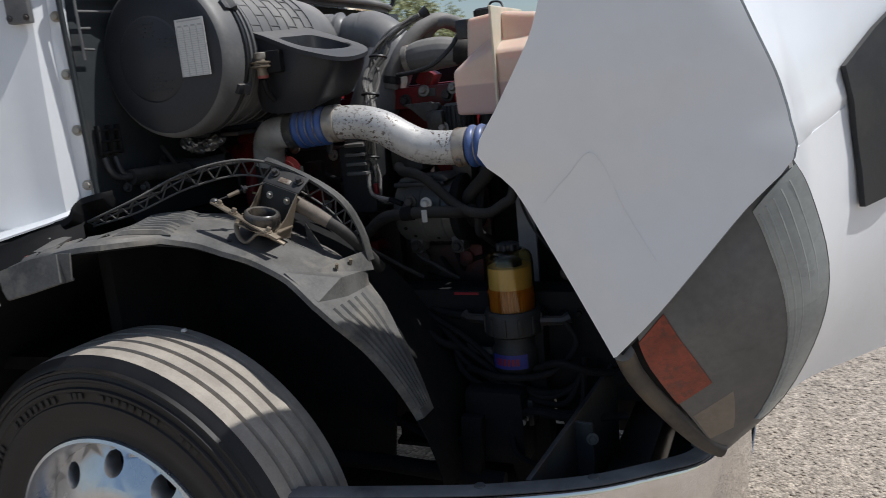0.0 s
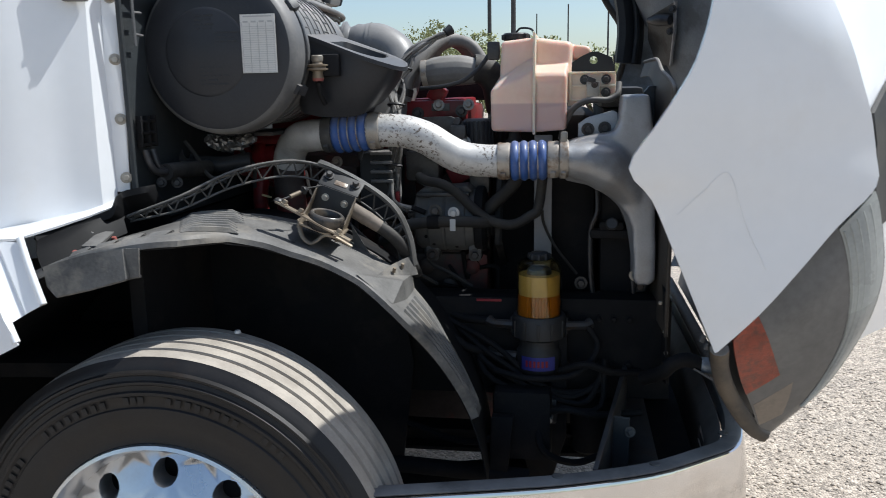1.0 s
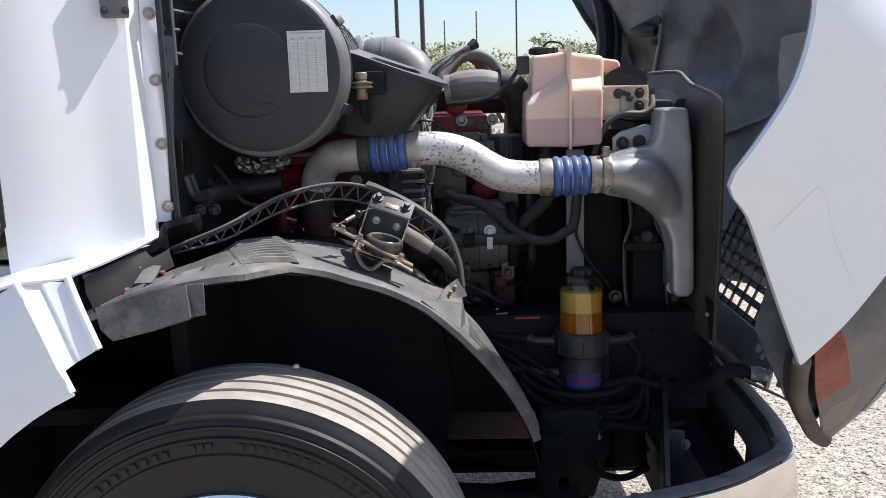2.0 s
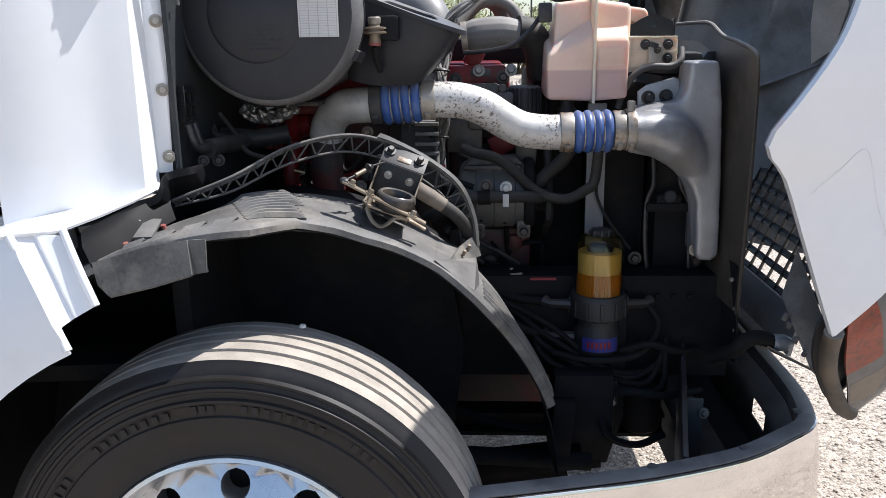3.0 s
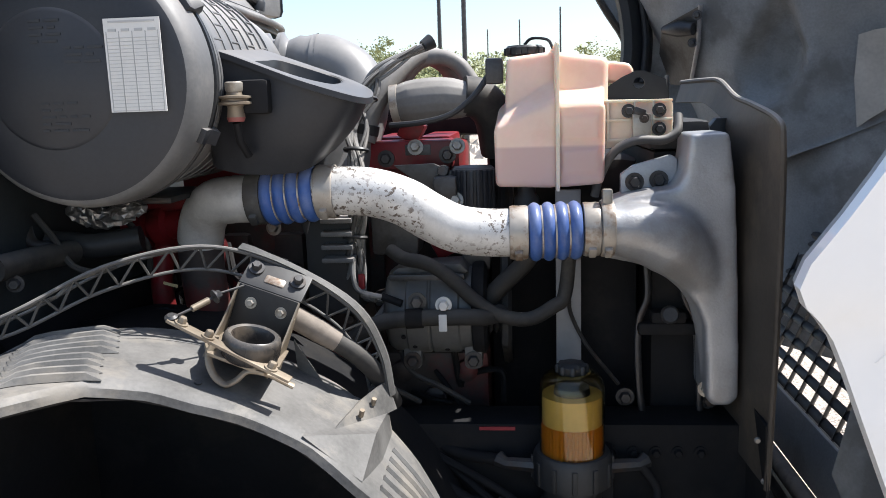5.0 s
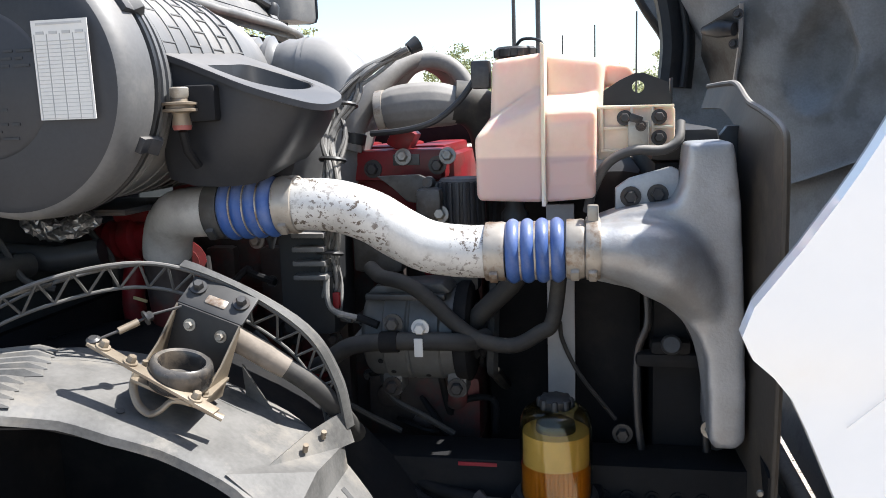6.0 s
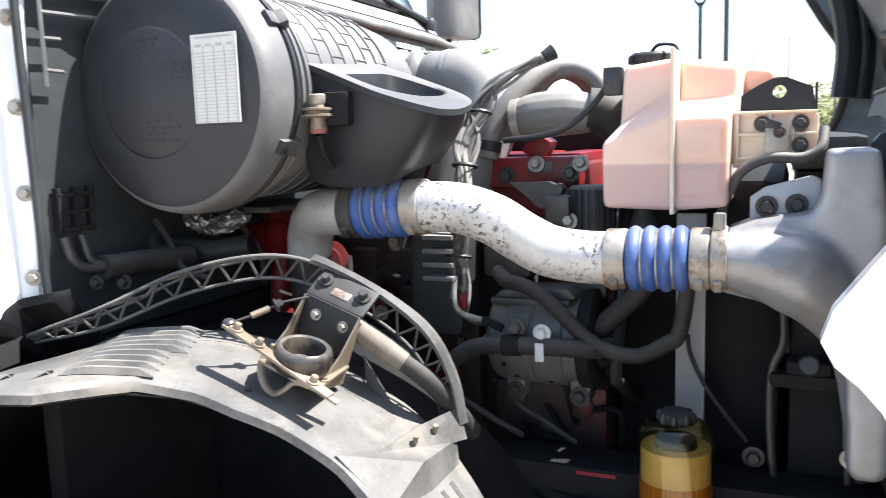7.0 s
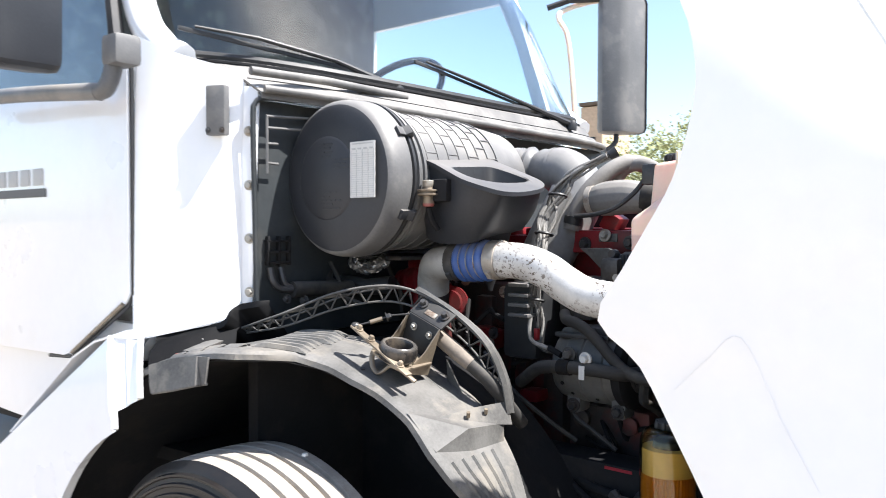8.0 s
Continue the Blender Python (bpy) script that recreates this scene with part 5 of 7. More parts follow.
# -- air cleaner --
AX, AZ, AY = -1.337, 1.658, 1.526
cleaner = part("air_cleaner", lathe([(0.178, 0.085), (0.186, 0.09), (0.184, 0.12), (0.182, 0.16), (0.180, 0.45), (0.165, 0.60), (0.10, 0.66), (0, 0.66)], (AX, AY, AZ), (0, 1, 0), 72), MIDGREY, truck,
               "dark plastic air cleaner with a round lid")
part("lid", lathe([(0, -0.004), (0.10, -0.002), (0.13, 0.0), (0.172, 0.004), (0.182, 0.008)], (AX, AY, AZ), (0, 1, 0), 96), HOUSING, cleaner, "round black lid")
# same plastic as the lid; the sun on the rim is put into the colour
part("lid_rim", lathe([(0.182, 0.008), (0.188, 0.012), (0.193, 0.020), (0.196, 0.032), (0.198, 0.075), (0.190, 0.085), (0.18, 0.086)], (AX, AY, AZ), (0, 1, 0), 96), MIDGREY, cleaner, "rounded edge of the lid, lighter for the sun on it")
part("lid_boss", lathe([(0, -0.0065), (0.098, -0.0055), (0.104, -0.002), (0.106, 0.0)], (AX - 0.02, AY, AZ), (0, 1, 0), 64), HOUSING, cleaner, "slightly raised round middle of the lid")
marks = bmesh.new()
rnd = random.Random(31)
for x0, z0, n_rows in ((-0.045, 0.085, 4), (0.005, 0.045, 3), (-0.04, -0.035, 5)):
    for k in range(n_rows):
        x = x0
        for q in range(rnd.randint(2, 4)):
            w = rnd.uniform(0.010, 0.028)
            box((AX + x + w / 2, AY - 0.0062, AZ + z0 - 0.010 * k), (w, 0.0016, 0.0036), 0, None, marks)
            x += w + 0.006
part("moulded_relief", marks, HOUSING, cleaner, "raised marks moulded into the lid, worn plain", kind="stuff")
for y, r in ((0.088, 0.199), (0.108, 0.196), (0.135, 0.190)):
    part("lid_ring", lathe([(r - 0.008, y - 0.006), (r, y - 0.004), (r, y + 0.004), (r - 0.008, y + 0.006)], (AX, AY, AZ), (0, 1, 0), 72), BLACK if y < 0.09 else MIDGREY, cleaner)
for a in (33, -27, 140, 215):
    d = Vector((math.cos(radians(a)), 0, math.sin(radians(a))))
    c = Vector((AX, AY + 0.075, AZ)) + d * 0.2
    part("lid_clip", prism([(-0.022, -0.012), (0.03, -0.012), (0.03, 0.002), (0.012, 0.016), (0.0, 0.004), (-0.022, 0.006)], -0.012, 0.012, "x", 0.001,
                           turn=Matrix.Translation(c) @ Matrix.Rotation(radians(90 - a), 4, "Y")), HOUSING, cleaner, "black lid clip")
# ribs over the body: thin rings, and short bars between them that are staggered like bricks
for k in range(8):
    y = AY + 0.155 + 0.042 * k
    part("body_ring", lathe([(0.178, -0.0020), (0.1836, -0.0014), (0.1836, 0.0014), (0.178, 0.0020)], (AX, y, AZ), (0, 1, 0), 72), MIDGREY, cleaner)
for k in range(7):
    y = AY + 0.157 + 0.042 * k
    for j in range(10):
        a = radians(2 + 19 * j + (9.5 if k % 2 else 0))
        d = Vector((math.cos(a), 0, math.sin(a)))
        part("body_rib", tube([Vector((AX, y, AZ)) + d * 0.1815, Vector((AX, y + 0.038, AZ)) + d * 0.1815], 0.0022, 6), MIDGREY, cleaner)
# sticker with its table
label = part("sticker", box((AX + 0.113, AY - 0.0078, 1.674), (0.085, 0.0012, 0.134), 0), PAPERWHITE, cleaner, "white printed sticker on the lid")
ink = bmesh.new()
for k in range(21):
    box((AX + 0.113, AY - 0.0088, 1.609 + 0.0052 * k), (0.078, 0.0006, 0.0008), 0, None, ink)
box((AX + 0.113, AY - 0.0088, 1.736), (0.07, 0.0006, 0.003), 0, None, ink)
for x in (0.074, 0.093, 0.113, 0.133, 0.152):
    box((AX + x, AY - 0.0088, 1.665), (0.0009, 0.0006, 0.115), 0, None, ink)
for x in (0.083, 0.103, 0.123, 0.143):
    box((AX + x, AY - 0.0088, 1.724), (0.012, 0.0006, 0.004), 0, None, ink)
part("sticker_print", ink, PRINT, cleaner, "grey printed table lines")
# intake scoop beside the body: a bulging front under a tilted flange with an open mouth


def brim(x, y, drop=0.0):
    """A place on the sloping plane of the scoop's flange."""
    return Vector((x, y, 1.688 - 0.36 * (x + 1.112) + 0.06 * (y - 1.719) - drop))


RIM = smooth_line([(-1.20, 1.80, 0), (-1.185, 1.685, 0), (-1.13, 1.672, 0), (-1.075, 1.655, 0), (-1.018, 1.640, 0), (-0.968, 1.652, 0), (-0.928, 1.682, 0), (-0.919, 1.75, 0), (-0.940, 1.86, 0), (-0.985, 1.925, 0),
                   (-1.06, 1.942, 0), (-1.13, 1.948, 0), (-1.20, 1.945, 0), (-1.20, 1.80, 0)], 3)
MOUTH = smooth_line([(-1.114, 1.80, 0), (-1.113, 1.722, 0), (-1.095, 1.702, 0), (-1.063, 1.692, 0), (-1.028, 1.694, 0), (-1.003, 1.722, 0), (-0.992, 1.76, 0), (-0.990, 1.84, 0), (-1.002, 1.888, 0), (-1.03, 1.894, 0),
                     (-1.06, 1.893, 0), (-1.10, 1.882, 0), (-1.115, 1.86, 0), (-1.114, 1.80, 0)], 3)
FOOT = smooth_line([(-1.20, 1.84, 1.555), (-1.20, 1.725, 1.515), (-1.155, 1.702, 1.500), (-1.12, 1.695, 1.496), (-1.075, 1.693, 1.496), (-1.035, 1.700, 1.500), (-1.012, 1.722, 1.512), (-1.005, 1.79, 1.525), (-1.012, 1.87, 1.53), (-1.035, 1.91, 1.535),
                    (-1.08, 1.93, 1.54), (-1.14, 1.94, 1.54), (-1.20, 1.94, 1.55), (-1.20, 1.84, 1.555)], 3)
inset_ = [p.lerp(Vector((-1.06, 1.80, 0)), 0.06) for p in RIM]
wall = []
for u in np.linspace(0, 1, 8):
    wall.append([brim(p.x, p.y, 0.004).lerp(q, u) + (q - Vector((-1.11, 1.82, q.z))).normalized() * 0.011 * math.sin(math.pi * u) for p, q in zip(inset_, FOOT)])
wall.append([q.lerp(Vector((-1.11, 1.83, 1.497)), 0.4) for q in FOOT])
wall.append([q.lerp(Vector((-1.11, 1.83, 1.495)), 0.95) for q in FOOT])
scoop = part("intake_scoop", shell(wall, 0.005), HOUSING, cleaner, "black intake scoop with an open mouth")
part("scoop_flange", shell([[brim(p.x, p.y, d).lerp(brim(m.x, m.y, d), u) for p, m in zip(RIM, MOUTH)] for u, d in ((0, 0.010), (0.0, 0.0), (0.15, -0.001), (0.5, 0.0), (0.88, 0.0), (1.0, 0.003))], 0.003), HOUSING, cleaner, "dusty flat flange round the scoop mouth")
part("scoop_throat", shell([[brim(m.x, m.y, 0.004).lerp(Vector((-1.07, 1.82, 1.56)), u * 0.5) - Vector((0, 0, 0.10 * u)) for m in MOUTH] for u in (0, 0.5, 1.0, 1.9)], 0.003), BLACK, cleaner, "dark inside of the scoop")
valve = part("restriction_gauge", lathe([(0, 0), (0.012, 0), (0.0145, 0.006), (0.0125, 0.020), (0.0135, 0.024), (0.027, 0.026), (0.027, 0.0295), (0.022, 0.031), (0.022, 0.0345), (0.027, 0.036), (0.027, 0.039), (0.013, 0.041), (0.012, 0.046), (0, 0.046)], (-1.122, 1.640, 1.588), (0, 0, 1), 20), TAN, cleaner,
             "small brass and grey restriction gauge")
part("gauge_cap", lathe([(0, 0), (0.013, 0), (0.0145, 0.004), (0.0145, 0.014), (0.012, 0.016), (0, 0.016)], (-1.122, 1.640, 1.634), (0, 0, 1), 16), ZINC, cleaner)
part("gauge_block", box((-1.095, 1.672, 1.625), (0.055, 0.06, 0.055), 0.008), DEEPBLACK, cleaner)
part("gauge_base", lathe([(0, 0), (0.0128, 0), (0.0148, 0.006), (0.013, 0.012), (0, 0.012)], (-1.122, 1.640, 1.5865), (0, 0, 1), 16), GAUGERED, cleaner)
part("gauge_hose", tube([(-1.122, 1.640, 1.585), (-1.122, 1.65, 1.555), (-1.115, 1.668, 1.53)], 0.007, 8), DEEPBLACK, cleaner)
# outlet tube and elbow towards the engine
part("outlet_tube", lathe([(0, 0), (0.046, 0), (0.056, 0.006), (0.057, 0.030), (0.050, 0.034), (0.044, 0.038), (0.046, 0.046), (0.060, 0.052), (0.062, 0.062), (0.050, 0.070), (0.046, 0.076), (0.052, 0.088), (0.058, 0.10), (0.058, 0.115), (0.066, 0.14)], (-1.262, 2.19, 1.722), (0.9, 0.1, -0.1), 36), DUCT, cleaner, "smooth rubber outlet tube with a collar")
part("outlet_elbow", tube(smooth_line([(-1.13, 2.205, 1.705), (-1.09, 2.205, 1.70), (-1.04, 2.195, 1.665), (-1.025, 2.17, 1.60), (-1.05, 2.12, 1.51), (-1.08, 2.08, 1.42)], 6), 0.066, 24), DUCT, cleaner, "smooth grey rubber elbow")
part("elbow_drop", tube(smooth_line([(-1.03, 2.09, 1.64), (-1.055, 2.05, 1.55), (-1.09, 2.03, 1.46), (-1.11, 2.03, 1.38)], 5), 0.03, 14), DUCT, cleaner)
part("cleaner_mount", box((-1.36, 1.80, 1.455), (0.18, 0.20, 0.012), 0.006), STEEL, cleaner, "dark steel mount under the body")

# -- charge air pipe --
R = 0.0435
elbow_pts = smooth_line([(-1.285, 1.86, 1.22), (-1.288, 1.85, 1.32), (-1.272, 1.83, 1.395), (-1.235, 1.80, 1.435), (-1.19, 1.782, 1.445), (-1.14, 1.776, 1.447)], 6)
pipe = part("charge_pipe", tube(smooth_line([(-1.045, 1.774, 1.455), (-0.985, 1.773, 1.457), (-0.93, 1.775, 1.453), (-0.875, 1.782, 1.434), (-0.83, 1.79, 1.405), (-0.785, 1.797, 1.382), (-0.735, 1.802, 1.373), (-0.68, 1.805, 1.371)], 6), R, 32), PIPE, truck,
            "pitted aluminium charge air pipe with blue hoses")
# one cast elbow: pale where sunlit, dark below, light and shade in the colours
part("elbow", tube(elbow_pts[9:], R, 28), ALUMINIUM, pipe, "grey cast intake elbow")
part("elbow_neck", tube(elbow_pts[:10], R - 0.001, 28), ENGINE, pipe, "lower end of the elbow, dark for its shade")


def hose(name, a, b, n, label):
    a, b = Vector(a), Vector(b)
    pts, rad = [], []
    m = n * 10 + 1
    for k in range(m):
        u = k / (m - 1)
        pts.append(a.lerp(b, u))
        rad.append(R + 0.0015 + 0.0085 * abs(math.sin(math.pi * n * u)) ** 0.75)
    h = part(name, tube(pts, rad, 36), BLUE, pipe, label)
    for k in range(1, n):
        q = a.lerp(b, k / n)
        part("hose_ring", lathe([(R + 0.001, -0.0022), (R + 0.0048, -0.0014), (R + 0.0048, 0.0014), (R + 0.001, 0.0022)], q, b - a, 36), CLAMP, pipe)
    return h


def band(at, way, w=0.02, mat=None, r=None):
    r = r or R + 0.0045
    b = part("hose_clamp", lathe([(r - 0.003, -w / 2), (r, -w / 2 + 0.001), (r + 0.0012, -w * 0.3), (r + 0.0004, 0), (r + 0.0012, w * 0.3), (r, w / 2 - 0.001), (r - 0.003, w / 2)], at, way, 40), mat or CLAMP, pipe, "stained steel hose clamp")
    s = Vector(at) + Vector((0, -r * 0.75, -r * 0.72))
    part("clamp_screw", box(s, (0.014, 0.012, 0.022), 0.003, Matrix.Rotation(radians(40), 3, "X")), mat or CLAMP, pipe)
    return b


hose("blue_hose", (-1.125, 1.7755, 1.4495), (-1.03, 1.774, 1.456), 4, "ribbed blue silicone hose")
band((-1.14, 1.776, 1.448), (1, 0, 0.06), 0.03, GREYCAST)
band((-1.012, 1.7735, 1.4565), (1, 0, 0.03), 0.034)
hose("blue_hose", (-0.655, 1.8055, 1.371), (-0.56, 1.8095, 1.373), 4, "ribbed blue silicone hose")
band((-0.672, 1.805, 1.371), (1, 0.02, 0), 0.034)
band((-0.543, 1.81, 1.374), (1, 0.02, 0), 0.03)
band((-0.515, 1.811, 1.375), (1, 0.02, 0), 0.024, None, R + 0.007)
part("clamp_bolt", box((-0.515, 1.80, 1.432), (0.018, 0.02, 0.03), 0.004), ZINC, pipe, "bright clamp bolt")

# -- charge air cooler end tank --
face = [(-0.512, 1.413), (-0.468, 1.429), (-0.44, 1.434), (-0.385, 1.442), (-0.372, 1.47), (-0.367, 1.538), (-0.297, 1.540), (-0.284, 1.44), (-0.276, 1.30), (-0.270, 1.15), (-0.268, 1.045), (-0.282, 1.03), (-0.318, 1.03), (-0.327, 1.045), (-0.328, 1.10),
        (-0.333, 1.185), (-0.347, 1.222), (-0.371, 1.254), (-0.405, 1.282), (-0.449, 1.302), (-0.512, 1.315)]
bm = prism(face, 1.832, 1.955, "y", 0.0)
tube(smooth_line([(-0.545, 1.811, 1.373), (-0.50, 1.812, 1.371), (-0.45, 1.822, 1.364), (-0.40, 1.84, 1.345), (-0.35, 1.862, 1.295), (-0.318, 1.875, 1.225), (-0.302, 1.88, 1.12), (-0.298, 1.88, 1.05)], 4), [0.0435] * 5 + [lerp(0.0435, 0.063, k / 7) for k in range(1, 8)] + [0.063, 0.061, 0.058, 0.055, 0.052, 0.048, 0.044, 0.041, 0.038, 0.036, 0.034, 0.033, 0.032, 0.031, 0.030, 0.030, 0.030], 28, bm)
bmesh.ops.recalc_face_normals(bm, faces=bm.faces[:])
cooler = part("cooler_end_tank", bm, CAST, truck, "grey cast aluminium end tank of the air cooler")
blend = cooler.modifiers.new("blend", "REMESH")
blend.mode, blend.voxel_size, blend.use_smooth_shade = "VOXEL", 0.005, True
soften = cooler.modifiers.new("soften", "SMOOTH")
soften.factor, soften.iterations = 0.5, 14
prism_plate = prism([(-0.478, 1.425), (-0.478, 1.462), (-0.455, 1.478), (-0.385, 1.497), (-0.372, 1.49), (-0.372, 1.43), (-0.38, 1.42), (-0.465, 1.418)], 1.915, 1.93, "y", 0.004)
part("mount_plate", prism_plate, CAST, cooler, "cast mounting plate")
for p in ((-0.452, 1.913, 1.447), (-0.407, 1.913, 1.45)):
    part("mount_bolt", bolt(p, (0, -1, 0), 0.0115, 0.012), STEEL, cooler)
part("bolt_boss", lathe([(0, 0), (0.012, 0), (0.012, 0.01), (0, 0.01)], (-0.325, 1.885, 1.515), (0, -1, 0), 16), CAST, cooler)
part("bolt_boss", lathe([(0, 0), (0.009, 0), (0.009, 0.006), (0, 0.006)], (-0.318, 1.885, 1.478), (0, -1, 0), 16), CAST, cooler)
part("foot_bolt", bolt((-0.318, 1.875, 1.05), (0, -1, 0), 0.011, 0.012), ZINC, cooler)
core = part("radiator", box((-0.36, 2.45, 1.12), (0.10, 0.98, 0.76), 0.006), DEEPBLACK, truck, "dark radiator core behind the grille")
part("side_bar", box((-0.574, 1.965, 1.12), (0.05, 0.012, 0.62), 0.002), GREYBOX, core, "bare aluminium side bar")
part("top_tank", box((-0.36, 2.45, 1.53), (0.12, 0.98, 0.06), 0.02), BLACK, core, "black radiator top tank")
part("fan_shroud", box((-0.50, 2.48, 1.12), (0.16, 0.90, 0.74), 0.04), DEEPBLACK, core, "black fan shroud")
seal_edge = [(1.70, 0.93), (1.685, 1.15), (1.68, 1.40), (1.69, 1.53), (1.72, 1.562), (1.86, 1.585), (1.98, 1.60), (2.10, 1.632), (2.22, 1.638), (2.5, 1.64)]
back_edge = [(1.98, 0.93), (1.985, 1.15), (1.985, 1.40), (1.985, 1.52), (1.99, 1.54), (2.0, 1.55), (2.03, 1.56), (2.13, 1.58), (2.23, 1.59), (2.5, 1.59)]
rows = [[(-0.253 - 0.005 * i, y, z) for i, (y, z) in enumerate(((lerp(a[0], b[0], u), lerp(a[1], b[1], u)) for u in (0, 0.33, 0.66, 1)))] for a, b in
        zip(smooth_line([(*p, 0) for p in seal_edge], 5), smooth_line([(*p, 0) for p in back_edge], 5))]
part("seal_bead", tube([r_[0] for r_ in rows], 0.0055, 8), SEAL, core, "rolled lip of the air seal")
part("air_seal", shell(rows, 0.006), SEAL, core, "black rubber air seal, brown with dust on top")
part("cooler_frame", prism([(-0.30, 1.54), (-0.285, 1.56), (-0.262, 1.56), (-0.262, 0.95), (-0.30, 0.95)], 1.99, 2.02, "y", 0.003), BLACK, core)
for stay_line in ([(-0.425, 1.95, 1.31), (-0.420, 1.94, 1.22), (-0.438, 1.935, 1.16), (-0.436, 1.93, 1.03), (-0.415, 1.925, 0.90)], [(-0.350, 1.95, 1.31), (-0.350, 1.94, 1.22), (-0.326, 1.935, 1.16), (-0.319, 1.93, 1.03), (-0.312, 1.925, 0.90)]):
    part("radiator_stay", tube(smooth_line(stay_line, 5), 0.0085, 10, flat=0.8), STEEL, core, "dark bent radiator stay")
part("stay_bridge", box((-0.382, 1.935, 1.155), (0.120, 0.04, 0.026), 0.010), DEEPBLACK, core, "black rubber stay cushion")
part("stay_bridge", box((-0.382, 1.935, 1.178), (0.070, 0.04, 0.026), 0.011), DEEPBLACK, core)
part("stay_boss", lathe([(0, 0.012), (0.014, 0.012), (0.018, 0.008), (0.018, 0.0), (0, 0)], (-0.382, 1.916, 1.185), (0, -1, 0.3), 18), STEEL, core)
for p in ((-0.464, 1.935, 1.011), (-0.415, 1.91, 0.90), (-0.312, 1.91, 0.90), (-0.300, 1.935, 1.005)):
    part("stay_bolt", bolt(p, (0, -1, 0), 0.012, 0.014), STEEL, core)

# -- coolant tank --
def block8(low, high, bevel, bm=None):
    """A rounded block between four lower and four upper corners."""
    b = mesh([*low, *high], [(0, 1, 2, 3), (4, 5, 6, 7), (0, 1, 5, 4), (1, 2, 6, 5), (2, 3, 7, 6), (3, 0, 4, 7)])
    bmesh.ops.recalc_face_normals(b, faces=b.faces[:])
    bmesh.ops.bevel(b, geom=b.edges[:], offset=bevel, segments=3, affect="EDGES", profile=0.55)
    return merge(bm, b)


# two mouldings on either side of the seam, each a deep lower half under a sloping shelf and a set-back upper half
bm = block8([(-0.714, 1.885, 1.445), (-0.597, 1.885, 1.441), (-0.597, 2.12, 1.441), (-0.714, 2.12, 1.445)],
            [(-0.716, 1.885, 1.556), (-0.597, 1.885, 1.607), (-0.597, 2.12, 1.66), (-0.710, 2.12, 1.60)], 0.011)
block8([(-0.700, 1.935, 1.50), (-0.597, 1.935, 1.50), (-0.597, 2.12, 1.50), (-0.700, 2.12, 1.50)],
       [(-0.690, 1.950, 1.688), (-0.597, 1.945, 1.697), (-0.597, 2.12, 1.702), (-0.690, 2.12, 1.692)], 0.012, bm)
block8([(-0.714, 1.886, 1.545), (-0.598, 1.886, 1.59), (-0.598, 1.955, 1.60), (-0.700, 1.955, 1.56)],
       [(-0.713, 1.890, 1.558), (-0.598, 1.890, 1.608), (-0.600, 1.955, 1.652), (-0.690, 1.955, 1.594)], 0.004, bm)
block8([(-0.598, 1.885, 1.441), (-0.510, 1.885, 1.447), (-0.510, 2.12, 1.447), (-0.598, 2.12, 1.441)],
       [(-0.598, 1.885, 1.594), (-0.508, 1.885, 1.594), (-0.508, 2.12, 1.63), (-0.598, 2.12, 1.63)], 0.010, bm)
block8([(-0.598, 1.93, 1.52), (-0.500, 1.93, 1.52), (-0.500, 2.12, 1.52), (-0.598, 2.12, 1.52)],
       [(-0.598, 1.945, 1.696), (-0.496, 1.95, 1.682), (-0.49, 2.12, 1.688), (-0.598, 2.12, 1.702)], 0.014, bm)
block8([(-0.596, 1.882, 1.588), (-0.512, 1.884, 1.588), (-0.505, 1.955, 1.60), (-0.596, 1.955, 1.60)],
       [(-0.596, 1.890, 1.600), (-0.512, 1.892, 1.600), (-0.505, 1.955, 1.632), (-0.596, 1.955, 1.632)], 0.004, bm)
for z0, z1 in ((1.532, 1.572), (1.470, 1.510)):
    block8([(-0.588, 1.8825, z0), (-0.522, 1.8825, z0), (-0.522, 1.90, z0), (-0.588, 1.90, z0)], [(-0.588, 1.8825, z1), (-0.522, 1.8825, z1 + 0.004), (-0.522, 1.90, z1), (-0.588, 1.90, z1)], 0.002, bm)
prism([(-0.505, 1.640), (-0.455, 1.632), (-0.44, 1.655), (-0.45, 1.672), (-0.505, 1.680)], 2.0, 2.11, "y", 0.008, bm)
tank = part("coolant_tank", bm, TANK, truck, "translucent pink coolant tank with black cap")
fuse = tank.modifiers.new("fuse", "REMESH")
fuse.mode, fuse.voxel_size, fuse.use_smooth_shade = "VOXEL", 0.003, True
round_off = tank.modifiers.new("round_off", "SMOOTH")
round_off.factor, round_off.iterations = 0.5, 4
part("tank_seam", prism([(-0.6005, 1.436), (-0.5935, 1.436), (-0.5935, 1.705), (-0.6005, 1.709)], 1.874, 2.13, "y", 0.002), CREAM, tank, "pale moulded seam flange")
part("tank_ear", prism([(-0.507, 1.508), (-0.507, 1.602), (-0.385, 1.600), (-0.378, 1.592), (-0.378, 1.535), (-0.385, 1.528), (-0.45, 1.52)], 1.935, 1.955, "y", 0.004), CREAM, tank, "cream mounting ear")
for z in (1.598, 1.563, 1.525):
    part("ear_rib", box((-0.443, 1.934, z), (0.125, 0.01, 0.005), 0.001), CREAM, tank)
for x in (-0.50, -0.45, -0.415):
    part("ear_rib", box((x, 1.9335, 1.56), (0.005, 0.01, 0.075), 0.001), CREAM, tank)
for p in ((-0.405, 1.93, 1.580), (-0.462, 1.93, 1.580), (-0.405, 1.93, 1.545)):
    part("ear_bolt", bolt(p, (0, -1, 0), 0.0085, 0.010), STEEL, tank)
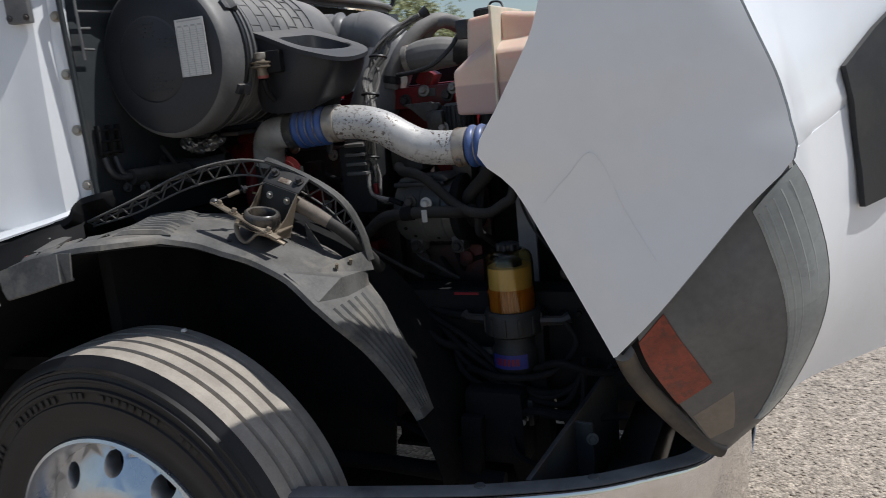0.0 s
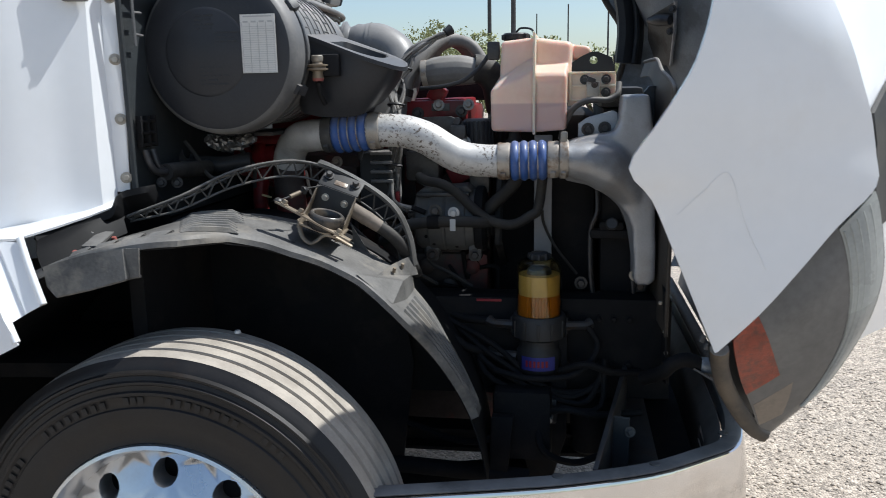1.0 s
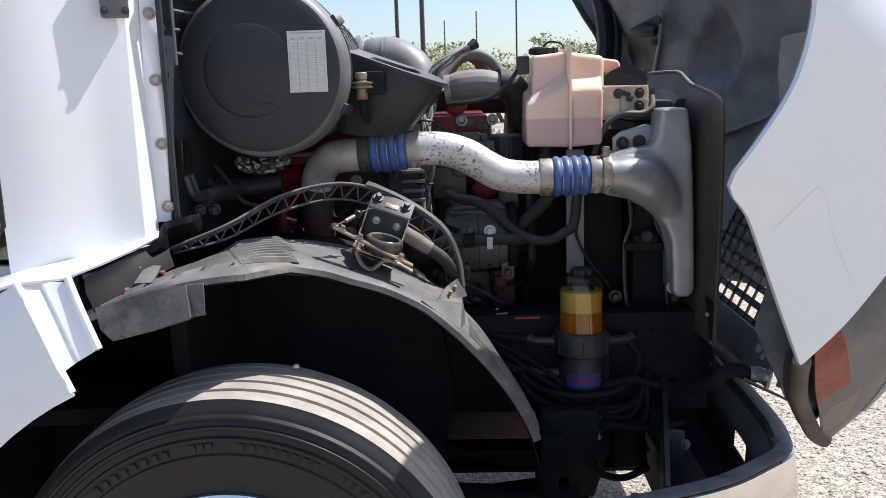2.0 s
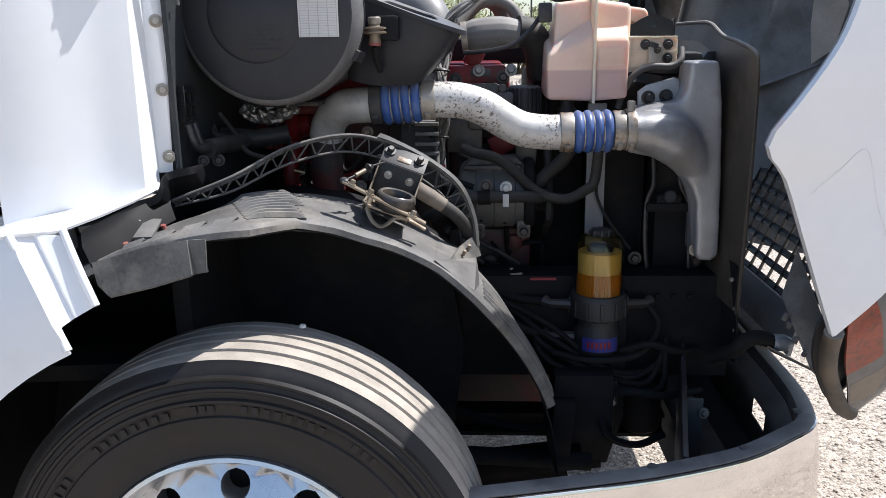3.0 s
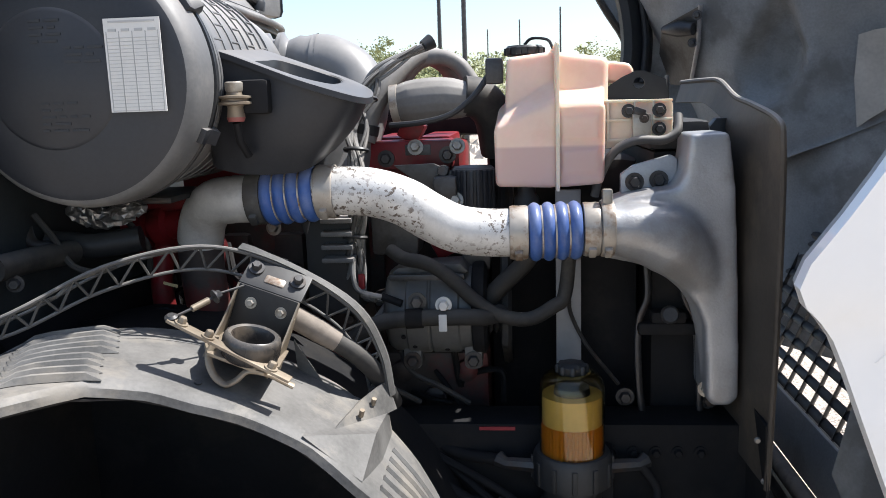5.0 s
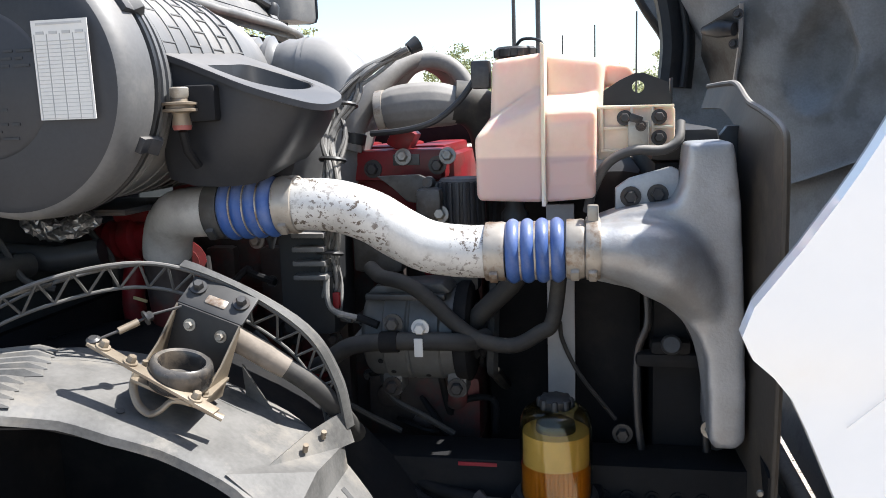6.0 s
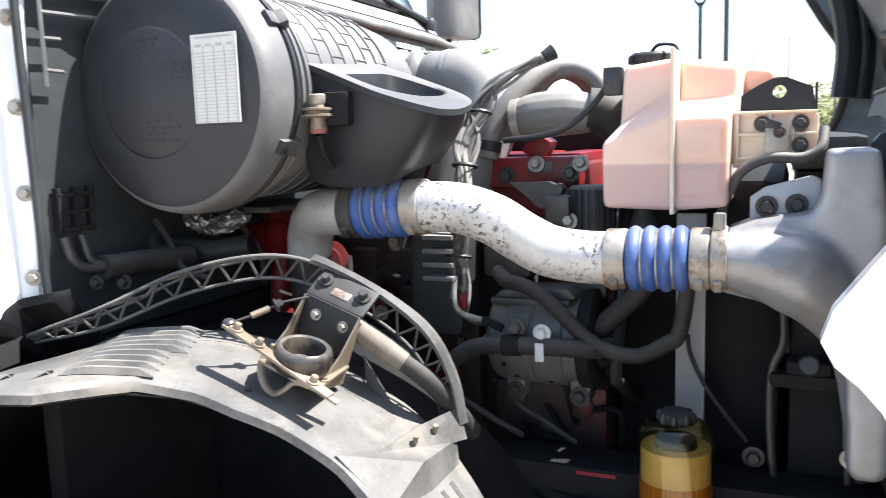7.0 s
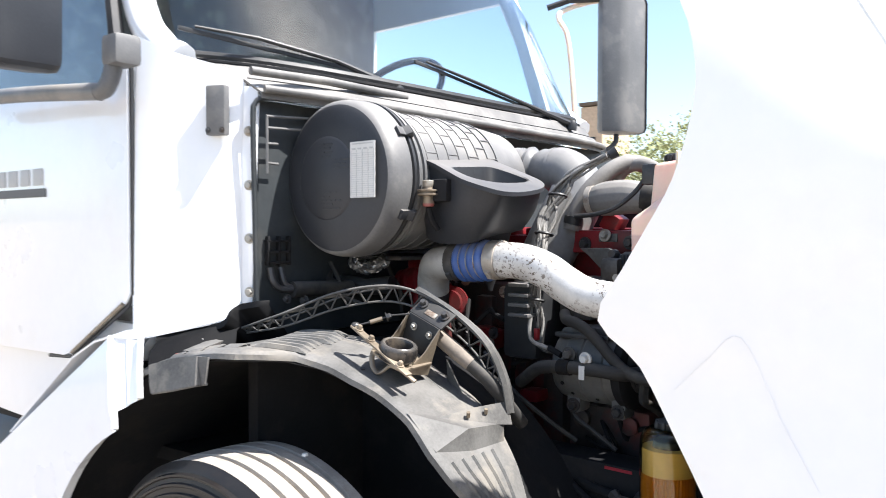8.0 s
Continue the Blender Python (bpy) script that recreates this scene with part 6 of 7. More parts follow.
part("cap", lathe([(0, 0.020), (0.034, 0.020), (0.038, 0.016), (0.038, 0.003), (0.034, 0.0), (0, 0.0)], (-0.655, 2.03, 1.694), (0, 0, 1), 24), BLACK, tank, "black screw cap")
for k in range(10):
    a = 2 * math.pi * k / 10
    part("cap_grip", box((-0.655 + 0.038 * math.cos(a), 2.03 + 0.038 * math.sin(a), 1.703), (0.006, 0.012, 0.014), 0.002, Matrix.Rotation(a, 3, "Z")), BLACK, tank)
part("cap_tether", tube(smooth_line([(-0.655, 2.03, 1.716), (-0.64, 2.02, 1.727), (-0.61, 2.0, 1.722), (-0.60, 1.99, 1.705)], 4), 0.003, 6), BLACK, tank)
LUG = [(-0.510, 1.60), (-0.505, 1.622), (-0.470, 1.644), (-0.445, 1.655), (-0.428, 1.655), (-0.388, 1.638), (-0.382, 1.60), (-0.42, 1.60), (-0.47, 1.60)]
rim_, hole_ = [], []
for i, a in enumerate(LUG):
    b = LUG[(i + 1) % len(LUG)]
    for k in range(4):
        p = Vector((lerp(a[0], b[0], k / 4), 0, lerp(a[1], b[1], k / 4)))
        d = (p - Vector((-0.438, 0, 1.632))).normalized()
        rim_.append(p)
        hole_.append(Vector((-0.438, 0, 1.632)) + d * 0.0105)
rim_.append(rim_[0])
hole_.append(hole_[0])
part("lifting_lug", shell([[p + Vector((0, 1.968, 0)) for p in rim_], [p + Vector((0, 1.968, 0)) for p in hole_]], 0.005), BLACK, tank, "black bracket with a lifting hole", 0)
part("lug_fold", box((-0.382, 1.982, 1.62), (0.004, 0.03, 0.05), 0.001), BLACK, tank)
part("hose_clip", box((-0.440, 1.915, 1.551), (0.034, 0.018, 0.046), 0.003), ZINC, tank, "grey steel hose clip")
part("clip_tang", box((-0.444, 1.910, 1.578), (0.022, 0.010, 0.014), 0.003, Matrix.Rotation(radians(20), 3, "Y")), STEEL, tank)
part("clip_bolt", bolt((-0.436, 1.908, 1.566), (0, -1, 0), 0.006, 0.008), STEEL, tank)
part("overflow_hose", tube(smooth_line([(-0.37, 1.93, 1.57), (-0.375, 1.91, 1.54), (-0.40, 1.905, 1.525), (-0.45, 1.905, 1.525), (-0.49, 1.91, 1.505), (-0.515, 1.92, 1.46), (-0.525, 1.93, 1.42)], 5), 0.0085, 10), HOSE, tank, "thin dusty overflow hose")
part("outlet", lathe([(0, 0), (0.025, 0), (0.025, 0.02), (0.018, 0.03), (0.018, 0.05), (0, 0.05)], (-0.655, 1.96, 1.395), (0, 0, 1), 20), BLACK, tank, "black tank outlet")
part("sensor_plug", box((-0.715, 1.99, 1.665), (0.035, 0.03, 0.05), 0.006), STEEL, tank)
part("sensor_cable", tube(smooth_line([(-0.725, 1.99, 1.66), (-0.755, 1.98, 1.62), (-0.80, 1.97, 1.585), (-0.86, 1.98, 1.57), (-0.93, 2.0, 1.565)], 5), 0.006, 8), BLACK, tank, "black sensor cable")

# -- fuel filter --
FX, FY = -0.578, 1.806
fuel = part("fuel_filter", lathe([(0.048, 0.785), (0.060, 0.80), (0.062, 0.85), (0.055, 0.86), (0.055, 0.885), (0.074, 0.895), (0.074, 0.945), (0.068, 0.955), (0.06, 0.955)], (FX, FY, 0), (0, 0, 1), 40), BLACK, truck, "fuel filter with an amber see-through bowl")
bowl = part("bowl", lathe([(0.061, 0.95), (0.061, 1.072), (0.059, 1.088), (0.053, 1.100), (0.040, 1.108), (0.0, 1.110), (0.0, 1.1075), (0.039, 1.1055), (0.051, 1.098), (0.0565, 1.087), (0.0585, 1.072), (0.0585, 0.95), (0.061, 0.95)], (FX, FY, 0), (0, 0, 1), 48), AMBER, fuel, "clear amber bowl")
bowl.visible_shadow = False
diesel = part("diesel", lathe([(0.0, 0.951), (0.058, 0.951), (0.058, 1.010), (0.0575, 1.0115), (0.0, 1.0115)], (FX, FY, 0), (0, 0, 1), 48), DIESEL, fuel, "orange fuel in the lower half of the bowl")
diesel.visible_shadow = False
n = 90


def sleeve(r, fold, z0, z1, close):
    """A ring of folded paper round the filter's middle line."""
    ring = [r + fold * (k % 2) for k in range(n)]
    verts = [(FX + ring[k] * math.cos(2 * math.pi * k / n), FY + ring[k] * math.sin(2 * math.pi * k / n), z) for z in (z0, z1) for k in range(n)]
    return mesh(verts, [(k, (k + 1) % n, n + (k + 1) % n, n + k) for k in range(n)] + ([tuple(range(n, 2 * n))] if close else []))


part("element", sleeve(0.0555, 0.0, 1.010, 1.066, True), PAPER, fuel, "smooth cream band of the filter element", 0)
part("wet_element", sleeve(0.0520, 0.0030, 0.952, 1.010, False), PAPER, fuel, "pleated filter element standing in fuel", 0)
part("top_plate", lathe([(0.0, 1.084), (0.026, 1.084), (0.032, 1.080), (0.034, 1.0665), (0.0, 1.0665)], (FX, FY, 0), (0, 0, 1), 24), BLACK, fuel, "dark end cap of the element")
for k in range(8):
    a = 2 * math.pi * k / 8
    part("cap_lobe", lathe([(0, 1.106), (0.0065, 1.106), (0.0065, 1.119), (0.004, 1.123), (0, 1.123)], (FX + 0.025 * math.cos(a), FY + 0.025 * math.sin(a), 0), (0, 0, 1), 10), BLACK, fuel)
part("vent_cap", lathe([(0.026, 1.104), (0.028, 1.107), (0.028, 1.120), (0.021, 1.125), (0, 1.125)], (FX, FY, 0), (0, 0, 1), 12), BLACK, fuel, "black vent cap")
for k in range(12):
    a = 2 * math.pi * k / 12
    part("collar_grip", box((FX + 0.075 * math.cos(a), FY + 0.075 * math.sin(a), 0.92), (0.006, 0.01, 0.045), 0.002, Matrix.Rotation(a, 3, "Z")), BLACK, fuel)
decal = bmesh.new()
for a in np.linspace(225, 315, 10)[:-1]:
    p = [Vector((FX + 0.0632 * math.cos(radians(b)), FY + 0.0632 * math.sin(radians(b)), z)) for z in (0.808, 0.846) for b in (a, a + 10)]
    mesh(p, [(0, 1, 3, 2)], decal)
part("decal", decal, DECALB, fuel, "blue decal with plain red bars")
bars = bmesh.new()
for a in (238, 248, 258, 268, 278, 288):
    p = [Vector((FX + 0.064 * math.cos(radians(b)), FY + 0.064 * math.sin(radians(b)), z)) for z in (0.818, 0.836) for b in (a, a + 6)]
    mesh(p, [(0, 1, 3, 2)], bars)
part("decal_bars", bars, DECALR, fuel)
part("drain", lathe([(0, 0.745), (0.02, 0.745), (0.022, 0.785), (0.04, 0.79)], (FX, FY, 0), (0, 0, 1), 16), GREYCAST, fuel, "grey drain fitting")
for s, z in ((-1, 0.92), (1, 0.92), (-1, 0.83)):
    part("fuel_fitting", tube([(FX + s * 0.06, FY, z), (FX + s * 0.125, FY + 0.01, z), (FX + s * 0.14, FY + 0.02, z + 0.005)], [0.014, 0.012, 0.016], 8), STEEL, fuel)
part("fuel_hose", tube(smooth_line([(FX - 0.13, FY + 0.02, 0.92), (FX - 0.24, FY + 0.05, 0.93), (FX - 0.34, FY + 0.1, 0.98)], 5), 0.012, 10), DEEPBLACK, fuel, "black fuel hose")
part("fuel_hose", tube(smooth_line([(FX - 0.13, FY + 0.02, 0.83), (FX - 0.2, FY - 0.02, 0.86), (FX - 0.3, FY, 0.93)], 5), 0.011, 10), DEEPBLACK, fuel, "black fuel hose")
part("fuel_hose", tube(smooth_line([(FX + 0.13, FY + 0.01, 0.92), (FX + 0.16, FY, 0.86), (FX + 0.1, FY - 0.05, 0.80), (FX - 0.02, FY - 0.07, 0.79), (FX - 0.12, FY - 0.04, 0.80)], 5), 0.009, 10), DEEPBLACK, fuel, "black fuel hose")
part("filter_bracket", box((FX, FY + 0.09, 0.86), (0.16, 0.04, 0.2), 0.006), DEEPBLACK, fuel, "black steel filter bracket")

# -- frame rails and what hangs below --
rail = part("frame_rail", prism([(1.85, 0.70), (1.95, 0.70), (1.95, 0.72), (1.87, 0.72), (1.87, 0.965), (1.95, 0.965), (1.95, 0.985), (1.85, 0.985)], -3.2, -0.22, "x", 0.003), DEEPBLACK, truck, "dark blue-black steel frame rail")
part("far_rail", prism([(2.85, 0.70), (2.75, 0.70), (2.75, 0.72), (2.83, 0.72), (2.83, 0.965), (2.75, 0.965), (2.75, 0.985), (2.85, 0.985)], -3.2, -0.30, "x", 0.003), STEEL, rail)
part("rail_label", box((-0.72, 1.848, 0.977), (0.07, 0.002, 0.007), 0), DECALR, rail, "small red warning label")
for k in range(5):
    for z in (0.93, 0.80):
        part("rail_bolt", bolt((-0.50 + 0.042 * k, 1.849, z), (0, -1, 0), 0.008, 0.010), DEEPBLACK, rail)
part("cross_member", box((-0.42, 2.35, 0.75), (0.16, 0.9, 0.14), 0.01), DEEPBLACK, rail, "dark steel cross member")
part("front_hanger", prism([(-0.62, 0.95), (-0.50, 0.95), (-0.50, 0.60), (-0.54, 0.46), (-0.60, 0.46), (-0.64, 0.60)], 1.80, 1.86, "y", 0.008), DEEPBLACK, rail, "dark steel spring hanger")
part("leaf_spring", tube(smooth_line([(-0.56, 1.83, 0.48), (-0.95, 1.83, 0.43), (-1.375, 1.83, 0.41), (-1.9, 1.83, 0.45)], 6), 0.045, 8, flat=0.45), DEEPBLACK, rail, "dark leaf spring")
part("leaf_spring_second", tube(smooth_line([(-0.65, 1.83, 0.445), (-0.95, 1.83, 0.40), (-1.375, 1.83, 0.375), (-1.7, 1.83, 0.40)], 6), 0.045, 8, flat=0.45), DEEPBLACK, rail)
part("drag_link", tube([(-0.60, 1.70, 0.52), (-0.95, 1.68, 0.55), (-1.30, 1.62, 0.58)], 0.024, 10), DEEPBLACK, rail, "dark steering drag link")
part("steering_box", box((-0.62, 1.78, 0.66), (0.16, 0.14, 0.20), 0.02), DEEPBLACK, rail, "dark cast steering box")
part("pitman_arm", prism([(-0.70, 0.70), (-0.64, 0.70), (-0.66, 0.50), (-0.71, 0.50)], 1.68, 1.71, "y", 0.008), DEEPBLACK, rail)
part("lower_beam", prism([(1.88, 0.50), (1.96, 0.50), (1.96, 0.512), (1.93, 0.518), (1.93, 0.552), (1.96, 0.558), (1.96, 0.57), (1.88, 0.57), (1.88, 0.558), (1.91, 0.552), (1.91, 0.518), (1.88, 0.512)], -1.0, -0.37, "x", 0.002), DEEPBLACK, rail, "dark steel beam below the engine")
part("steering_gear", lathe([(0, 0), (0.045, 0), (0.055, 0.01), (0.055, 0.12), (0.07, 0.13), (0.07, 0.17), (0.05, 0.18), (0.035, 0.22), (0, 0.22)], (-0.435, 1.90, 0.52), (0, 0, 1), 24), DEEPBLACK, rail, "dark cast steering gear")
# pan drawn oversize; its dark end stands in for shaded gravel behind it
part("oil_pan", box((-0.99, 2.35, 0.59), (0.72, 0.42, 0.34), 0.03), ENGINE, rail, "oily dark red engine oil pan")
for k in range(4):
    part("air_line", tube(smooth_line([(-0.85 + 0.03 * k, 1.84, 0.93 - 0.02 * k), (-0.7, 1.80 - 0.01 * k, 0.86 - 0.03 * k), (-0.55 + 0.04 * k, 1.77, 0.75 - 0.02 * k), (-0.40, 1.80, 0.74 + 0.03 * k)], 5), 0.008, 8), DEEPBLACK, rail, "black air line")

# unseen far wheel, added to keep sky light from under the engine
far_wheel = part("far_wheel", lathe([(0.30, 0.0), (0.36, -0.01), (0.47, 0.0), (0.505, 0.03), (0.51, 0.1), (0.51, 0.2), (0.505, 0.25), (0.46, 0.275), (0.32, 0.27), (0.12, 0.2), (0, 0.2)], (WX, 3.29, WZ), (0, 1, 0), 64), SIDEWALL, truck, "far front wheel, unseen, added to darken the ground")
valve_block = part("valve_block", box((-0.60, 1.80, 0.69), (0.15, 0.10, 0.075), 0.012), STEEL, truck, "dark brake valve block on the frame rail")
for dx, dz in ((-0.05, 0.0), (0.0, 0.012), (0.05, -0.004), (0.02, -0.024)):
    part("fitting", lathe([(0, 0), (0.013, 0), (0.013, 0.016), (0.009, 0.018), (0.009, 0.035), (0, 0.035)], (-0.60 + dx, 1.75, 0.69 + dz), (0.1, -1, -0.2), 12), ZINC, valve_block)
for k, pts in enumerate(([(-0.65, 1.73, 0.68), (-0.70, 1.70, 0.63), (-0.80, 1.74, 0.60), (-0.95, 1.80, 0.62)], [(-0.58, 1.73, 0.68), (-0.56, 1.70, 0.60), (-0.48, 1.72, 0.56), (-0.40, 1.76, 0.57)], [(-0.55, 1.73, 0.70), (-0.50, 1.70, 0.72), (-0.42, 1.72, 0.70), (-0.30, 1.80, 0.68)], [(-0.52, 1.78, 0.80), (-0.45, 1.75, 0.83), (-0.38, 1.78, 0.80), (-0.30, 1.84, 0.78)])):
    part("brake_hose", tube(smooth_line(pts, 5), 0.010, 8), DEEPBLACK, valve_block)
part("lower_clamp", lathe([(0.016, -0.006), (0.019, 0), (0.016, 0.006)], (-0.66, 1.72, 0.67), (1, 0.5, 0.8), 16), ZINC, valve_block)
# unseen drums below the cab, added to block sky light from behind
for y0, nm in ((1.62, "light_block_drum"), (3.08, "far_light_block_drum")):
    part(nm, lathe([(0, 0), (0.28, 0.0), (0.30, 0.02), (0.30, 1.2), (0.28, 1.22), (0, 1.22)], (-3.35, y0, 0.62), (1, 0, 0), 40), STEEL, rail, "unseen drum added below the cab to block sky light")
# unseen block in the transmission's place, added to block sky light
part("transmission", box((-1.9, 2.35, 0.72), (0.9, 0.5, 0.46), 0.05), ENGINE, rail, "unseen block added below the cab to shut out sky light")
# -- engine --
engine = part("engine", box((-1.13, 2.42, 1.06), (0.78, 0.55, 0.62), 0.03), ENGINE, truck, "oily dark red diesel engine block")
for k in range(6):
    part("block_rib", box((-1.44 + 0.125 * k, 2.13, 1.12), (0.07, 0.05, 0.42), 0.015), ENGINE, engine)
    part("cover_ridge", box((-1.40 + 0.108 * k, 2.34, 1.52), (0.075, 0.30, 0.03), 0.01), RED, engine)
part("valve_cover", box((-1.13, 2.36, 1.445), (0.66, 0.36, 0.14), 0.02), RED, engine, "bright red valve cover")
part("red_front_cover", box((-0.945, 2.16, 1.498), (0.262, 0.13, 0.062), 0.008), RED, engine, "bright red engine cover")
part("cover_plate", box((-0.886, 2.093, 1.509), (0.055, 0.003, 0.022), 0.001), GREYCAST, engine, "small grey maker plate")
part("red_upper", box((-0.905, 2.16, 1.55), (0.05, 0.06, 0.05), 0.008, Matrix.Rotation(radians(30), 3, "Y")), RED, engine)
part("grey_bracket", prism([(-0.93, 1.482), (-0.845, 1.484), (-0.80, 1.462), (-0.806, 1.42), (-0.87, 1.432), (-0.90, 1.46)], 2.02, 2.035, "y", 0.003), GREYCAST, engine, "dusty grey cast bracket")
part("bracket_boss", lathe([(0, 0.02), (0.010, 0.02), (0.013, 0.0), (0, 0)], (-0.825, 2.02, 1.468), (0, -1, 0.1), 16), STEEL, engine)
part("cover_bolt", bolt((-0.822, 2.094, 1.497), (0, -1, 0), 0.012, 0.014), STEEL, engine)
part("cover_bolt", bolt((-0.956, 2.094, 1.492), (0, -1, 0), 0.012, 0.014), STEEL, engine)
pump = lathe([(0, 0), (0.04, 0), (0.045, 0.008), (0.045, 0.085), (0.04, 0.09), (0, 0.09)], (-0.765, 2.04, 1.385), (0, 0, 1), 24)
part("pump", pump, HOUSING, engine, "dark ribbed pump body")
# box added on the valve cover so the gap behind the hoses stays dark
part("gap_filler_box", box((-0.95, 2.58, 1.565), (0.56, 0.16, 0.085), 0.02), DEEPBLACK, engine, "added black box filling the dark gap behind the hoses")
for k in range(9):
    a = radians(200 + 17 * k)
    part("pump_rib", box((-0.765 + 0.046 * math.cos(a), 2.04 + 0.046 * math.sin(a), 1.43), (0.008, 0.008, 0.078), 0.002, Matrix.Rotation(a, 3, "Z")), HOUSING, engine)
part("front_gear_case", box((-0.66, 2.45, 1.18), (0.16, 0.62, 0.66), 0.03), DEEPBLACK, engine, "dark fan and gear case at the engine front")
part("intake_manifold", box((-1.30, 2.20, 1.30), (0.30, 0.14, 0.14), 0.03), ENGINE, engine, "dark red intake manifold")
for k in range(4):
    part("manifold_flange", lathe([(0, 0), (0.05, 0), (0.05, 0.018), (0.036, 0.02), (0.036, 0.05), (0, 0.05)], (-1.46 + 0.04 * k, 1.99, 1.36 - 0.015 * k), (0.5, -1, 0.1), 18), RED, engine, "red turned flange")
part("red_housing", lathe([(0, 0), (0.030, 0), (0.036, 0.004), (0.036, 0.018), (0.028, 0.022), (0.028, 0.030), (0.040, 0.034), (0.040, 0.052), (0.030, 0.056), (0.030, 0.064), (0.042, 0.068), (0.042, 0.092), (0.030, 0.098), (0.030, 0.13), (0, 0.13)], (-1.455, 1.90, 1.375), (1, -0.1, 0.12), 24), RED, engine, "red ribbed housing behind the lattice")
part("red_pipe", tube(smooth_line([(-1.37, 1.90, 1.37), (-1.385, 1.895, 1.32), (-1.392, 1.89, 1.26), (-1.39, 1.90, 1.18)], 5), 0.022, 14), RED, engine, "dark red vertical pipe")
part("yellow_tag", box((-1.365, 1.87, 1.268), (0.03, 0.003, 0.006), 0.001, Matrix.Rotation(radians(15), 3, "Y")), PAPER, engine, "small yellow tag")
part("housing_bridge", box((-1.33, 1.92, 1.43), (0.16, 0.10, 0.03), 0.012), RED, engine)
# red castings under the alternator
part("red_casting", box((-0.86, 2.10, 1.0), (0.24, 0.10, 0.14), 0.02), ENGINE, engine, "oily red casting below the alternator")
for p in ((-0.93, 2.045, 1.03), (-0.86, 2.045, 0.97), (-0.79, 2.045, 1.03)):
    part("casting_boss", lathe([(0, 0), (0.024, 0), (0.024, 0.012), (0.014, 0.018), (0, 0.018)], p, (0, -1, 0), 16), ENGINE, engine)
# alternator: a ribbed cylinder along the truck, pale below, with two lugs
ALT = (-0.945, 1.985, 1.187)
alternator = part("alternator", lathe([(0, 0), (0.066, 0.0), (0.080, 0.006), (0.088, 0.016), (0.090, 0.045), (0.0935, 0.048), (0.0935, 0.088), (0.0905, 0.091), (0.0905, 0.094), (0.0935, 0.097), (0.0935, 0.150), (0.089, 0.154), (0.086, 0.176), (0, 0.178)], ALT, (1, 0, 0), 48), CASTPLATE, engine, "pale grey cast alternator")
part("alternator_cap", lathe([(0, 0), (0.092, 0), (0.096, 0.006), (0.096, 0.024), (0.085, 0.030), (0, 0.030)], (-0.768, 1.985, 1.187), (1, 0, 0), 40), DEEPBLACK, engine, "black end frame")
part("pulley", lathe([(0, 0), (0.05, 0), (0.055, 0.004), (0.048, 0.01), (0.055, 0.016), (0.048, 0.022), (0.055, 0.03), (0, 0.032)], (-0.738, 1.985, 1.187), (1, 0, 0), 28), STEEL, engine)
for x in (-0.893, -0.768):
    part("alternator_lug", prism([(x - 0.018, 1.125), (x - 0.018, 1.076), (x - 0.012, 1.070), (x + 0.012, 1.070), (x + 0.018, 1.076), (x + 0.018, 1.125)], 1.935, 1.985, "y", 0.002), CASTPLATE, engine)
    part("alternator_bolt", bolt((x, 1.935, 1.088), (0, -1, 0), 0.012, 0.012), STEEL, engine)
for a, x in ((224, -0.885), (232, -0.820), (205, -0.905)):
    d = Vector((0, math.cos(radians(a)), math.sin(radians(a))))
    part("plate_hole", lathe([(0, 0), (0.005, 0), (0.005, 0.002), (0, 0.002)], Vector((x, 1.985, 1.187)) + d * 0.0925, d, 10), DEEPBLACK, engine)
part("alternator_bracket", prism([(-0.940, 1.262), (-0.915, 1.285), (-0.79, 1.292), (-0.772, 1.275), (-0.80, 1.262), (-0.90, 1.255)], 1.925, 2.01, "y", 0.005), GREYCAST, engine, "grey cast alternator bracket")
part("bracket_bar", box((-0.855, 1.912, 1.268), (0.15, 0.016, 0.012), 0.003), STEEL, engine)
part("bright_bolt", bolt((-0.819, 1.868, 1.222), (0, -1, 0), 0.0105, 0.014), PAPERWHITE, engine, "bright white plated bolt")
part("bright_bolt_tab", box((-0.820, 1.850, 1.190), (0.016, 0.004, 0.034), 0.002), PAPERWHITE, engine)
part("dull_bolt", bolt((-0.872, 1.880, 1.226), (0, -1, 0), 0.012, 0.014), GREYCAST, engine)
part("wire_plug", tube([(-0.945, 1.90, 1.232), (-0.905, 1.895, 1.218)], 0.008, 8), DEEPBLACK, engine, "black plug of a white wire")
part("white_wire", tube(smooth_line([(-1.0, 1.90, 1.31), (-0.998, 1.89, 1.27), (-0.985, 1.888, 1.245), (-0.945, 1.895, 1.232)], 5), 0.0055, 8), WIREMAT, engine, "pale sleeved wire")
part("belt_pulley", lathe([(0, 0), (0.075, 0), (0.08, 0.006), (0.072, 0.012), (0.08, 0.02), (0.072, 0.028), (0.08, 0.036), (0, 0.04)], (-0.72, 2.12, 1.38), (1, 0, 0), 32), STEEL, engine, "ribbed belt pulley")
part("belt", tube(smooth_line([(-0.70, 2.07, 1.38), (-0.70, 1.935, 1.16), (-0.70, 1.99, 1.10), (-0.70, 2.25, 1.0), (-0.70, 2.3, 1.2), (-0.70, 2.2, 1.38)], 5), 0.012, 6), RUBBER, engine, "black drive belt")
for p, s in (((-0.86, 2.02, 1.385), (0.12, 0.08, 0.05)), ((-0.82, 2.0, 1.43), (0.05, 0.05, 0.06)), ((-0.93, 2.05, 1.34), (0.10, 0.1, 0.09)), ((-0.76, 2.02, 1.31), (0.06, 0.05, 0.1))):
    part("cast_boss", box(p, s, 0.012), GREYCAST, engine)
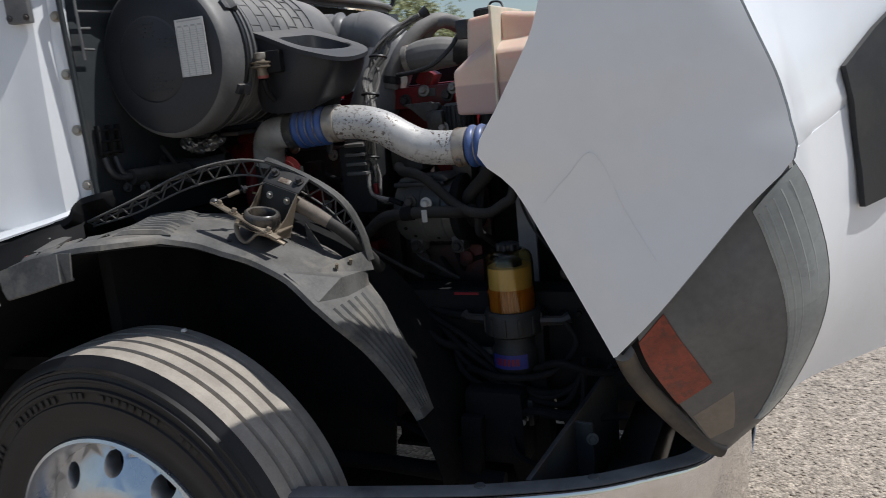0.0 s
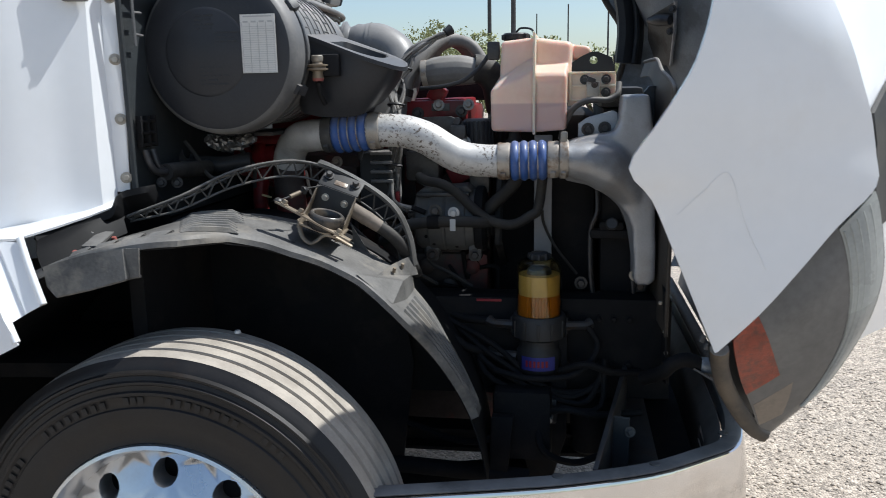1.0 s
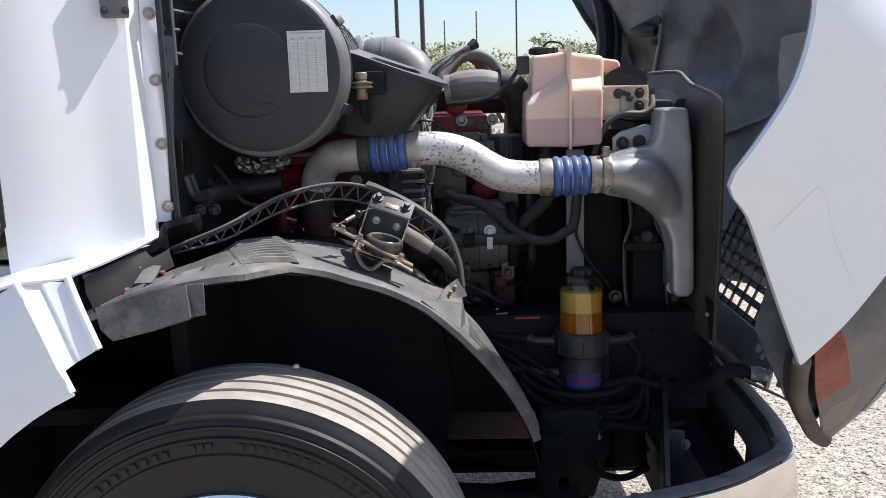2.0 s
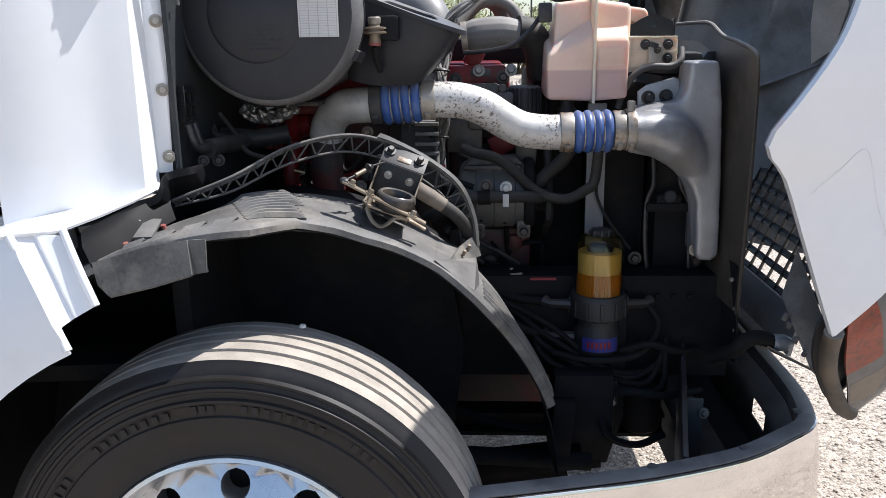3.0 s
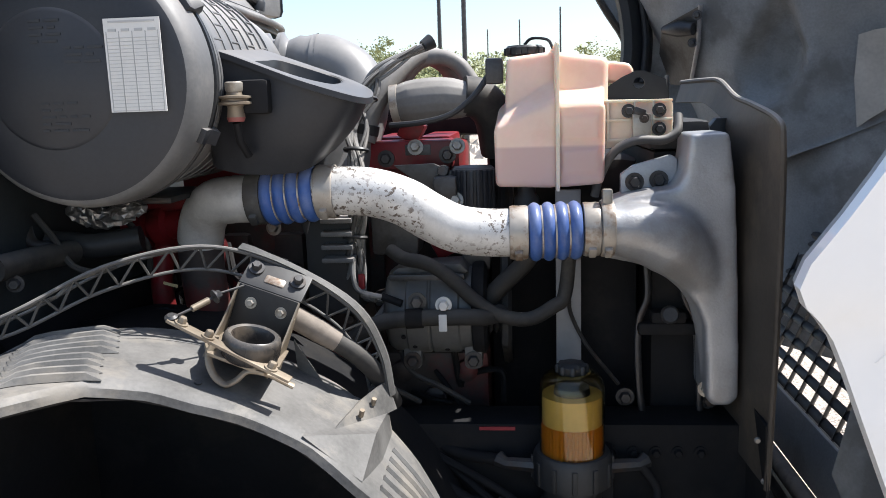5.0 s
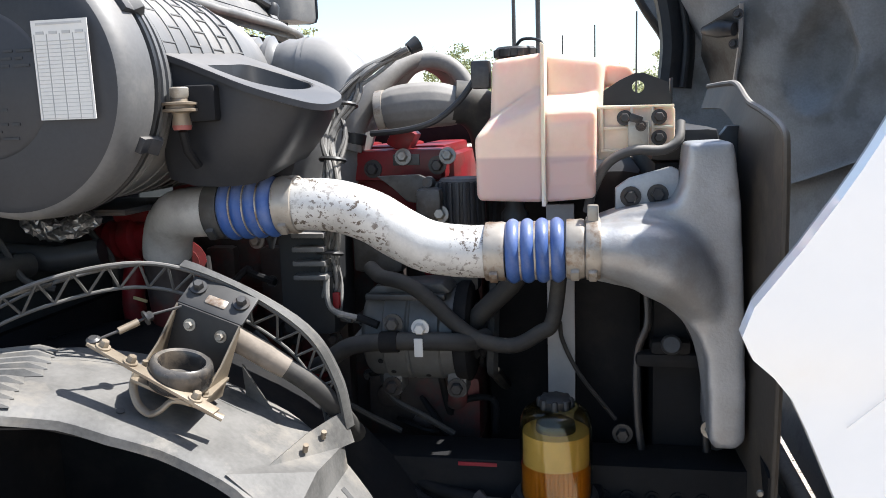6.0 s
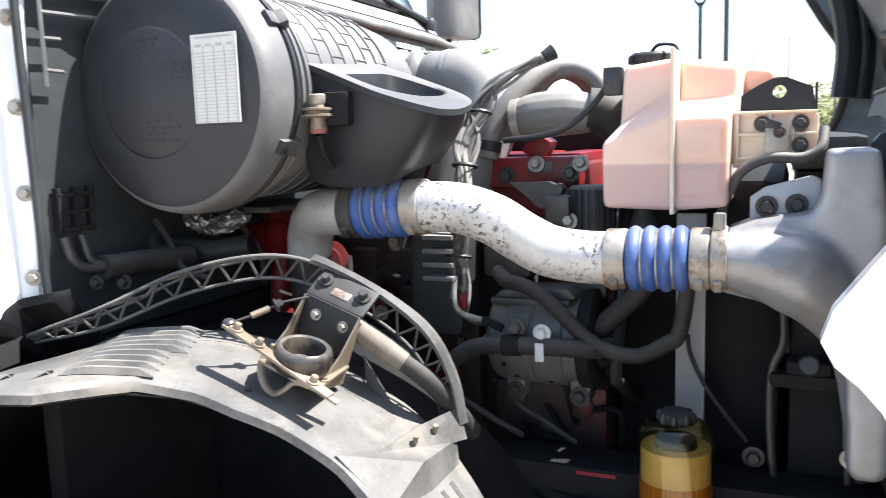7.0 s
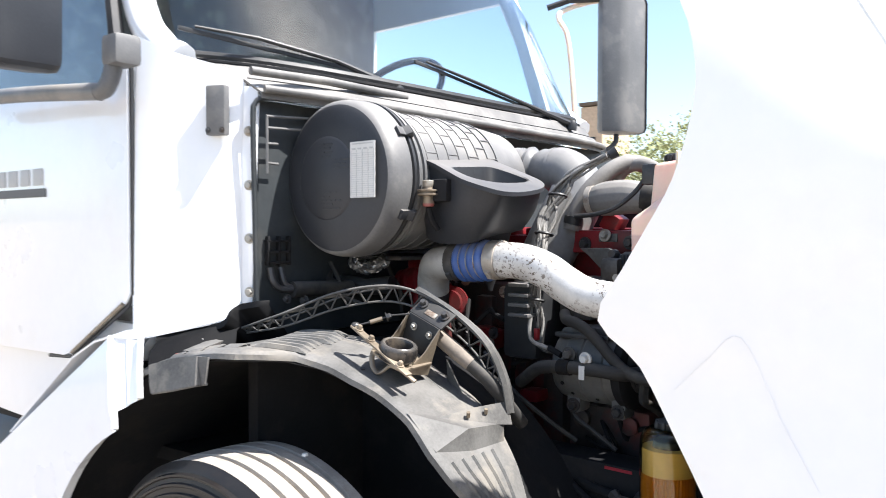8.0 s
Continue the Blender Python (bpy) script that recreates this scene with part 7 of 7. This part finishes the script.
for p in ((-0.80, 1.99, 1.41), (-0.83, 1.965, 1.39), (-0.80, 2.09, 1.515), (-0.89, 2.085, 1.515), (-0.775, 1.99, 1.365)):
    part("engine_bolt", bolt(p, (0, -1, 0.2), 0.011, 0.014), ZINC, engine)
# compressor; the light on its fins is put into their paler plastic
for k in range(4):
    part("compressor_fin", box((-1.025, 1.905, 1.388 - 0.026 * k), (0.062, 0.06, 0.009), 0.002), MIDGREY, engine)
part("compressor", box((-1.045, 1.98, 1.29), (0.11, 0.14, 0.20), 0.02), BLACK, engine, "black finned compressor")
part("oil_filter", lathe([(0, 0), (0.05, 0), (0.055, 0.008), (0.055, 0.17), (0.045, 0.185), (0, 0.185)], (-1.24, 1.98, 0.98), (0, 0, 1), 28), BLACK, engine, "dark oil filter canister")
part("starter", lathe([(0, 0), (0.05, 0), (0.06, 0.02), (0.06, 0.2), (0, 0.22)], (-1.50, 2.05, 1.12), (1, 0, 0), 24), ENGINE, engine)
part("turbo_pipe", tube([(-1.52, 1.72, 1.38), (-1.44, 1.74, 1.37), (-1.36, 1.76, 1.38)], 0.024, 14), BLACK, engine, "dark coolant pipe")
part("pipe_elbow", tube(smooth_line([(-1.535, 1.70, 1.46), (-1.53, 1.68, 1.41), (-1.51, 1.67, 1.385), (-1.47, 1.68, 1.38)], 5), 0.012, 10), STEEL, engine, "dull pipe elbow")
foil = tube(smooth_line([(-1.45, 1.70, 1.442), (-1.41, 1.692, 1.430), (-1.37, 1.692, 1.430), (-1.325, 1.70, 1.452)], 6), 0.017, 16)
rnd = random.Random(17)
for v in foil.verts:
    v.co += Vector((rnd.uniform(-0.005, 0.005), rnd.uniform(-0.005, 0.005), rnd.uniform(-0.005, 0.005)))
part("foil_wrap", foil, FOIL, engine, "crumpled dull foil heat wrap", 0)
# small clutter round the block
rnd = random.Random(21)
for k in range(16):
    x, z = rnd.uniform(-1.48, -0.74), rnd.uniform(0.98, 1.34)
    y = rnd.uniform(1.93, 2.08)
    pts = [(x, y, z)]
    for q in range(4):
        x, y, z = x + rnd.uniform(-0.08, 0.08), min(2.1, max(1.91, y + rnd.uniform(-0.05, 0.05))), min(1.36, max(0.96, z + rnd.uniform(-0.11, 0.07)))
        pts.append((x, y, z))
    part("loom", tube(smooth_line(pts, 5), rnd.choice((0.005, 0.007, 0.010)), 8), rnd.choice((DEEPBLACK, RUBBER, WIREMAT)), engine)
for k in range(22):
    p = (rnd.uniform(-1.45, -0.76), rnd.uniform(2.0, 2.11), rnd.uniform(1.0, 1.40))
    part("flange_bolt", bolt(p, (0, -1, 0.1), rnd.choice((0.008, 0.011)), 0.014), rnd.choice((ZINC, STEEL)), engine)
for k in range(9):
    p = (rnd.uniform(-1.42, -0.80), rnd.uniform(2.05, 2.12), rnd.uniform(0.98, 1.34))
    part("cast_rib", box(p, (rnd.uniform(0.03, 0.09), 0.06, rnd.uniform(0.02, 0.07)), 0.008, Matrix.Rotation(rnd.uniform(-0.5, 0.5), 3, "Y")), rnd.choice((ENGINE, RED, GREYCAST)), engine)
# hoses and cables
sleeve_ = tube(smooth_line([(-0.93, 2.09, 1.607), (-0.89, 2.09, 1.612), (-0.83, 2.09, 1.616), (-0.775, 2.09, 1.612)], 5), [0.036, 0.0385, 0.041, 0.043, 0.0445, 0.0455, 0.046, 0.046, 0.046, 0.0455, 0.045, 0.044, 0.043, 0.041, 0.039, 0.036], 48)
for q, v in enumerate(sleeve_.verts):
    if q % 3 == 0:
        v.co += (Vector((v.co.x, 2.09, 1.613)) - v.co).normalized() * 0.0012
part("fat_hose", sleeve_, PALEHOSE, engine, "fat pale rubber hose with fine lengthwise ribs")
part("hose_elbow", tube(smooth_line([(-0.785, 2.09, 1.620), (-0.75, 2.10, 1.612), (-0.722, 2.12, 1.575), (-0.71, 2.15, 1.50)], 5), 0.043, 20), RUBBER, engine, "black rubber elbow under the tank")
part("pale_pipe", tube(smooth_line([(-0.93, 2.20, 1.66), (-0.89, 2.20, 1.70), (-0.84, 2.20, 1.708), (-0.80, 2.20, 1.69), (-0.77, 2.2, 1.65)], 5), 0.018, 12), PALEHOSE, engine, "pale dusty pipe behind the hose")
part("fat_hose_clamp", lathe([(0.036, -0.009), (0.0405, -0.008), (0.0405, 0.008), (0.036, 0.009)], (-0.930, 2.09, 1.608), (1, 0, 0.1), 32), CLAMP, engine, "steel hose clamp")
part("arch_hose", tube(smooth_line([(-1.0, 2.09, 1.53), (-0.985, 2.10, 1.59), (-0.945, 2.13, 1.66), (-0.89, 2.19, 1.712), (-0.84, 2.25, 1.70), (-0.815, 2.30, 1.655), (-0.81, 2.34, 1.60)], 6), 0.0225, 14), PALEHOSE, engine, "arched dusty grey hose")
part("arch_hose_clamp", lathe([(0.0225, -0.012), (0.026, -0.01), (0.026, 0.01), (0.0225, 0.012)], (-0.995, 2.095, 1.555), (0.2, 0.1, 1), 20), BLACK, engine)
random.seed(4)
base = [(-0.861, 2.05, 1.722), (-0.932, 2.02, 1.683), (-0.972, 1.99, 1.631), (-0.99, 1.965, 1.562), (-0.992, 1.93, 1.487), (-0.99, 1.90, 1.40), (-0.998, 1.92, 1.30), (-0.997, 1.93, 1.242), (-0.981, 1.93, 1.22), (-0.94, 1.93, 1.216)]
for k in range(9):
    j = [(random.uniform(-0.022, 0.022), random.uniform(-0.014, 0.014)) for _ in base]
    part("cable", tube(smooth_line([(x + a, y + b, z) for (x, y, z), (a, b) in zip(base[: 10 - (k % 3)], j)], 5), random.choice((0.0035, 0.0045, 0.006)), 8), WIREMAT if k % 3 else HOSE, engine, "grey sleeved cable")
for z, x, y in ((1.62, -0.975, 1.985), (1.52, -0.991, 1.945), (1.35, -0.995, 1.91)):
    part("cable_tie", lathe([(0.024, -0.004), (0.0265, 0), (0.024, 0.004)], (x, y, z), (0.05, 0.2, 1), 16), BLACK, engine)
part("cable_plug", box((-0.985, 1.905, 1.262), (0.012, 0.012, 0.03), 0.002), RED, engine, "small red cable plug")
part("cable_boot", tube([(-0.862, 2.05, 1.722), (-0.845, 2.06, 1.733)], [0.012, 0.016], 10), BLACK, engine)
part("heater_hose", tube(smooth_line([(-0.93, 1.95, 1.315), (-0.899, 1.91, 1.306), (-0.862, 1.892, 1.302), (-0.829, 1.89, 1.287), (-0.793, 1.89, 1.257), (-0.758, 1.89, 1.223), (-0.713, 1.89, 1.194), (-0.655, 1.89, 1.186), (-0.608, 1.892, 1.210), (-0.585, 1.90, 1.232), (-0.572, 1.92, 1.33)], 6), 0.0140, 14), RUBBER, engine, "black heater hose")
part("heater_hose", tube(smooth_line([(-0.775, 1.93, 1.175), (-0.746, 1.94, 1.202), (-0.709, 1.94, 1.242), (-0.654, 1.94, 1.297), (-0.63, 1.95, 1.36)], 5), 0.0185, 14), RUBBER, engine, "black heater hose")
part("thin_cable", tube(smooth_line([(-0.575, 1.93, 1.22), (-0.57, 1.94, 1.18), (-0.539, 1.94, 1.117), (-0.476, 1.94, 1.035)], 5), 0.004, 8), RUBBER, engine)
part("lower_hose", tube(smooth_line([(-1.03, 1.90, 1.135), (-1.0, 1.88, 1.153), (-0.965, 1.872, 1.178), (-0.93, 1.868, 1.190), (-0.865, 1.866, 1.196), (-0.78, 1.868, 1.197), (-0.735, 1.885, 1.192), (-0.71, 1.93, 1.19)], 5), 0.0165, 12), RUBBER, engine, "black hose across the alternator")
part("hose_joint", tube([(-0.893, 1.867, 1.194), (-0.860, 1.866, 1.196)], 0.0195, 14), DEEPBLACK, engine)
for pts in ([(-0.93, 1.97, 1.12), (-0.90, 1.95, 1.06), (-0.84, 1.94, 1.03), (-0.78, 1.95, 0.99)], [(-1.15, 1.9, 1.2), (-1.05, 1.88, 1.12), (-0.95, 1.9, 1.05), (-0.88, 1.93, 1.0)], [(-1.44, 1.82, 1.44), (-1.40, 1.80, 1.40), (-1.37, 1.80, 1.36), (-1.38, 1.82, 1.30)], [(-1.50, 1.66, 1.44), (-1.47, 1.66, 1.40), (-1.44, 1.66, 1.35), (-1.40, 1.68, 1.33)]):
    part("cable", tube(smooth_line(pts, 5), 0.006, 8), RUBBER, engine)
RACK = ((1.443, 1.815, 1.443, 1.672), (1.440, 1.816, 1.60, 1.824), (1.443, 1.787, 1.58, 1.791), (1.443, 1.747, 1.476, 1.748), (1.443, 1.698, 1.477, 1.697))
for y0, z0, y1, z1 in RACK:
    part("firewall_rib", rod((-1.492, y0, z0), (-1.492, y1, z1), 0.0036, 6), MIDGREY, cab, "thin pale rod of a firewall rack")
part("opening_seal", tube(smooth_line([(-1.515, 1.425, 1.345), (-1.512, 1.42, 1.55), (-1.508, 1.412, 1.80), (-1.505, 1.416, 1.845), (-1.495, 1.44, 1.862), (-1.48, 1.52, 1.862)], 5), 0.007, 8), FIREWALL, cab, "black rubber edge of the engine opening")
for k in range(3):
    part("firewall_panel_rib", box((-1.508, 1.488, 1.50 - 0.028 * k), (0.014, 0.075, 0.006), 0.001), DEEPBLACK, cab)
for y in (1.455, 1.49, 1.522):
    part("firewall_panel_rib", box((-1.508, y, 1.475), (0.014, 0.006, 0.075), 0.001), DEEPBLACK, cab)
part("heater_pipe", tube(smooth_line([(-1.50, 1.456, 1.432), (-1.492, 1.460, 1.398), (-1.488, 1.478, 1.379), (-1.48, 1.512, 1.374)], 5), 0.0085, 10), STEEL, engine, "bent dull metal heater pipe")
part("heater_pipe", tube(smooth_line([(-1.50, 1.490, 1.432), (-1.492, 1.492, 1.40), (-1.488, 1.500, 1.385), (-1.478, 1.52, 1.376)], 5), 0.0075, 10), STEEL, engine, "bent dull metal heater pipe")
part("heater_hose", tube([(-1.482, 1.512, 1.374), (-1.478, 1.60, 1.372), (-1.46, 1.70, 1.368)], 0.021, 14), RUBBER, engine, "black hose on the heater pipes")
part("heater_nut", bolt((-1.49, 1.505, 1.35), (0.3, -1, 0), 0.008, 0.012), STEEL, engine)
part("heater_nut", bolt((-1.47, 1.545, 1.345), (0.3, -1, 0), 0.009, 0.012), STEEL, engine)

# ---- distance ----
def place(az, dist, eye=(-0.8, 0.2)):
    return Vector((eye[0] + dist * math.sin(radians(az)), eye[1] + dist * math.cos(radians(az)), 0))


def post(name, at, height, r, head=False):
    p = Vector((*at, 0))
    t_ = thing(name, p, "thin dark steel pole standing in the gravel lot", "pole", "poles along the lot")
    part("shaft", tube([p, p + Vector((0, 0, height))], [r, r * 0.8], 10), STEEL, t_)
    if head:
        for dx in (-0.16, 0.14):
            part("fitting", tube([p + Vector((0, 0, height - 0.2)), p + Vector((dx, 0, height + 0.02)), p + Vector((dx * 1.5, 0, height + 0.14))], [0.05, 0.06, 0.045], 8), STEEL, t_, "small forked fitting on the pole")
    return t_


post("pole", (-3.94, 35.47), 6.72, 0.10, True)
post("pole", (-2.54, 30.0), 13.0, 0.095)
post("pole", (-1.86, 34.35), 4.63, 0.03)
post("pole", (-0.56, 30.1), 4.55, 0.03)
post("pole", (0.75, 27.43), 4.63, 0.035)


def tree(name, at, h, w, seed):
    """A low desert tree: leaning limbs and a loose crown of small leaf clumps."""
    rnd = random.Random(seed)
    t_ = thing(name, at, "low green desert tree with a loose crown", "tree", "trees beyond the lot")
    wood = bmesh.new()
    tips = []
    for k in range(5):
        a = 2 * math.pi * k / 5 + rnd.uniform(-0.4, 0.4)
        p0 = Vector(at) + Vector((0.15 * math.cos(a), 0.15 * math.sin(a), 0))
        p1 = p0 + Vector((math.cos(a) * w * 0.18, math.sin(a) * w * 0.18, h * 0.35))
        p2 = p0 + Vector((math.cos(a) * w * 0.36, math.sin(a) * w * 0.36, h * rnd.uniform(0.6, 0.8)))
        tube([p0, p1, p2], [0.10, 0.06, 0.025], 7, wood)
        tips += [p1, p2]
        for j in range(3):
            q = p1.lerp(p2, rnd.random()) + Vector((rnd.uniform(-1, 1) * w * 0.25, rnd.uniform(-1, 1) * w * 0.25, rnd.uniform(0, 0.25) * h))
            tube([p1.lerp(p2, 0.5), q], [0.035, 0.012], 5, wood)
            tips.append(q)
    part("trunk", wood, BARK, t_)
    verts, faces = [], []
    for c in range(170):
        tip = rnd.choice(tips)
        cc = tip + Vector((rnd.gauss(0, w * 0.13), rnd.gauss(0, w * 0.13), rnd.gauss(0.05 * h, 0.12 * h)))
        rad = rnd.uniform(0.18, 0.5) * w * 0.3
        for k in range(44):
            d = Vector((rnd.gauss(0, 1), rnd.gauss(0, 1), rnd.gauss(0, 0.7)))
            p = cc + d * rad * 0.5
            s = rnd.uniform(0.05, 0.12)
            u = Vector((rnd.uniform(-1, 1), rnd.uniform(-1, 1), rnd.uniform(-1, 1))).normalized() * s
            v = u.orthogonal().normalized() * s * 0.6
            n = len(verts)
            verts += [p - u, p + v, p + u, p - v]
            faces.append((n, n + 1, n + 2, n + 3))
    me = bpy.data.meshes.new("crown")
    me.from_pydata(verts, [], faces)
    me.materials.append(LEAF)
    ob = new("crown", me)
    ob.parent = t_
    ob.matrix_parent_inverse = base_of(t_)
    return t_


forest = [tree("tree", place(-4.0, 36), 3.5, 4.0, 1), tree("tree", place(2.4, 44), 3.1, 4.4, 2), tree("tree", place(-24.0, 38), 5.4, 4.6, 3)]
random.seed(9)
for k, az in enumerate(list(range(-48, 30, 5))):
    if az in (-3, 2):
        continue
    a, d = az + random.uniform(-1.5, 1.5), random.uniform(36, 55)
    src = forest[k % 3]
    s = random.uniform(0.75, 1.05) * d / 42
    copy_thing(src, Matrix.Translation(place(a, d)) @ Matrix.Rotation(random.uniform(0, 6.28), 4, "Z") @ Matrix.Diagonal((s, s, s * 0.9, 1)))

hut = thing("building", place(-28.2, 42), "plain tan stucco building far behind the lot", "building")
hb = place(-27.9, 42)
part("wall", box(hb + Vector((-0.95, 1.5, 3.9)), (1.3, 3.0, 7.8), 0.02), STUCCO, hut)
part("roof", box(hb + Vector((-0.95, 1.5, 7.95)), (1.45, 3.2, 0.18), 0.02), BARK, hut, "dark flat roof edge")
part("window", box(hb + Vector((-0.95, -0.02, 5.6)), (0.5, 0.06, 1.2), 0.01), BLACK, hut, "dark window")

# low scrub and rubble along the edge of the lot
verts, faces = [], []
rnd = random.Random(5)
for k in range(900):
    p = place(rnd.uniform(-40, 30), rnd.uniform(24, 34))
    s = rnd.uniform(0.1, 0.4)
    n = len(verts)
    verts += [p + Vector((s * math.cos(a) * rnd.uniform(0.6, 1.2), s * math.sin(a) * rnd.uniform(0.6, 1.2), -0.02)) for a in (0, 1.57, 3.14, 4.71)] + [p + Vector((0, 0, s * rnd.uniform(0.5, 1.0)))]
    faces += [(n, n + 1, n + 4), (n + 1, n + 2, n + 4), (n + 2, n + 3, n + 4), (n + 3, n, n + 4)]
me = bpy.data.meshes.new("rubble")
me.from_pydata(verts, [], faces)
me.materials.append(STONE)
tagged(new("rubble", me), "low brown rubble along the edge of the lot", "rubble", "", "stuff")

# loose gravel near the truck
verts, faces = [], []
rnd = random.Random(11)
ico = bmesh.new()
bmesh.ops.create_icosphere(ico, subdivisions=1, radius=1.0)
iv = [v.co.copy() for v in ico.verts]
ifc = [[v.index for v in f.verts] for f in ico.faces]
ico.free()
for k in range(14000):
    x, y = rnd.uniform(-1.4, 1.6), rnd.uniform(0.6, 4.2)
    s = 0.003 + 0.007 * rnd.random() ** 2.2
    sx, sy, sz = s * rnd.uniform(0.8, 1.4), s * rnd.uniform(0.8, 1.4), s * rnd.uniform(0.5, 0.8)
    a = rnd.uniform(0, 6.28)
    n = len(verts)
    for v in iv:
        q = Vector((v.x * sx, v.y * sy, v.z * sz)) * rnd.uniform(0.85, 1.15)
        verts.append((x + q.x * math.cos(a) - q.y * math.sin(a), y + q.x * math.sin(a) + q.y * math.cos(a), q.z + sz * 0.35))
    faces += [[n + i for i in f] for f in ifc]
me = bpy.data.meshes.new("gravel")
me.from_pydata(verts, [], faces)
me.materials.append(STONE)
tagged(new("gravel", me), "loose pale gravel stones on the ground", "gravel", "", "stuff")
